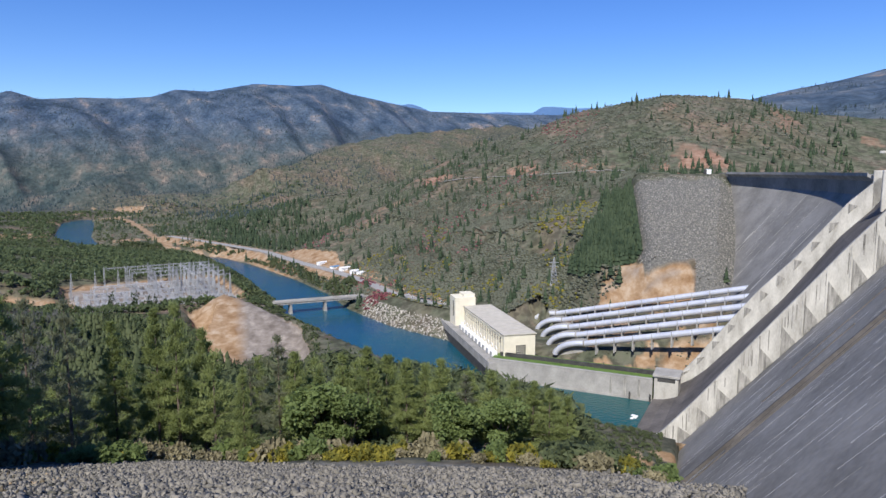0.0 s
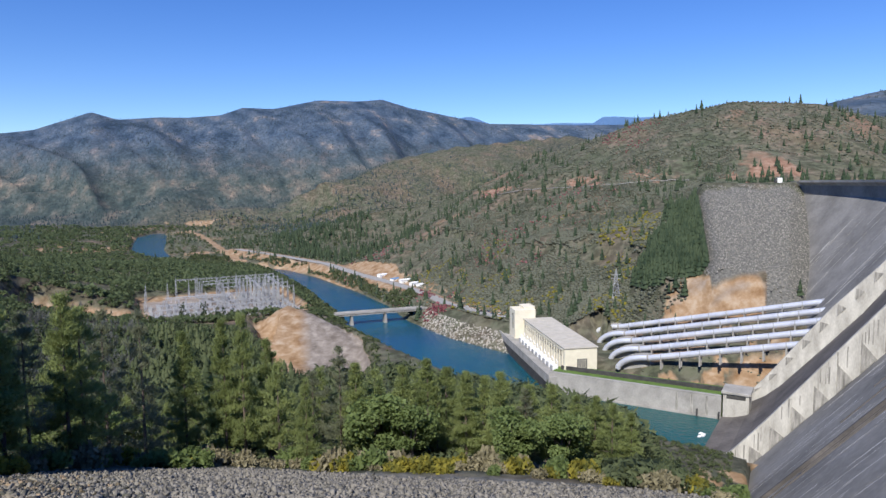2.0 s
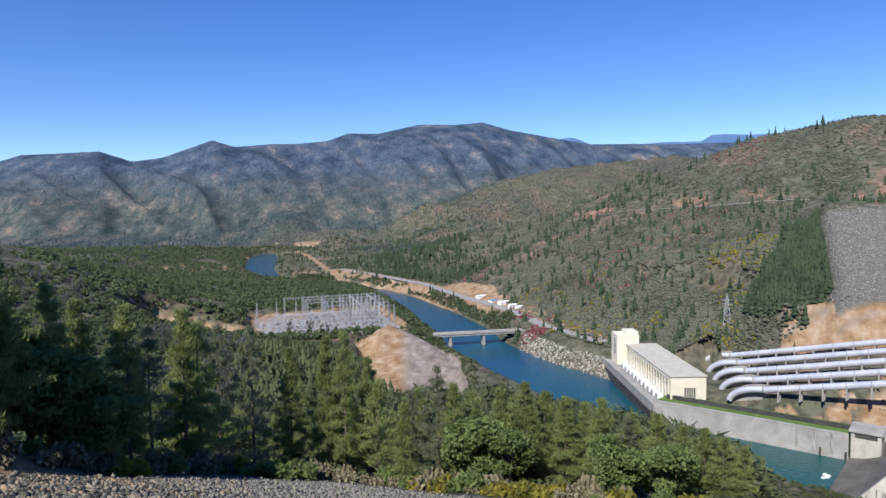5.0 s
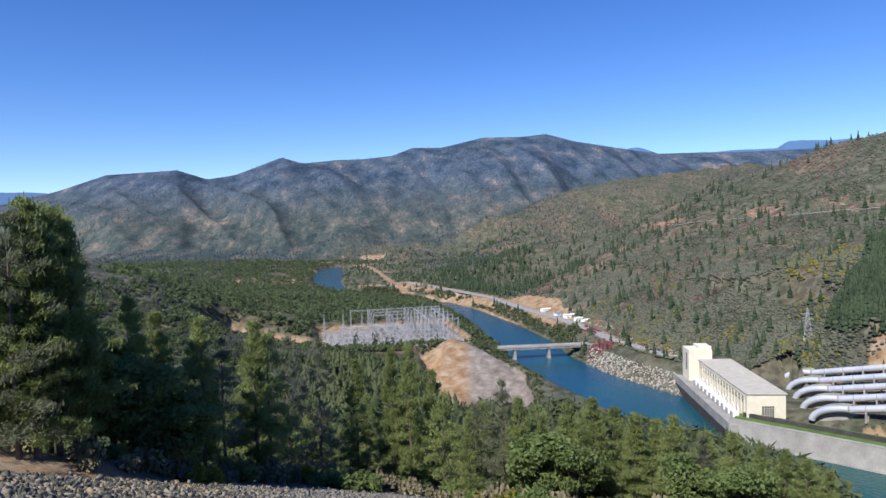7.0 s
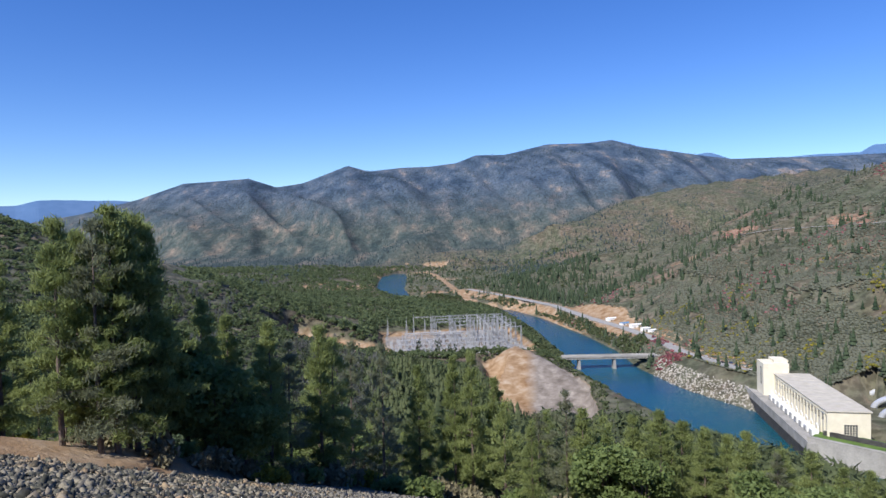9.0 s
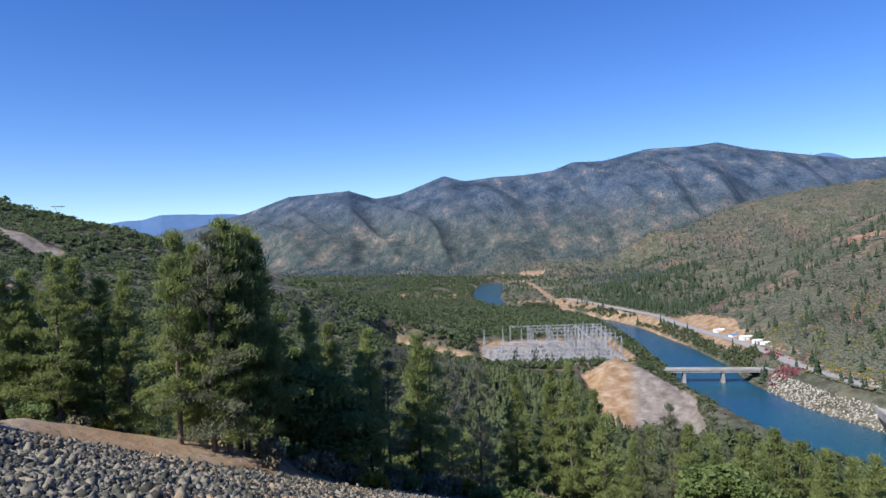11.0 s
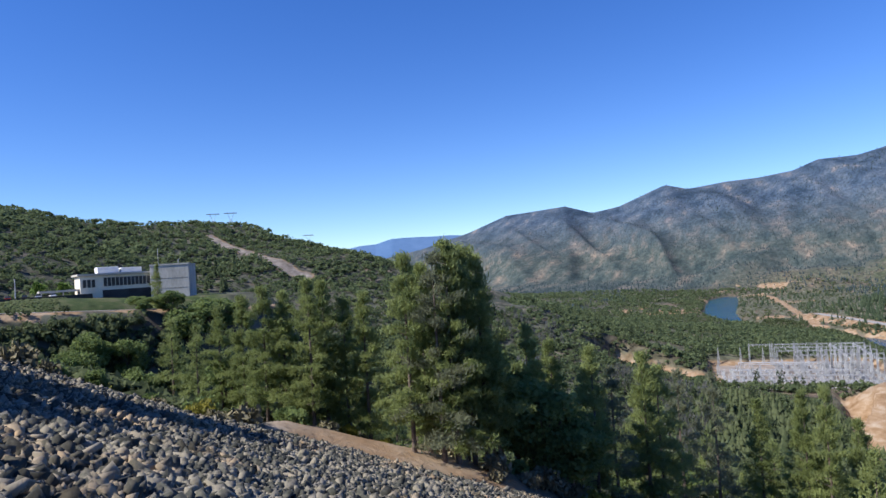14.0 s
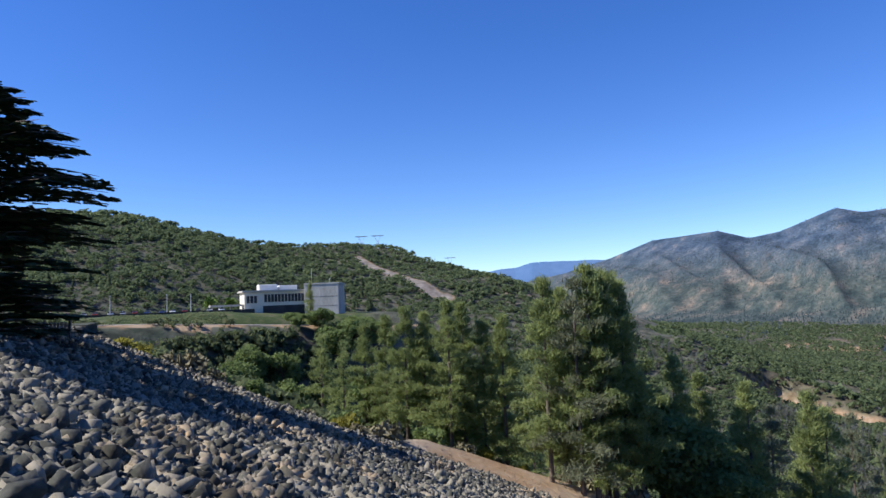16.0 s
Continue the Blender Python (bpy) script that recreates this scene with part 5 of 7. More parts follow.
BROWN_SHRUB = mat("brown_grey_shrub", (.10, .09, .05), (.24, .21, .125), 1.2, rough=.9, bump=0, per_object=.2)
SHRUBS = [(bush_kind(31, 520, .26, BROOM), "yellow-flowering broom bush at the foot of the rocks", "broom bushes"), (bush_kind(32, 520, .28, LEAF), "green leafy shrub at the foot of the rocks", "green shrubs"),
          (bush_kind(33, 480, .26, BROWN_SHRUB), "dry brown-grey shrub at the foot of the rocks", "dry shrubs")]
done = []
for k in range(290):
    az = rng.uniform(-19, 93) if k < 110 else rng.uniform(-19.5, -9) if k < 190 else rng.uniform(7, 19) if k < 235 else rng.uniform(-9, 48)
    d = float(np.interp(az, TOE_AZ, TOE_D)) + (rng.uniform(.5, 14) if k < 110 else rng.uniform(2, 120) if k < 190 else rng.uniform(2, 9)) + (6 if 52 < az < 66 else 0)
    x, y = (float(v) for v in polar(az, d))
    if crowded(x, y, done, 1.6) or (50 < az < 67 and d < float(np.interp(az, TOE_AZ, TOE_D)) + 17):
        continue
    done.append((x, y))
    me, label, group = SHRUBS[int(rng.choice([0, 1, 1, 2, 2, 2, 2]))]
    if az > 88 or (190 <= k < 235 and k % 4 == 0):
        me, label, group = SHRUBS[0]
    r = rng.uniform(1.2, 2.6) * (1.15 if d > 95 else .9)
    ob = new("shrub", me)
    ob.matrix_world = Matrix.Translation((x, y, float(land(x, y)) - .1)) @ pose(0, 0, 0, 0, 0, rng.uniform(0, 360)) @ Matrix.Diagonal((r, r, r * rng.uniform(.8, 1.15), 1))
    tagged(ob, label, "shrub", group)


# single bushes under the pines beside the path
for az, d, r, kind in ((66.2, 94, 1.6, 0), (64.8, 95, 1.3, 1), (63.2, 93, 1.5, 0), (61.6, 94, 1.7, 0), (60.2, 96, 1.4, 2), (66.8, 86, 1.8, 1), (65.8, 84, 1.6, 1), (58.4, 95, 1.4, 0), (41.2, 88, 1.9, 0), (39.8, 89, 1.7, 0),
                       (38.4, 94, 1.5, 2), (37.2, 101, 1.9, 0), (35.6, 104, 1.6, 2), (34.4, 108, 1.8, 0), (31.4, 113, 1.8, 2), (29.2, 114, 1.6, 0), (27.0, 113, 1.7, 1), (22.4, 116, 1.7, 2)):
    me, label, group = SHRUBS[kind]
    x, y = (float(v) for v in polar(az, d))
    ob = new("shrub", me)
    ob.matrix_world = Matrix.Translation((x, y, float(land(x, y)) - .1)) @ pose(0, 0, 0, 0, 0, az * 37) @ Matrix.Diagonal((r, r, r, 1))
    tagged(ob, label, "shrub", group)


# ================= plants of the far slopes =================
def cone_proto(rng, tiers=4, sides=5):
    v, f = [], []
    for t in range(tiers):
        z0, z1 = t * .21 + .06, min(1.0, t * .21 + .42)
        r = .25 * (1 - t * .22)
        b = len(v)
        for k in range(sides):
            a = 2 * math.pi * k / sides + t * .7
            rr = r * rng.uniform(.65, 1.2)
            v.append((rr * math.cos(a), rr * math.sin(a), z0 + rng.uniform(-.05, .05)))
        v.append((rng.uniform(-.02, .02), rng.uniform(-.02, .02), z1 if t < tiers - 1 else 1.0))
        for k in range(sides):
            f.append((b + k, b + (k + 1) % sides, b + sides))
    return np.array(v), np.array(f)


def blob_proto(rng):
    bm = bmesh.new()
    bmesh.ops.create_icosphere(bm, subdivisions=1, radius=1)
    v = np.array([p.co[:] for p in bm.verts])
    bm.verts.index_update()
    f = np.array([[q.index for q in p.verts] for p in bm.faces])
    bm.free()
    v *= rng.uniform(.6, 1.25, (len(v), 1))
    v[:, 2] = np.maximum(v[:, 2], -.35) * .75 + .2
    return v, f


def small_proto(rng):
    """A low shrub of eight faces."""
    v = np.array([(1, 0, .2), (0, 1, .25), (-1, 0, .2), (0, -1, .15), (.1, 0, 1.0)]) * rng.uniform(.7, 1.2, (5, 1))
    v = np.concatenate([v, v[:4] * [.6, .6, 1] + [0, 0, -.5]])
    return v, np.array([(0, 1, 4), (1, 2, 4), (2, 3, 4), (3, 0, 4), (5, 6, 1), (6, 7, 2), (7, 8, 3), (8, 5, 0)])


def leafy_proto(rng, n=13, tall=1.0):
    """A rough clump of leaf plates for scrub at middle distance."""
    c = rand_dirs(rng, n) * rng.uniform(.55, 1.0, (n, 1)) * [1, 1, .7] + [0, 0, .45]
    d = rand_dirs(rng, n) + c * .4
    s = np.cross(d, rand_dirs(rng, n))
    s /= np.linalg.norm(s, axis=1, keepdims=True) + 1e-6
    v, f = quads(c * [1, 1, tall], d * .36, s * .40)
    return v, np.concatenate([f[:, [0, 1, 2]], f[:, [0, 2, 3]]])


def pine_proto(rng):
    c, u, v, _ = pine_crown(rng, 1.0, .08, .19, 10, 4, 3, 1, .13, peak=.15)
    vv, f = blades(c, u, v * 1.7)
    t = np.array([(-.012, 0, 0), (.012, 0, 0), (0, .012, .8), (0, -.012, .8)])
    f = np.concatenate([f, np.array([[0, 1, 2], [0, 1, 3]]) + len(vv)])
    return np.concatenate([vv, t]), f


def scatter(name, protos, x, y, sx, sz, material, label, category, seed):
    """Many copies of simple plants in one mesh."""
    rng = np.random.default_rng(seed)
    z = land(x, y)
    which, turn = rng.integers(0, len(protos), len(x)), rng.uniform(0, 6.283, len(x))
    vs, fs, off = [], [], 0
    for k, (v, f) in enumerate(protos):
        m = which == k
        n = int(m.sum())
        if not n:
            continue
        c, s = np.cos(turn[m])[:, None], np.sin(turn[m])[:, None]
        px = (v[None, :, 0] * c - v[None, :, 1] * s) * sx[m][:, None] + x[m][:, None]
        py = (v[None, :, 0] * s + v[None, :, 1] * c) * sx[m][:, None] + y[m][:, None]
        pz = v[None, :, 2] * sz[m][:, None] + z[m][:, None]
        vs.append(np.stack([px, py, pz], -1).reshape(-1, 3))
        fs.append((f[None] + (np.arange(n) * len(v))[:, None, None]).reshape(-1, 3) + off)
        off += n * len(v)
    me = mesh_of(name, np.concatenate(vs), np.concatenate(fs), material)
    return tagged(new(name, me), label, category, kind="stuff")


def ground_open(x, y):
    """1 where plants may grow, 0 on water, road, yards, rock fill and buildings."""
    d, td, _, az = toe(x, y)
    dr, (hw,) = near_line(x, y, RIVER)
    dq, _ = near_line(x, y, ROAD)
    ok = (dr > hw + 3) & (dq > 11) & (land(x, y) > 2)
    for f in FLATS[:4]:
        ok &= flat(x, y, f) < .4
    ok &= (flat(x, y, FLATS[4]) < .9) & (flat(x, y, FLATS[5]) < .9)
    ok &= ~((x > 196 - (733 - y) * .2 - 6) & (y > 545) & (y < 748) & (x < 560))
    v = y - 591 + .624 * (x - 105)
    ok &= ~((v > -128) & (v < 8) & (x > 96) & (x < 260)) & ~((v > -10) & (v < 20) & (x > 150) & (x < 260))
    ok &= ~((x > 20) & (x < 130) & (y > 455) & (y < 610) & ((x - 45) * .97 + (y - 471) * .245 < 34))
    ok &= ~((x > 95 + (y - 335) * .2) & (y < 470)) & ~((az < -19.5) & (d < 420))
    ok &= ~((x > -85) & (x < 30) & (y > 540) & (y < 712) & (dr < hw + 34))
    ds, (sw,) = near_line(x, y, SANDS)
    ok &= (on_bank(x, y) < .45) & (d > td + 20) & (ds > sw)
    return ok


def spots(seed, n, az0, az1, d0, d1, power=1.0):
    rng = np.random.default_rng(seed)
    az = rng.uniform(az0, az1, n)
    d = (d0 ** power + (d1 ** power - d0 ** power) * rng.uniform(0, 1, n)) ** (1 / power)
    x, y = polar(az, d)
    ok = ground_open(x, y)
    return x[ok], y[ok], d[ok], az[ok]


prng = np.random.default_rng(8)
TUFTS = [small_proto(prng) for _ in range(6)]


def oak_proto(rng, n):
    """A round oak crown of leaf plates in a few lobes, its radius 1."""
    k = 6
    lobe = rand_dirs(rng, k) * [.55, .55, .28] + [0, 0, .62]
    which = rng.integers(0, k, n)
    out = rand_dirs(rng, n)
    out[:, 2] = np.abs(out[:, 2]) * rng.choice([1, 1, 1, -.5], n)
    c = lobe[which] + out * rng.uniform(.36, .5, (n, 1)) * [1, 1, .85]
    c[:, 2] = np.maximum(c[:, 2], .05)
    nrm = out + rand_dirs(rng, n) * .55
    u = np.cross(nrm, rand_dirs(rng, n))
    u /= np.linalg.norm(u, axis=1, keepdims=True) + 1e-6
    v = np.cross(nrm, u)
    v /= np.linalg.norm(v, axis=1, keepdims=True) + 1e-6
    size = .98 / math.sqrt(n) * rng.uniform(.8, 1.35, (n, 1))
    return blades(c, u * size * 1.15, v * size * 1.3)


OAK_CROWNS, FAR_OAKS = [oak_proto(prng, 42) for _ in range(6)], [oak_proto(prng, 20) for _ in range(8)]
FAR_CONES = [cone_proto(prng, 2, 4) for _ in range(5)]
for v, f in FAR_CONES:
    v[:, 2] *= 1 / v[:, 2].max()
CONES, BLOBS, CLUMPS, MIDPINES = [cone_proto(prng) for _ in range(6)], [blob_proto(prng) for _ in range(6)], [leafy_proto(prng) for _ in range(6)], [pine_proto(prng) for _ in range(4)]


def west(x, y):
    """True on the far side of the river."""
    x, y = np.asarray(x, float), np.asarray(y, float)
    best, side = np.full(x.shape, 1e9), np.zeros(x.shape, bool)
    for p, q in zip(RIVER, RIVER[1:]):
        ex, ey = q[0] - p[0], q[1] - p[1]
        t = np.clip(((x - p[0]) * ex + (y - p[1]) * ey) / (ex * ex + ey * ey), 0, 1)
        d = np.hypot(x - p[0] - t * ex, y - p[1] - t * ey)
        m = d < best
        best, side = np.where(m, d, best), np.where(m, ex * (y - p[1]) - ey * (x - p[0]) < 0, side)
    return side


# scrub on the western hill
x, y, d, az = spots(101, 26000, -30, 38, 1000, 1950, 1.25)
keep = west(x, y) & (fbm(x, y, 90, 3, 61) > -.34)
r = np.random.default_rng(1).uniform(1.3, 3.2, int(keep.sum()))
scatter("hill_scrub", TUFTS, x[keep], y[keep], r, r * .8, SCRUB, "grey-green chaparral bushes over the upper hillside", "scrub", 202)
x, y, d, az = spots(116, 58000, -19, 19, 545, 1020, 1.0)
keep = west(x, y) & (fbm(x, y, 60, 3, 62) > -.38)
r = np.random.default_rng(21).uniform(.8, 2.3, int(keep.sum()))
x, y, near = x[keep], y[keep], d[keep] < 760
scatter("hill_scrub", BLOBS, x[near], y[near], r[near], r[near] * .85, SCRUB, "grey-green chaparral bushes over the western hillside", "scrub", 221)
scatter("hill_scrub", TUFTS, x[~near], y[~near], r[~near] * 1.1, r[~near] * .95, SCRUB, "grey-green chaparral bushes on the middle hillside", "scrub", 224)
rb = np.random.default_rng(22)
x, y = np.concatenate([rb.normal(-68, 8, 90), rb.normal(-98, 9, 50)]), np.concatenate([rb.normal(692, 8, 90), rb.normal(786, 12, 50)])
keep = land(x, y) > 1
r = rb.uniform(1.2, 2.4, len(x))
scatter("redbud_thicket", CLUMPS, x[keep], y[keep], r[keep], r[keep], REDBUD, "dull red flowering bushes by the bridge", "scrub", 222)
# pines dotted over the western hill
x, y, d, az = spots(103, 3600, -32, 24, 560, 1700, 1.2)
keep = west(x, y) & (np.random.default_rng(31).uniform(-.9, 1, len(x)) > .85 * step(150, 215, land(x, y)) - .9 * step(-.1, .2, fbm(x, y, 160, 3, 63)))
x, y, d = x[keep], y[keep], d[keep]
h = np.random.default_rng(2).uniform(7, 18, len(x))
scatter("hill_pines", CONES, x, y, h * .9, h, HILL_PINE, "scattered dark pines on the western hillside", "trees", 218)
# the dense grove beside the far rock fill
rg = np.random.default_rng(4)
n = 3200
gx, gy = rg.uniform(110, 235, n), rg.uniform(596, 738, n)
keep = (gx < 210 - (733 - gy) * .2) & (gx > (.192 + .05 * step(610, 720, gy) + .02 * fbm(gx, gy, 40, 2, 65)) * gy)
gaz, gel = np.degrees(np.arctan2(gx, gy)), np.degrees(np.arctan2(land(gx, gy) - EYE, np.hypot(gx, gy)))
keep &= gel > np.interp(gaz, [10, 11.1, 14.7, 18], [-7.2, -8.9, -9.3, -9.2])
gx, gy = gx[keep], gy[keep]
h = rg.uniform(11, 19, len(gx))
scatter("pine_grove", CONES, gx, gy, h * .85, h, HILL_PINE, "dense grove of dark pines beside the rock fill", "trees", 204)
# yellow broom, pink-brown bloom
x, y, d, az = spots(105, 5200, -16, 12, 560, 900, 1.0)
keep = west(x, y) & (fbm(x, y, 45, 3, 67) > .16 - .12 * step(-6, -9, az)) & (land(x, y) < EYE - .045 * d)
r = np.random.default_rng(3).uniform(1.0, 2.4, int(keep.sum()))
scatter("broom_thicket", BLOBS, x[keep], y[keep], r, r, BROOM, "yellow-flowering broom on the western hillside", "scrub", 205)
x, y, d, az = spots(106, 5200, -14, 14, 560, 1300, 1.0)
el = np.degrees(np.arctan2(land(x, y) - EYE, d))
keep = west(x, y) & ((fbm(x, y, 110, 3, 69) > .28) | ((abs(az + 10.1 + el) < .45 + .4 * fbm(x, y, 30, 2, 70)) & (el < -.6) & (el > -4.3)))
r = np.random.default_rng(3).uniform(1.0, 2.2, int(keep.sum()))
scatter("redbud_thicket", BLOBS, x[keep], y[keep], r, r, REDBUD, "dull red flowering bushes on the western hillside", "scrub", 206)
# green scrub and oaks of the plain
def canopy(seed, n, az0, az1, d0, d1, r0, r1, protos, material, label, where=None, tall=1.1, sparse=-.42):
    """A closed cover of round oak crowns, kept low where the yard and terrace show over it."""
    x, y, d, az = spots(seed, n, az0, az1, d0, d1, 2.0)
    keep = fbm(x, y, 120, 3, 71) > sparse
    if where:
        keep &= where(x, y)
    x, y, d, az = x[keep], y[keep], d[keep], az[keep]
    r = np.random.default_rng(seed).uniform(0, 1, len(x)) ** 1.6 * (r1 - r0) + r0
    r = r * (1 + .45 * fbm(x, y, 90, 2, 72))
    low = EYE + d * np.tan(np.radians(np.interp(az, LINE_AZ, LINE_EL))) - land(x, y)
    r = np.where((d < 330) | ((d < 640) & (az < 37)), np.minimum(r, low / 1.25), r)
    keep = r > .5
    return scatter("oak_scrub", protos, x[keep], y[keep], r[keep], r[keep] * tall, material, label, "scrub", seed)


def terrace_free(x, y):
    return ~west(x, y) & (flat(x, y, FLATS[4]) + flat(x, y, FLATS[5]) < .3) & (land(x, y) < 95)


canopy(107, 7000, 14, 66, 235, 700, 2.4, 5.2, OAK_CROWNS, PLAIN_OAK, "deep green round oaks filling the plain", terrace_free)
canopy(119, 2600, 14, 66, 300, 760, 1.6, 3.2, OAK_CROWNS, GREEN_SCRUB, "grey-green brush between the oaks of the plain", terrace_free)
canopy(131, 12500, 14, 64, 690, 1350, 2.8, 6.2, FAR_OAKS, PLAIN_OAK, "deep green oaks covering the far plain", terrace_free)
canopy(132, 5200, 14, 64, 800, 1600, 2.0, 4.5, FAR_OAKS, GREEN_SCRUB, "grey-green brush over the far plain", terrace_free)
canopy(133, 9000, 12, 62, 1340, 2450, 3.2, 7.0, FAR_OAKS, PLAIN_OAK, "dark oaks on the plain under the range", lambda x, y: ~west(x, y) & (land(x, y) < 110), sparse=-.3)
canopy(134, 3600, 12, 46, 1080, 2400, 2.4, 5.0, FAR_OAKS, GREEN_SCRUB, "green trees round the far pool", lambda x, y: land(x, y) < 46)
canopy(136, 2600, 66, 102, 235, 520, 1.8, 4.2, OAK_CROWNS, PLAIN_OAK, "green oaks behind the visitor terrace", lambda x, y: (flat(x, y, FLATS[4]) + flat(x, y, FLATS[5]) < .15) & (np.hypot(x + 255, y - 62) > 34) & (land(x, y) < 140))
canopy(150, 2600, 70, 99, 118, 186, 1.4, 3.4, OAK_CROWNS, GREEN_SCRUB, "green bushes on the bank under the terrace road", lambda x, y: near_line(x, y, TERRACE_ROAD)[0] > 7)
GREY_TREE = leafy(mat("grey_leafless_trees", (.12, .125, .11), (.24, .24, .21), 14, rough=.95, bump=0, spec=.1))
x, y, d, az = spots(137, 900, 31, 52, 430, 760, 1.5)
keep = ~west(x, y) & (fbm(x, y, 70, 3, 79) > .04)
h = np.random.default_rng(27).uniform(7, 13, int(keep.sum()))
scatter("grey_trees", MIDPINES, x[keep], y[keep], h * .75, h, GREY_TREE, "grey half-bare pines standing in the oak scrub", "trees", 231)
x, y, d, az = spots(112, 2600, -19, 32, 235, 620, 1.2)
keep = ~west(x, y)
x, y, d, az = x[keep], y[keep], d[keep], az[keep]
low = EYE + d * np.tan(np.radians(np.interp(az, LINE_AZ, LINE_EL))) - land(x, y)
h = np.minimum(np.random.default_rng(6).uniform(9, 19, len(x)), low)
keep = h > 1.3
near, out_ = keep & (d < 400), keep & (d >= 400)
scatter("bank_wood", MIDPINES, x[near], y[near], h[near] * 1.5, h[near], GREEN_SCRUB, "mixed green trees on the slope down to the river", "trees", 212)
scatter("bank_wood", CONES, x[out_], y[out_], h[out_] * 1.1, h[out_], GREEN_SCRUB, "mixed green trees near the river bank", "trees", 226)
x, y, d, az = spots(115, 4200, -19, 34, 110, 640, 1.3)
keep = ~west(x, y)
x, y, d, az = x[keep], y[keep], d[keep], az[keep]
low = EYE + d * np.tan(np.radians(np.interp(az, LINE_AZ, LINE_EL))) - land(x, y)
r = np.minimum(np.random.default_rng(18).uniform(1.2, 3.2, len(x)), low / 1.3)
r = np.where(d > 400, np.maximum(r, np.random.default_rng(36).uniform(.65, 1.3, len(x))), r)
keep = r > .6
near, out_ = keep & (d < 420), keep & (d >= 420)
scatter("bank_scrub", OAK_CROWNS, x[near], y[near], r[near], r[near], GREEN_SCRUB, "green bushes on the slope below the rocks", "scrub", 215)
scatter("bank_scrub", FAR_OAKS, x[out_], y[out_], r[out_], r[out_], GREEN_SCRUB, "green bushes on the slope down to the river", "scrub", 217)
x, y, d, az = spots(117, 2300, 11, 20.5, 415, 660, 1.0)
keep = ~west(x, y)
r = np.random.default_rng(20).uniform(.7, 1.7, len(x))
scatter("bank_scrub", CLUMPS, x[keep], y[keep], r[keep], r[keep], GREEN_SCRUB, "low green bushes beside the spoil mound", "scrub", 220)
# low growth under the penstocks and on the bank beside the dam
gr = np.random.default_rng(52)
x, y = gr.uniform(104, 225, 900), gr.uniform(400, 600, 900)
v = y - 591 + .624 * (x - 105)
keep = (v > -112) & (v < 2) & (fbm(x, y, 16, 3, 78) > -.2)
r = gr.uniform(.5, 1.4, 900)
scatter("bank_scrub", BLOBS, x[keep], y[keep], r[keep], r[keep] * .8, SCRUB, "low grey-green bushes under the penstocks", "scrub", 229)
x, y = polar(gr.uniform(-19.3, -9.5, 2300), gr.uniform(78, 340, 2300))
r = gr.uniform(.8, 2.8, 2300)
r = np.minimum(r, (EYE + np.hypot(x, y) * np.tan(np.radians(np.interp(np.degrees(np.arctan2(-x, y)), LINE_AZ, LINE_EL))) - land(x, y)) / 1.3)
r = np.maximum(r, gr.uniform(.7, 1.7, 2300))
keep = (land(x, y) > 2) & (np.hypot(x, y) > toe(x, y)[1] + 2)
scatter("bank_scrub", OAK_CROWNS, x[keep], y[keep], r[keep], r[keep], GREEN_SCRUB, "green bushes on the bank beside the dam", "scrub", 230)
# trees lining the river
br_ = np.random.default_rng(51)
pick = br_.integers(4, 10, 2600)
t = br_.uniform(0, 1, 2600)
RV = np.array(RIVER, float)
cx, cy, w = (RV[pick, k] + (RV[pick + 1, k] - RV[pick, k]) * t for k in range(3))
ex, ey = RV[pick + 1, 0] - RV[pick, 0], RV[pick + 1, 1] - RV[pick, 1]
ln = np.hypot(ex, ey)
off = (w + br_.uniform(3, 30, 2600)) * br_.choice([-1, 1], 2600)
x, y = cx - ey / ln * off, cy + ex / ln * off
keep = ground_open(x, y) & (land(x, y) > .5) & ~((x > -110) & (y < 760))
x, y, off = x[keep], y[keep], off[keep]
r = br_.uniform(2.0, 4.6, len(x)) * np.where(off > 0, 1.15, .8)
scatter("river_trees", FAR_OAKS, x, y, r, r * 1.35, GREEN_SCRUB, "green trees lining the river banks", "trees", 216)
x, y, d, az = spots(108, 2300, 12, 102, 260, 2400, 1.2)
keep = ~west(x, y) & ((az < 66) | (land(x, y) < 110)) & (fbm(x, y, 160, 3, 73) > .08) & ((land(x, y) < 170) | (np.random.default_rng(32).uniform(0, 1, len(x)) > .7)) & (flat(x, y, FLATS[4]) + flat(x, y, FLATS[5]) < .2)
x, y, d, az = x[keep], y[keep], d[keep], az[keep]
h = np.random.default_rng(6).uniform(7, 17, len(x))
low = EYE + d * np.tan(np.radians(np.interp(az, LINE_AZ, LINE_EL))) - land(x, y)
h = np.where((d < 330) | ((d < 640) & (az < 37)), np.minimum(h, low), h)
keep = h > 2
x, y, h = x[keep], y[keep], h[keep]
near = np.hypot(x, y) < 900
scatter("plain_pines", CONES, x[~near], y[~near], h[~near], h[~near], FAR_CONIFER, "far dark conifers scattered through the oak scrub", "trees", 219)
x, y, h = x[near], y[near], h[near]
scatter("plain_pines", MIDPINES, x, y, h, h, FAR_CONIFER, "dark conifers scattered through the oak scrub", "trees", 209)
def hill_side(x, y):
    return (land(x, y) > 68) & (flat(x, y, FLATS[4]) + flat(x, y, FLATS[5]) < .1) & (near_line(x, y, SCAR)[0] > near_line(x, y, SCAR)[1][0] + 4)


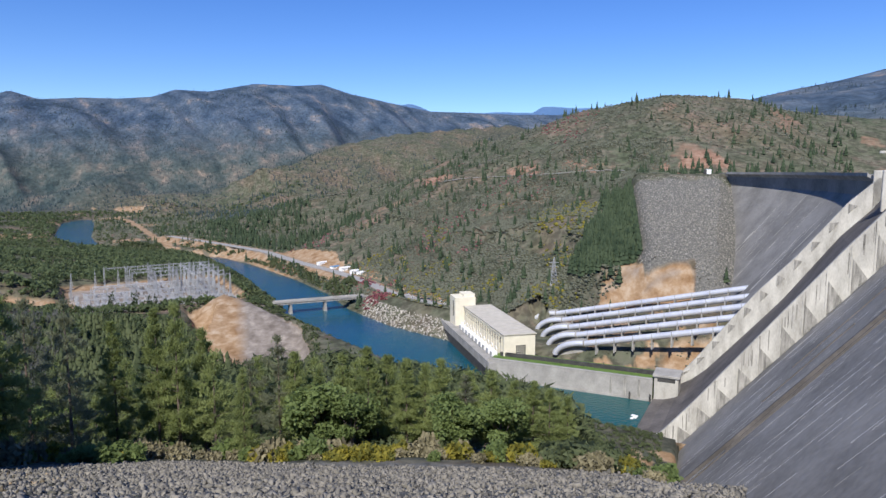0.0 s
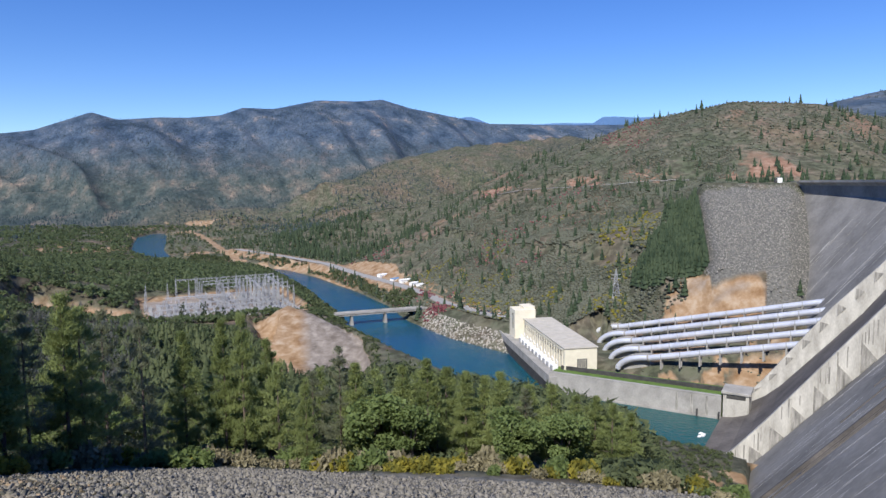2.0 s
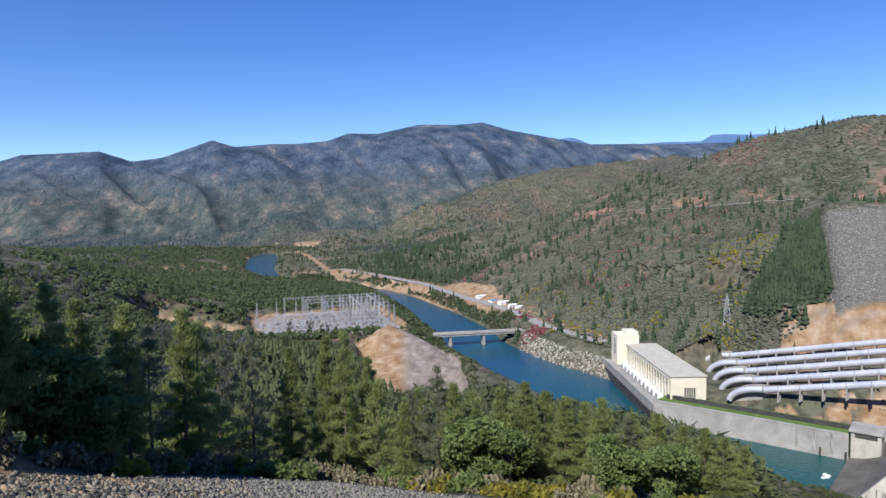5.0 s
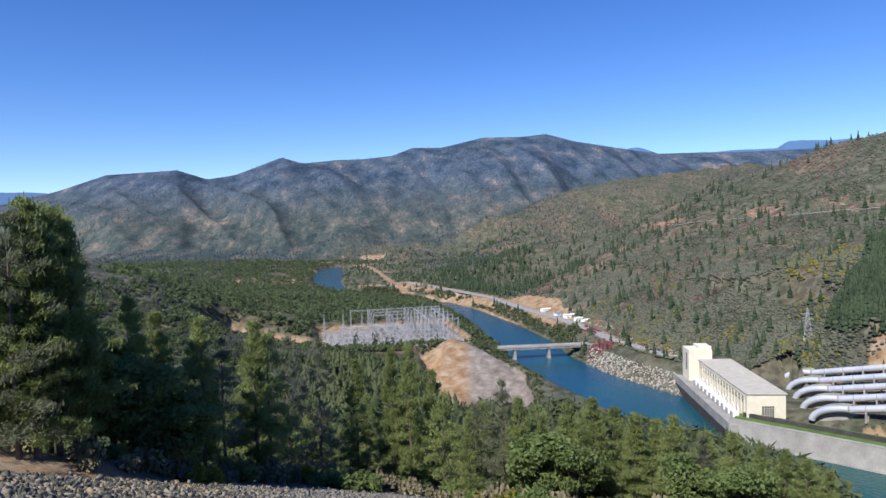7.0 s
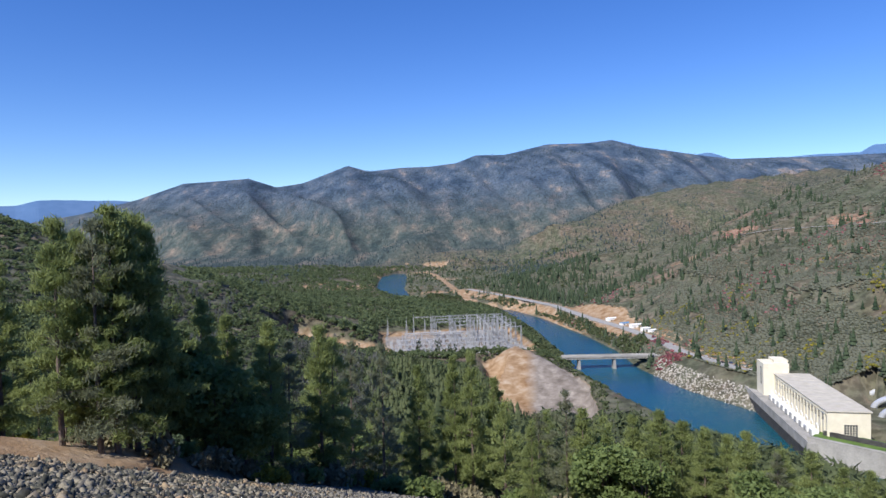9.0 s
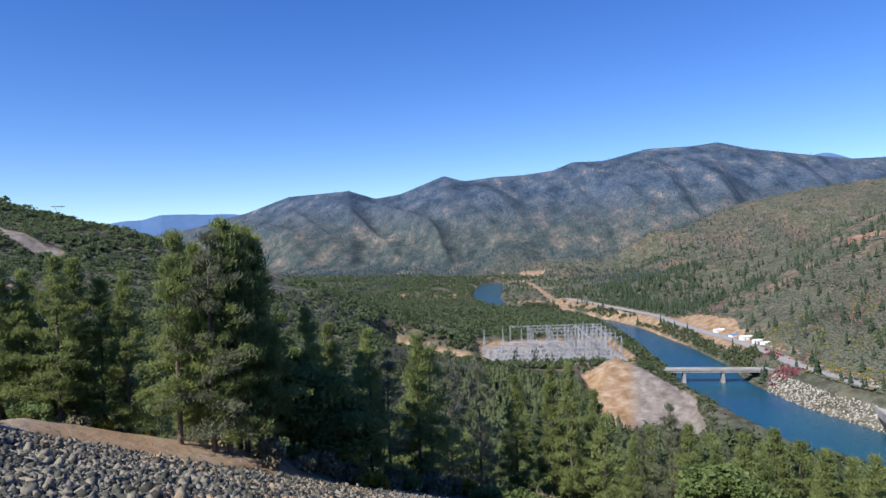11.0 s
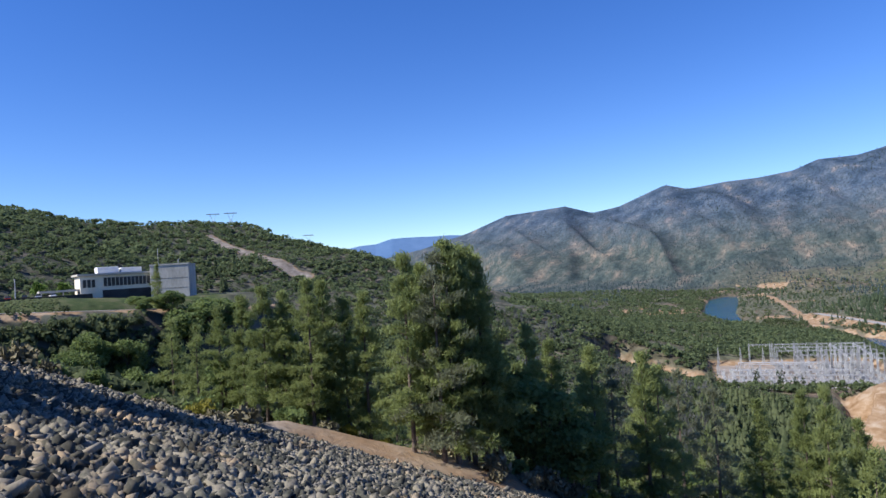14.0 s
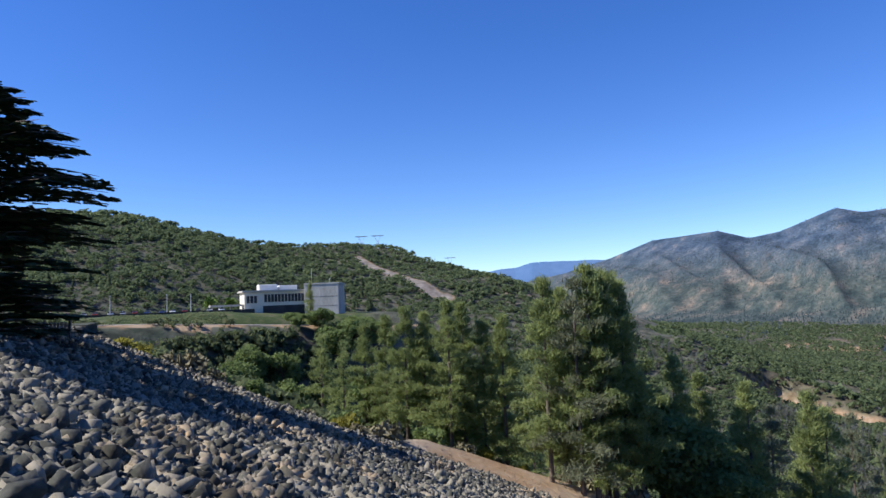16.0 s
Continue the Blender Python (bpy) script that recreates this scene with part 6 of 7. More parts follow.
canopy(113, 6200, 50, 102, 420, 800, 2.2, 5.6, OAK_CROWNS, PLAIN_OAK, "dense green oak cover on the eastern hill", hill_side, tall=.9, sparse=-.5)
canopy(138, 11500, 50, 102, 780, 1350, 2.8, 6.4, FAR_OAKS, PLAIN_OAK, "dense green oak cover on the upper eastern hill", hill_side, tall=.85, sparse=-.5)
canopy(139, 4200, 50, 102, 500, 1300, 1.2, 2.6, FAR_OAKS, GREEN_SCRUB, "grey-green brush between the hill's oaks", hill_side, tall=.8, sparse=-.5)
x, y, d, az = spots(140, 900, 70, 100, 600, 1050, 1.5)
keep = hill_side(x, y) & (fbm(x, y, 140, 3, 74) > .12) & (land(x, y) < 175)
h = np.random.default_rng(28).uniform(8, 15, int(keep.sum()))
scatter("hill_conifers", CONES, x[keep], y[keep], h, h, FAR_CONIFER, "dark conifers among the oaks of the eastern hill", "trees", 232)
x, y, d, az = spots(114, 3800, 62, 100, 104, 187, 1.0)
low = EYE + d * np.tan(np.radians(np.interp(az, LINE_AZ, LINE_EL))) - land(x, y)
r = np.minimum(np.random.default_rng(16).uniform(1.2, 3.4, len(x)), low / 1.3)
r = np.where((d > 158) & (fbm(x, y, 16, 3, 77) > -.05), np.maximum(r, np.random.default_rng(17).uniform(.5, 1.5, len(x))), r)
keep = r > .5
keep &= np.arange(len(x)) % 3 > 0
scatter("terrace_scrub", OAK_CROWNS, x[keep], y[keep], r[keep], r[keep], GREEN_SCRUB, "green bushes below the terrace road", "scrub", 214)
x, y = polar(np.random.default_rng(60).uniform(72, 98, 5200), np.random.default_rng(61).uniform(199, 246, 5200))
keep = (flat(x, y, FLATS[4]) > .3) & (fbm(x, y, 12, 3, 76) > -.1)
r = np.random.default_rng(62).uniform(.25, .6, int(keep.sum()))
scatter("ground_cover", TUFTS, x[keep], y[keep], r, r * .8, GREEN_SCRUB, "low green ground cover on the visitor terrace", "ground cover", 223)
# scrub and pines of the middle hills and the pine belt at their foot
x, y, d, az = spots(141, 17000, -14, 36, 1500, 2950, 1.6)
keep = west(x, y) & (fbm(x, y, 110, 3, 80) > -.3)
r = np.random.default_rng(33).uniform(1.8, 4.6, int(keep.sum()))
scatter("hill_scrub", TUFTS, x[keep], y[keep], r, r * .8, SCRUB, "grey-green chaparral on the middle hills", "scrub", 233)
x, y, d, az = spots(142, 3600, -14, 34, 1450, 2950, 1.4)
keep = west(x, y) & (fbm(x, y, 200, 3, 81) > -.05)
h = np.random.default_rng(34).uniform(8, 16, int(keep.sum()))
scatter("hill_pines", FAR_CONES, x[keep], y[keep], h, h, HILL_PINE, "dark pines on the middle hills", "trees", 234)
x, y, d, az = spots(143, 800, 7, 20, 1250, 1700, 1.4)
keep = west(x, y) & (land(x, y) < 75) & (fbm(x, y, 90, 3, 82) > -.08)
h = np.random.default_rng(35).uniform(11, 20, int(keep.sum()))
scatter("hill_pines", CONES, x[keep], y[keep], h * .9, h, HILL_PINE, "belt of dark pines at the foot of the hills", "trees", 235)
# far range
x, y, d, az = spots(109, 66000, -42, 75, 1650, 4500, 1.5)
keep = (fbm(x, y, 240, 4, 75) > -.22) & (land(x, y) > 20)
x, y, d = x[keep], y[keep], d[keep]
h = np.random.default_rng(7).uniform(5, 13, len(x)) * np.where(d > 2700, .8, 1)
clear_ = (abs(d - np.interp(np.degrees(np.arctan2(-x, y)), RANGE_AZ, RANGE_D)) > 120) | (np.arange(len(x)) % 5 == 0)
x, y, h = x[clear_], y[clear_], h[clear_]
third = np.arange(len(x)) % 3 > 0
scatter("far_pines", FAR_CONES, x[third], y[third], h[third] * .95, h[third] * 1.05, RANGE_PINE, "far haze-tinted dark conifers on the mountain slopes", "trees", 210)
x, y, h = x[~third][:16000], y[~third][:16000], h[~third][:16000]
scatter("far_scrub", TUFTS, x, y, h * .36, h * .27, RANGE_SCRUB, "far haze-tinted scrub on the mountain slopes", "scrub", 211)

# ================= roads =================
def ribbon(name, pts, half, material, lift, label, category):
    bm = bmesh.new()
    fine = []
    for p, q in zip(pts, pts[1:]):
        n = max(2, int(math.hypot(q[0] - p[0], q[1] - p[1]) / 8))
        fine += [(p[0] + (q[0] - p[0]) * k / n, p[1] + (q[1] - p[1]) * k / n, p[2] + (q[2] - p[2]) * k / n) for k in range(n)]
    fine.append(pts[-1])
    rows = []
    for i, p in enumerate(fine):
        a, b = fine[max(i - 2, 0)], fine[min(i + 2, len(fine) - 1)]
        t = Vector((b[0] - a[0], b[1] - a[1], 0)).normalized()
        s = Vector((-t.y, t.x, 0)) * half
        c = Vector((p[0], p[1], p[2] + lift))
        rows.append([bm.verts.new(v) for v in (c + s - Vector((0, 0, .8)), c + s, c - s, c - s - Vector((0, 0, .8)))])
    for a, b in zip(rows, rows[1:]):
        for k in range(3):
            bm.faces.new((a[k], a[k + 1], b[k + 1], b[k]))
    return tagged(part(name, bm, material), label, category, kind="structure")


ribbon("road", ROAD, 7, ASPHALT, .15, "pale grey asphalt road along the river bank", "road")
hill_way = []
for az in np.arange(-15.5, .6, .5):
    el, dd = float(np.interp(az, CUT_AZ, CUT_EL)), np.arange(690, 1500, 3.0)
    hx, hy = polar(az, dd)
    hz = land(hx, hy)
    k = int(np.argmax(hz > EYE + dd * math.tan(radians(el))))
    if k:
        hill_way.append((float(hx[k]), float(hy[k]), float(hz[k])))
ribbon("hill_road", hill_way, 2.2, ASPHALT, 1.0, "pale narrow road cut along the western hillside", "road")
ribbon("terrace_road", TERRACE_ROAD, 3.6, mat("gravel_road", (.36, .31, .25), (.50, .45, .38), 3), .12, "pale gravel road below the lawn terrace", "road")
kw = []
for p, q in zip(ROAD[:4], ROAD[1:5]):
    kw += [(p[0] - 9.5, p[1] - 4, p[2]), ((p[0] + q[0]) / 2 - 9.5, (p[1] + q[1]) / 2 - 4, (p[2] + q[2]) / 2)]
bm = bmesh.new()
sweep(bm, [[Vector((x, y, z - 3)), Vector((x, y, z + 1.1)), Vector((x + .6, y, z + 1.1)), Vector((x + .6, y, z - 3))] for x, y, z in kw[:-1]])
tagged(part("river_wall", bm, CONCRETE), "low curved concrete wall between road and river bank", "wall", kind="structure")


# ================= cars =================
def car_paint(name, c):
    return mat(name, tuple(v * .85 for v in c), c, 2, rough=.25, bump=0, spec=.5)


PAINTS = [car_paint("white_car_paint", (.75, .75, .74)), car_paint("silver_car_paint", (.45, .46, .48)), car_paint("black_car_paint", (.03, .03, .035)), car_paint("blue_car_paint", (.05, .09, .22)), car_paint("red_car_paint", (.32, .04, .03))]
TYRE = mat("tyre_rubber", (.015, .015, .015), (.03, .03, .03), 1)


def make_car(paint, label, group):
    e = empty("car", label=label, category="car", group=group)
    bm = bmesh.new()
    sweep(bm, [[Vector((x, y, z)) for x, z in ((-2.2, .35), (-2.25, .85), (-1.5, .98), (.9, 1.0), (2.1, .8), (2.2, .4))] for y in (-.88, .88)])
    body = part("body", bm, paint, e)
    bm = bmesh.new()
    bmesh.ops.create_cube(bm, size=1)
    for v in bm.verts:
        top = v.co.z > 0
        v.co = Vector((v.co.x * (2.0 if top else 3.0) - .35, v.co.y * (1.35 if top else 1.6), 1.5 if top else .96))
    cabin = part("cabin", bm, GLASS_DARK, e, "dark glazed cabin")
    part("roof", boxes((-1.3, .6, -.66, .66, 1.49, 1.55), bevel=.02), paint, e)
    for x in (-1.35, 1.4):
        for y in (-.8, .8):
            part("wheel", tube(bmesh.new(), [(x, y - .12, .33), (x, y + .12, .33)], .33, 10), TYRE, e)
    return e


NAMES = ["white", "silver", "black", "blue", "red"]
CARS = {}
crng = np.random.default_rng(12)


def put_car(x, y, z, turn, k, where, group):
    m = Matrix.Translation((x, y, z)) @ pose(0, 0, 0, 0, 0, turn)
    key = (k, group)
    if key not in CARS:
        CARS[key] = make_car(PAINTS[k], f"{NAMES[k]} car parked {where}", group)
        CARS[key].matrix_basis = m
    else:
        copy_thing(CARS[key], m)


for i in range(17):
    t = i / 16
    x, y = -42 + 62 * t + crng.uniform(-1, 1), 712 - 70 * t
    put_car(x - 4 + (i % 3) * 4.2, y + (i % 3) * 3.5, 14.2, 130 + crng.uniform(-6, 6), int(crng.choice([0, 0, 1, 1, 2, 2, 3])), "beside the river road", "cars by the river road")
for i in range(17):
    az = 83.2 + i * .92 + crng.uniform(-.12, .12)
    x, y = (float(v) for v in polar(az, 252 + (i % 3) * 7))
    put_car(x, y, 149.35, az + 90 + crng.uniform(-8, 8), int(crng.choice([0, 0, 1, 1, 2, 3, 4])), "in the visitor car park", "cars in the car park")
lot = [(*(float(v) for v in polar(a, 258)), 149.2) for a in (81, 86, 92, 100, 108)]
ribbon("car_park", lot, 14, ASPHALT, .12, "grey asphalt car park above the lawn", "car park")
bm = bmesh.new()
sweep(bm, [[Vector((*(float(v) for v in polar(a, d)), z)) for d, z in ((241, 147), (241, 149.9), (241.8, 149.9), (241.8, 147))] for a in np.linspace(80.6, 106, 14)])
tagged(part("low_wall", bm, DARK), "dark low wall along the car park edge", "wall", kind="structure")
lamp = empty("lamp_post", label="tall pale lamp post in the car park", category="lamp post", group="car park lamp posts")
part("post", tube(bmesh.new(), [(0, 0, 0), (0, 0, 6.6)], [.2, .13], 8), STEEL, lamp)
part("lamp_head", boxes((-.9, .3, -.2, .2, 6.6, 6.85), bevel=.05), STEEL, lamp)
part("lamp_base", boxes((-.3, .3, -.3, .3, -.2, .5), bevel=.05), CONCRETE, lamp)
spots_ = [Matrix.Translation((*(float(v) for v in polar(a, 250)), 149.3)) for a in (91.5, 87.4, 85.6, 95.5)]
lamp.matrix_basis = spots_[0]
for m in spots_[1:]:
    copy_thing(lamp, m)
marker = empty("marker_post", label="small white marker post on the lawn", category="post", group="marker posts")
part("post", tube(bmesh.new(), [(0, 0, -.2), (0, 0, 1.3)], .14, 8), WHITE, marker)
part("cap", tube(bmesh.new(), [(0, 0, 1.3), (0, 0, 1.45)], [.18, .05], 8), WHITE, marker)
ms = [Matrix.Translation((*(float(v) for v in polar(a, 205)), float(land(*polar(a, 205))))) for a in (84.3, 90.2)]
marker.matrix_basis = ms[0]
copy_thing(marker, ms[1])

# fence beneath the cedar
WOODEN = mat("weathered_fence_wood", (.07, .055, .045), (.17, .14, .115), .6, bump=.3, stretch=(1, 1, .2))
fence = empty("fence", label="dark weathered wooden fence below the cedar", category="fence", kind="structure")
fa, fb = Vector((*polar(94.2, 74), 147.6)), Vector((*polar(106, 60), 148.3))
fd = (fb - fa)
fu = fd.normalized()
for k in range(42):
    c = fa + fd * (k / 41)
    part("board", boxes((-.17, .17, -.025, .025, -.6, 1.75 + .04 * (k % 3)), m=Matrix.Translation(c) @ Matrix.Rotation(math.atan2(fu.y, fu.x), 4, "Z")), WOODEN, fence)
for k in range(7):
    c = fa + fd * (k / 6)
    part("post", boxes((-.09, .09, .03, .2, -.6, 2.0), m=Matrix.Translation(c) @ Matrix.Rotation(math.atan2(fu.y, fu.x), 4, "Z")), WOODEN, fence)

# ================= trailers and sheds by the river road =================
BLUE_TARP = mat("blue_tarpaulin", (.08, .18, .32), (.15, .28, .45), 2, rough=.6, bump=.2)
for i, (x, y, ln, turn, h) in enumerate(((-172, 938, 22, 48, 6), (-150, 905, 16, 44, 4.5), (-132, 885, 20, 50, 6), (-116, 862, 16, 46, 5.5), (-108, 848, 9, 40, 5))):
    e = empty("site_shed", pose(x, y, 14.6, 0, 0, -turn + 90), label="long white site shed with shallow roof beside the river road" if i != 1 else "site shed under a blue tarpaulin beside the road", category="shed", group="site sheds")
    part("wall", boxes((-ln / 2, ln / 2, -4, 4, -1, h - 1.2), bevel=.05), WHITE, e)
    bm = bmesh.new()
    sweep(bm, [[Vector((x_, -4.4, h - 1.2)), Vector((x_, 0, h)), Vector((x_, 4.4, h - 1.2))] for x_ in (-ln / 2 - .3, ln / 2 + .3)])
    part("roof", bm, BLUE_TARP if i == 1 else WHITE, e)
    part("door", boxes((-1, 1, -4.08, -3.98, -.2, 2.2)), STEEL, e)
    for k in (-.3, .3):
        part("window", boxes((k * ln - .8, k * ln + .8, -4.06, -3.98, 1.2, 2.4)), GLASS_DARK, e)


# ================= lattice towers =================
def lattice(bm, base, top, z0, z1, bays, r, cx=0, cy=0):
    """Four legs with crossed braces between two square sections."""
    ring = lambda z: [Vector((cx + s * w, cy + t * w, z)) for s, t in ((-1, -1), (1, -1), (1, 1), (-1, 1)) for w in (base + (top - base) * (z - z0) / (z1 - z0),)]
    for k in range(bays):
        a, b = ring(z0 + (z1 - z0) * k / bays), ring(z0 + (z1 - z0) * (k + 1) / bays)
        for i in range(4):
            j = (i + 1) % 4
            for p, q in ((a[i], b[i]), (a[i], b[j]), (a[j], b[i]), (b[i], b[j])):
                tube(bm, [p, q], r, 3)
    return bm


def pylon(label, m, h, group):
    e = empty("pylon", m, label=label, category="pylon", group=group)
    part("tower", lattice(bmesh.new(), h * .13, h * .035, 0, h * .8, 5, h * .006), STEEL, e)
    part("peak", lattice(bmesh.new(), h * .035, h * .01, h * .8, h, 2, h * .005), STEEL, e)
    for z in (.66, .8):
        part("cross_arm", boxes((-h * .17, h * .17, -h * .012, h * .012, h * z, h * (z + .015))), STEEL, e)
    for s in (-.12, .12):
        part("foot", boxes((h * s - .8, h * s + .8, -h * .13, h * .13, -1.5, .4)), CONCRETE, e)
    return e


pylon("grey steel lattice pylon on the slope behind the powerhouse", Matrix.Translation((110, 640, float(land(110, 640)))), 27, "river pylons")


def wide_tower(m):
    """A waisted transmission tower with a broad beam."""
    e = empty("transmission_tower", m, label="distant waisted steel transmission tower on the ridge", category="pylon", group="ridge towers")
    bm = bmesh.new()
    for s in (-1, 1):
        for p in ([(s * 4, 0, 0), (s * 1.6, 0, 14), (s * 6, 0, 24)], [(s * 6, 0, 24), (s * 5.5, 0, 27)], [(-s * 1.6, 0, 14), (s * 4.0, 0, 6)]):
            tube(bm, p, .32, 4)
    part("leg_frame", bm, STEEL, e)
    part("beam", boxes((-12, 12, -.5, .5, 23.6, 25)), STEEL, e)
    return e


for az, d in ((71.5, 1040), (70.1, 1045), (63.8, 1175)):
    x, y = (float(v) for v in polar(az, d))
    wide_tower(Matrix.Translation((x, y, float(land(x, y)) - 1)) @ pose(0, 0, 0, 0, 0, az) @ Matrix.Scale(.8, 4))

# ================= switchyard =================
YM = Matrix.Translation((-314, 694, 15)) @ pose(0, 0, 0, 0, 0, 31)
pad = part("yard_pad", boxes((-78, 78, -82, 82, -1.2, .12), m=YM), mat("yard_gravel", (.17, .14, .115), (.34, .29, .24), 18))
tagged(pad, "pale gravel pad of the switchyard", "ground", kind="structure")


def portal(span, h, label):
    e = empty("yard_gantry", label=label, category="gantry", group="switchyard gantries")
    for x in (-span / 2, span / 2):
        part("column", lattice(bmesh.new(), .9, .5, 0, h, 3, .16, cx=x), STEEL, e)
        part("spike", tube(bmesh.new(), [(x, 0, h), (x, 0, h + 4)], [.16, .04], 4), STEEL, e)
    bm = bmesh.new()
    for dy, dz in ((-.6, 0), (.6, 0), (0, 1.0)):
        tube(bm, [(-span / 2, dy, h - 1 + dz), (span / 2, dy, h - 1 + dz)], .16, 4)
    for k in range(8):
        a = -span / 2 + span * k / 8
        tube(bm, [(a, -.6, h - 1), (a + span / 16, 0, h), (a + span / 8, .6, h - 1)], .1, 3)
    part("beam", bm, STEEL, e)
    for k in (-.3, 0, .3):
        part("insulator", tube(bmesh.new(), [(k * span, 0, h - 1), (k * span, 0, h - 3)], .2, 5), WHITE, e)
    return e


big_p = portal(22, 25, "tall pale steel lattice gantry in the switchyard")
places = [(x, y) for x in (-6, 17, 40, 63) for y in (22, 48, 74)] + [(-30, 74), (40, -6), (63, -6), (63, -36), (14, -10)]
big_p.matrix_basis = YM @ pose(places[0][0], places[0][1], .12)
for x, y in places[1:]:
    copy_thing(big_p, YM @ pose(x, y, .12))
for x in (41, 63):
    for y in (-20, 8, 35, 61):
        copy_thing(big_p, YM @ pose(x, y, .12, 0, 0, 90))
low_p = portal(16, 10, "low pale steel gantry in the switchyard")
low = [(x, y) for x in (-68, -48, -28, -8, 12, 32, 52) for y in (-76, -62, -48, -30, -12, 4, 24, 42, 60)]
low_p.matrix_basis = YM @ pose(low[0][0], low[0][1], .12)
lr = np.random.default_rng(29)
for x, y in low[1:]:
    if lr.random() < .42 or (x < -20 and y > 30):
        continue
    copy_thing(low_p, YM @ pose(x + lr.uniform(-3, 3), y + lr.uniform(-4, 4), .12, 0, 0, 90 * lr.integers(0, 2)) @ Matrix.Diagonal((1, 1, lr.uniform(.6, 1.05), 1)))
PORCELAIN = mat("grey_porcelain", (.34, .34, .33), (.5, .5, .49), 2, rough=.4, bump=0)
unit_ = empty("circuit_breaker", label="pale grey circuit breaker with white insulators in the switchyard", category="breaker", group="switchyard breakers")
part("cabinet", boxes((-1.6, 1.6, -1, 1, 0, 2.6), bevel=.1), STEEL, unit_)
for k in (-1.2, 0, 1.2):
    part("bushing", tube(bmesh.new(), [(k, 0, 2.6), (k * 1.2, 0, 5.2)], [.34, .2], 6), PORCELAIN, unit_)
part("busbar", boxes((-3.4, 3.4, -.1, .1, 5.1, 5.35)), STEEL, unit_)
yr = np.random.default_rng(19)
first_ = True
for x in range(-72, 74, 9):
    for y in range(-78, 80, 9):
        if yr.random() < .22 or (x < -10 and y > 34):
            continue
        m = YM @ pose(x + yr.uniform(-1.5, 1.5), y + yr.uniform(-1.5, 1.5), .12, 0, 0, 90 * yr.integers(0, 2))
        if first_:
            unit_.matrix_basis, first_ = m, False
        else:
            copy_thing(unit_, m)
run_ = empty("bus_run", label="long pale bus conductors on thin steel posts in the switchyard", category="busbar", group="switchyard bus runs")
for k in (-2.4, 0, 2.4):
    part("conductor", tube(bmesh.new(), [(-60, k, 9.4), (60, k, 9.4)], .17, 5), STEEL, run_)
for k in range(-60, 61, 20):
    part("post", boxes((k - .16, k + .16, -3, -2.7, 0, 9.2), (k - .16, k + .16, 2.7, 3, 0, 9.2), (k - .2, k + .2, -3.2, 3.2, 8.9, 9.25)), STEEL, run_)
runs = [(-8, -70, 1), (-8, -57, .8), (-6, -44, 1.1), (-8, -31, .8), (-6, -18, 1.15), (0, -4, .85), (4, 9, 1.5), (6, 20, 1.1)]
run_.matrix_basis = YM @ pose(runs[0][0], runs[0][1], .12)
for x, y, k in runs[1:]:
    copy_thing(run_, YM @ pose(x, y, .12) @ Matrix.Diagonal((1, 1, k, 1)))
mast_ = empty("lightning_mast", label="slender pale lattice mast at the switchyard edge", category="mast", group="switchyard masts")
part("lattice", lattice(bmesh.new(), 1.4, .25, 0, 20, 6, .14), STEEL, mast_)
part("spike", tube(bmesh.new(), [(0, 0, 20), (0, 0, 24)], [.12, .03], 4), STEEL, mast_)
at_ = [(-74, 82), (-50, 83), (-26, 84), (-76, 20), (20, 84)]
mast_.matrix_basis = YM @ pose(*at_[0], 0)
for x, y in at_[1:]:
    copy_thing(mast_, YM @ pose(x, y, 0))
van = pose(*polar(36.3, 720), 16.2, 0, 0, 60)
lotpad = [(*(float(v) for v in polar(a, d)), 16.0) for a, d in ((37.5, 735), (35, 722), (32.5, 712))]
ribbon("yard_lot", lotpad, 12, ASPHALT, .3, "grey paved lot beside the switchyard", "lot")
truck_ = empty("box_truck", van, label="white box truck parked on the lot", category="truck")
part("body", boxes((-4, 3, -1.2, 1.2, .9, 3.6), bevel=.08), WHITE, truck_)
part("cab", boxes((3.05, 5, -1.15, 1.15, .7, 2.9), bevel=.2), WHITE, truck_)
for x in (-2.6, 3.6):
    for y in (-1.05, 1.05):
        part("wheel", tube(bmesh.new(), [(x, y - .15, .5), (x, y + .15, .5)], .5, 10), TYRE, truck_)

# ================= small things at the far end of the dam =================
hut = empty("gate_hut", pose(300, 742, float(land(300, 742)) - .2), label="small white hut at the far end of the dam crest", category="hut")
part("wall", boxes((-2.5, 2.5, -2, 2, 0, 5.4), bevel=.05), WHITE, hut)
part("door", boxes((-5.5, -2.7, -2, 0, 0, 5)), DARK, hut, "dark gate beside the hut")
foam = part("foam", boxes((0, 5, 0, 2.5, -.4, .35), (3, 6, 2, 4, -.4, .3), (-2, 1, 1.5, 3.5, -.4, .25), m=pose(118, 383, 0, 0, 0, 60), bevel=.22), WHITE)
tagged(foam, "patch of white foam at the spillway toe", "foam", kind="stuff")

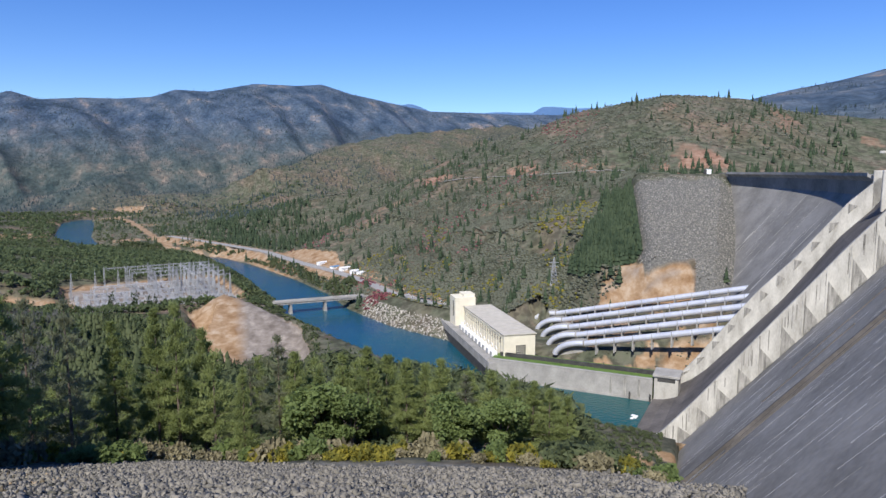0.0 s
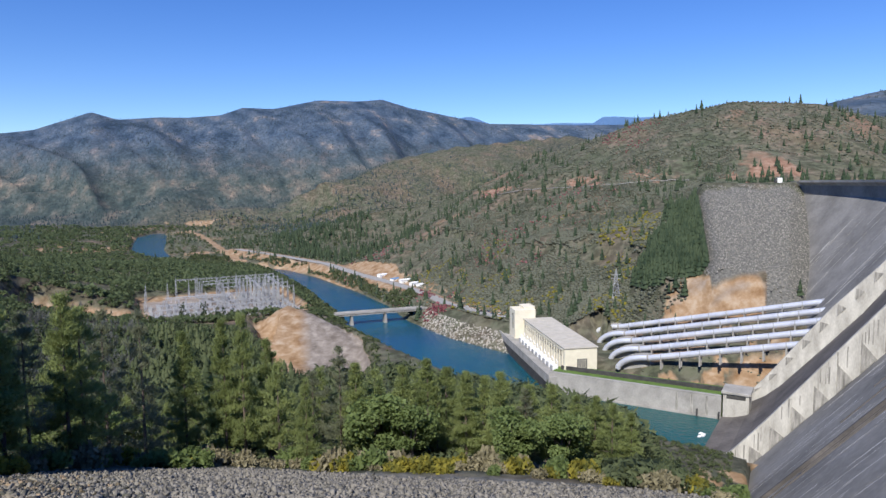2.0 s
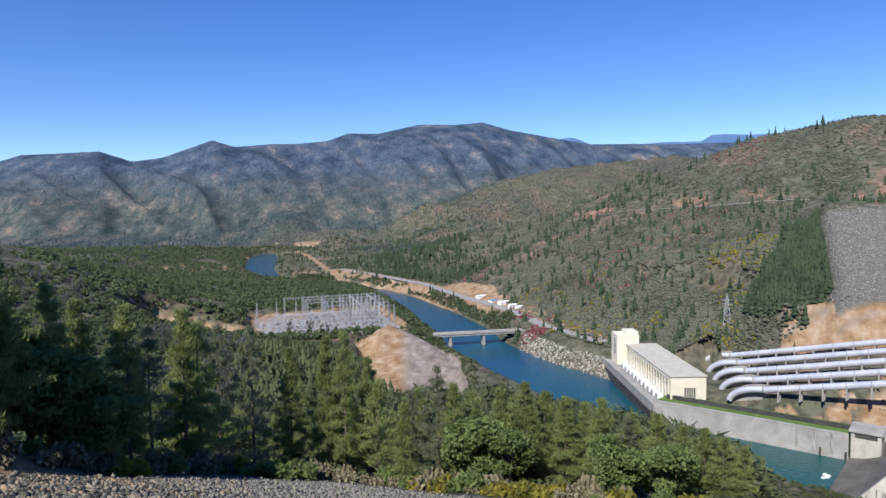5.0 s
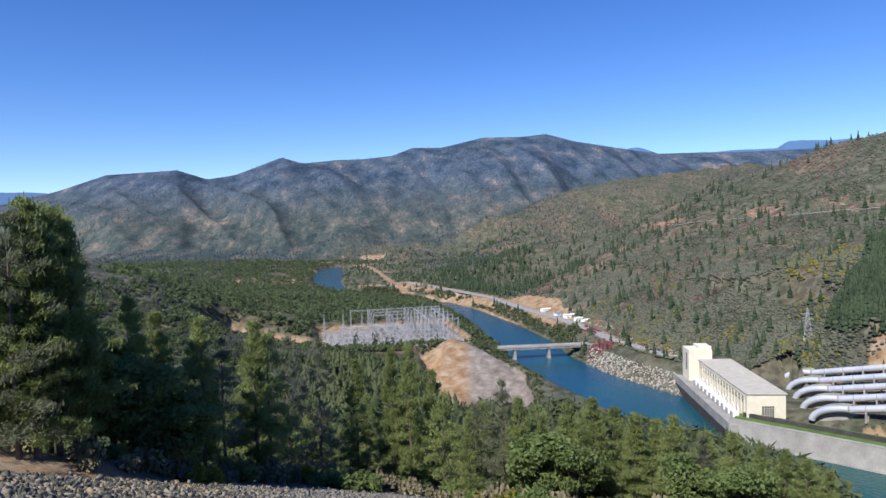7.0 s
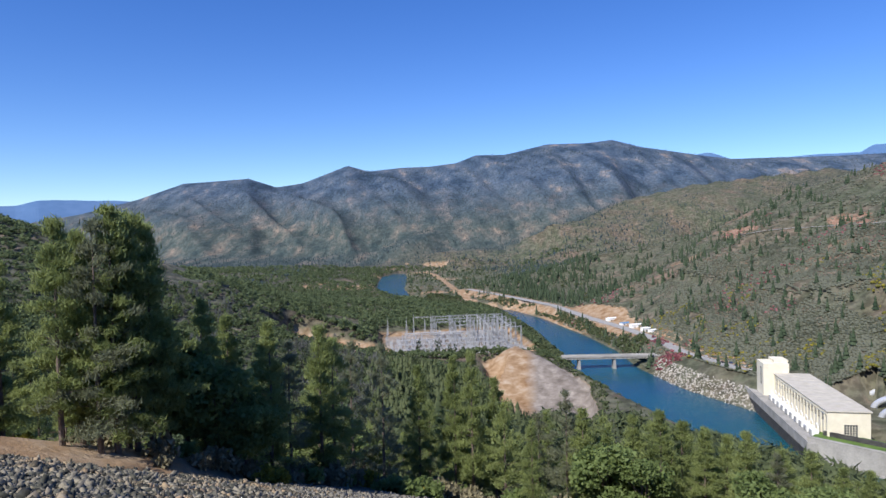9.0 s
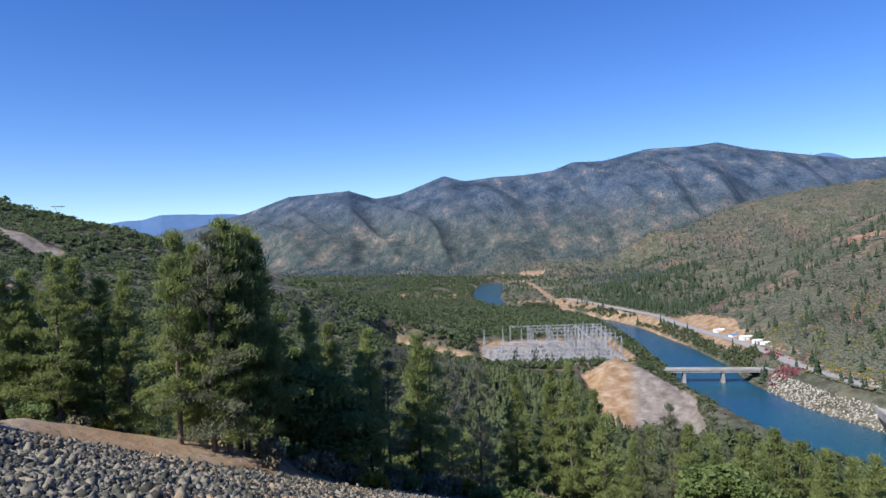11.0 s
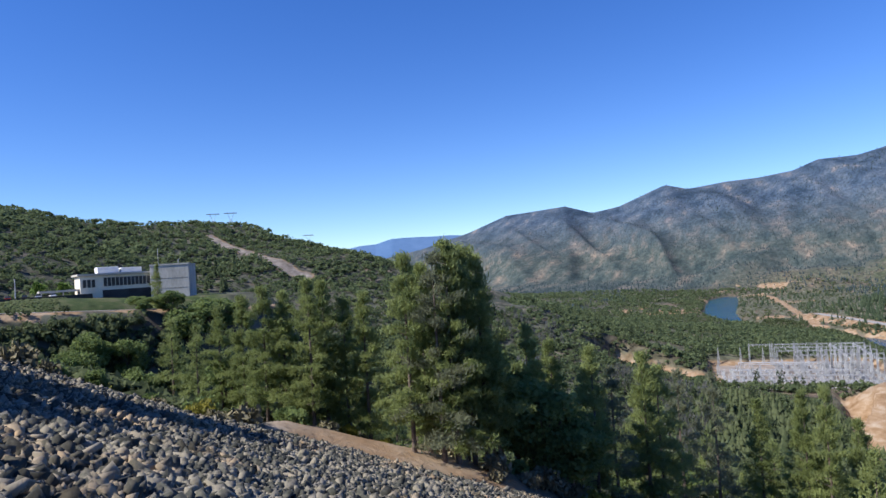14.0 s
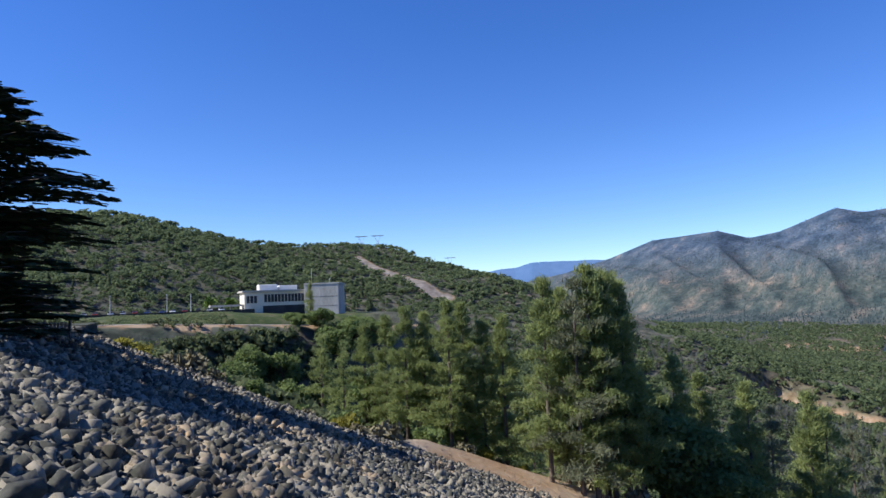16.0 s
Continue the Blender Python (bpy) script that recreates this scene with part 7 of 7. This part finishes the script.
# ================= rocks of the slope =================
def rock_proto(seed, points):
    """An angular block: the hull of a few random points."""
    rng = np.random.default_rng(seed)
    bm = bmesh.new()
    size = [rng.uniform(.45, .78), rng.uniform(.3, .48), rng.uniform(.13, .30)]
    p = np.array([(a, b, c) for a in (-1, 1) for b in (-1, 1) for c in (-1, 1)][:points]) * rng.uniform(.55, 1.12, (points, 3)) * size
    p = p + p[:, [1, 2, 0]] * rng.uniform(-.3, .3, (1, 3))
    for q in p:
        bm.verts.new(q)
    r = bmesh.ops.convex_hull(bm, input=bm.verts)
    bmesh.ops.delete(bm, geom=[g for g in r["geom_interior"] if isinstance(g, bmesh.types.BMVert)], context="VERTS")
    bmesh.ops.recalc_face_normals(bm, faces=bm.faces)
    bm.verts.index_update()
    v, f = np.array([q.co[:] for q in bm.verts]), np.array([[q.index for q in face.verts] for face in bm.faces])
    bm.free()
    return v, f


ROCK_NEAR, ROCK_FAR = [rock_proto(300 + k, 8) for k in range(14)], [rock_proto(330 + k, 7) for k in range(9)]
rr = np.random.default_rng(40)


def tilt(rng, n):
    q = rng.normal(size=(n, 4)) * [1, .85, .85, 1]
    q /= np.linalg.norm(q, axis=1, keepdims=True)
    w, a, b, c = q.T
    return np.stack([np.stack([1 - 2 * (b * b + c * c), 2 * (a * b - w * c), 2 * (a * c + w * b)], -1), np.stack([2 * (a * b + w * c), 1 - 2 * (a * a + c * c), 2 * (b * c - w * a)], -1),
                     np.stack([2 * (a * c - w * b), 2 * (b * c + w * a), 1 - 2 * (a * a + b * b)], -1)], 1)


def rock_spots(n, az0, az1, d0, d1, lo, hi):
    az, d = rr.uniform(az0, az1, n), np.sqrt(rr.uniform(d0 * d0, d1 * d1, n))
    x, y = polar(az, d)
    keep = d < np.interp(az, TOE_AZ, TOE_D) + rr.normal(.3, .5, n) + np.where(az > 40, abs(rr.normal(0, .9, n)), 0)
    x, y = x[keep], y[keep]
    s = lo + (hi - lo) * rr.beta(1.2, 3.6, len(x))
    return x, y, rock_plane(x, y) + s * rr.uniform(-.2, .3, len(x)), s


def rock_field(name, protos, x, y, z, s, label, material=None):
    which, T = rr.integers(0, len(protos), len(x)), tilt(rr, len(x))
    vs, fs, off = [], [], 0
    for k, (v, f) in enumerate(protos):
        m = which == k
        p = np.einsum("nij,vj->nvi", T[m], v) * s[m][:, None, None] + np.stack([x[m], y[m], z[m]], -1)[:, None]
        vs.append(p.reshape(-1, 3))
        fs.append((f[None] + (np.arange(int(m.sum())) * len(v))[:, None, None]).reshape(-1, 3) + off)
        off += int(m.sum()) * len(v)
    return tagged(new(name, mesh_of(name, np.concatenate(vs), np.concatenate(fs), material or ROCK)), label, "rocks", kind="stuff")


sets = [rock_spots(n, *a) for n, *a in ((13500, 70, 103, 9, 40, .22, 1.0), (16500, 38, 78, 22, 80, .27, .9), (8500, 74, 100, 36, 100, .3, 1.0), (25000, -26, 40, 40, 118, .22, .8), (9500, 55, 103, 9, 48, .16, .5))]
x, y, z, s = (np.concatenate(c) for c in zip(*sets))
d = np.hypot(x, y)
order = np.argsort(d)
first = order[:300]
near = np.zeros(len(x), bool)
near[order[300:5200]] = True
far = np.ones(len(x), bool)
far[order[:5200]] = False
rock_field("riprap", ROCK_NEAR, x[near], y[near], z[near], s[near], "broken grey-green rocks covering the embankment slope")
front_lit = far & (np.degrees(np.arctan2(-x, y)) < 36 + rr.normal(0, 4, len(x)))
far &= ~front_lit
rock_field("riprap", ROCK_FAR, x[far], y[far], z[far], s[far], "broken grey-green rocks lower on the embankment slope")
rock_field("riprap", ROCK_FAR, x[front_lit], y[front_lit], z[front_lit], s[front_lit], "pale front-lit rocks at the foot of the embankment", FRONT_LIT_ROCK)
slope = empty("rock_slope", label="bank of broken grey-green rocks in front of the viewing place", category="rocks", kind="structure")
rock_meshes = [mesh_of("rock", v, f, ROCK) for v, f in ROCK_NEAR]
T = tilt(rr, 300)
for k, i in enumerate(first):
    ob = new("rock", rock_meshes[k % 14])
    m = Matrix(T[k].tolist()).to_4x4()
    ob.matrix_world = Matrix.Translation((x[i], y[i], z[i])) @ m @ Matrix.Scale(float(s[i]), 4)
    ob.parent = slope
# rock fill at the far end of the dam
n = 10500
fx, fy = rr.uniform(150, 330, n), rr.uniform(520, 728, n)
fel = np.degrees(np.arctan2(land(fx, fy) - EYE, np.hypot(fx, fy))) + 1.2 * fbm(fx, fy, 70, 3, 88)
keep = (fx > 205 - (733 - fy) * .2) & (fy > 564 - 40 * step(192, 215, fx)) & ((fel > -7.7) | (fx > .39 * fy))
fx, fy = fx[keep], fy[keep]
fs_ = rr.uniform(.5, 1.35, len(fx))
rock_field("far_rock_fill", ROCK_FAR, fx, fy, land(fx, fy) + .1, fs_, "grey rock fill against the far end of the dam", FILL_ROCK)
# pale boulders on the river bank under the road
n = 5200
fx, fy = rr.uniform(-85, 28, n), rr.uniform(545, 716, n)
dr, (hw,) = near_line(fx, fy, RIVER)
zz = land(fx, fy)
keep = (dr > hw - 3) & (zz < 12.5) & (zz > -1.5) & (dr < hw + 30)
PALE = rock_field("bank_boulders", ROCK_FAR, fx[keep], fy[keep], zz[keep], rr.uniform(.7, 2.4, int(keep.sum())), "pale boulders along the river bank")
PALE.data.materials.clear()
PALE.data.materials.append(mat("pale_boulder", (.22, .205, .18), (.44, .41, .36), 3, rough=.95, bump=.3, island=.3))
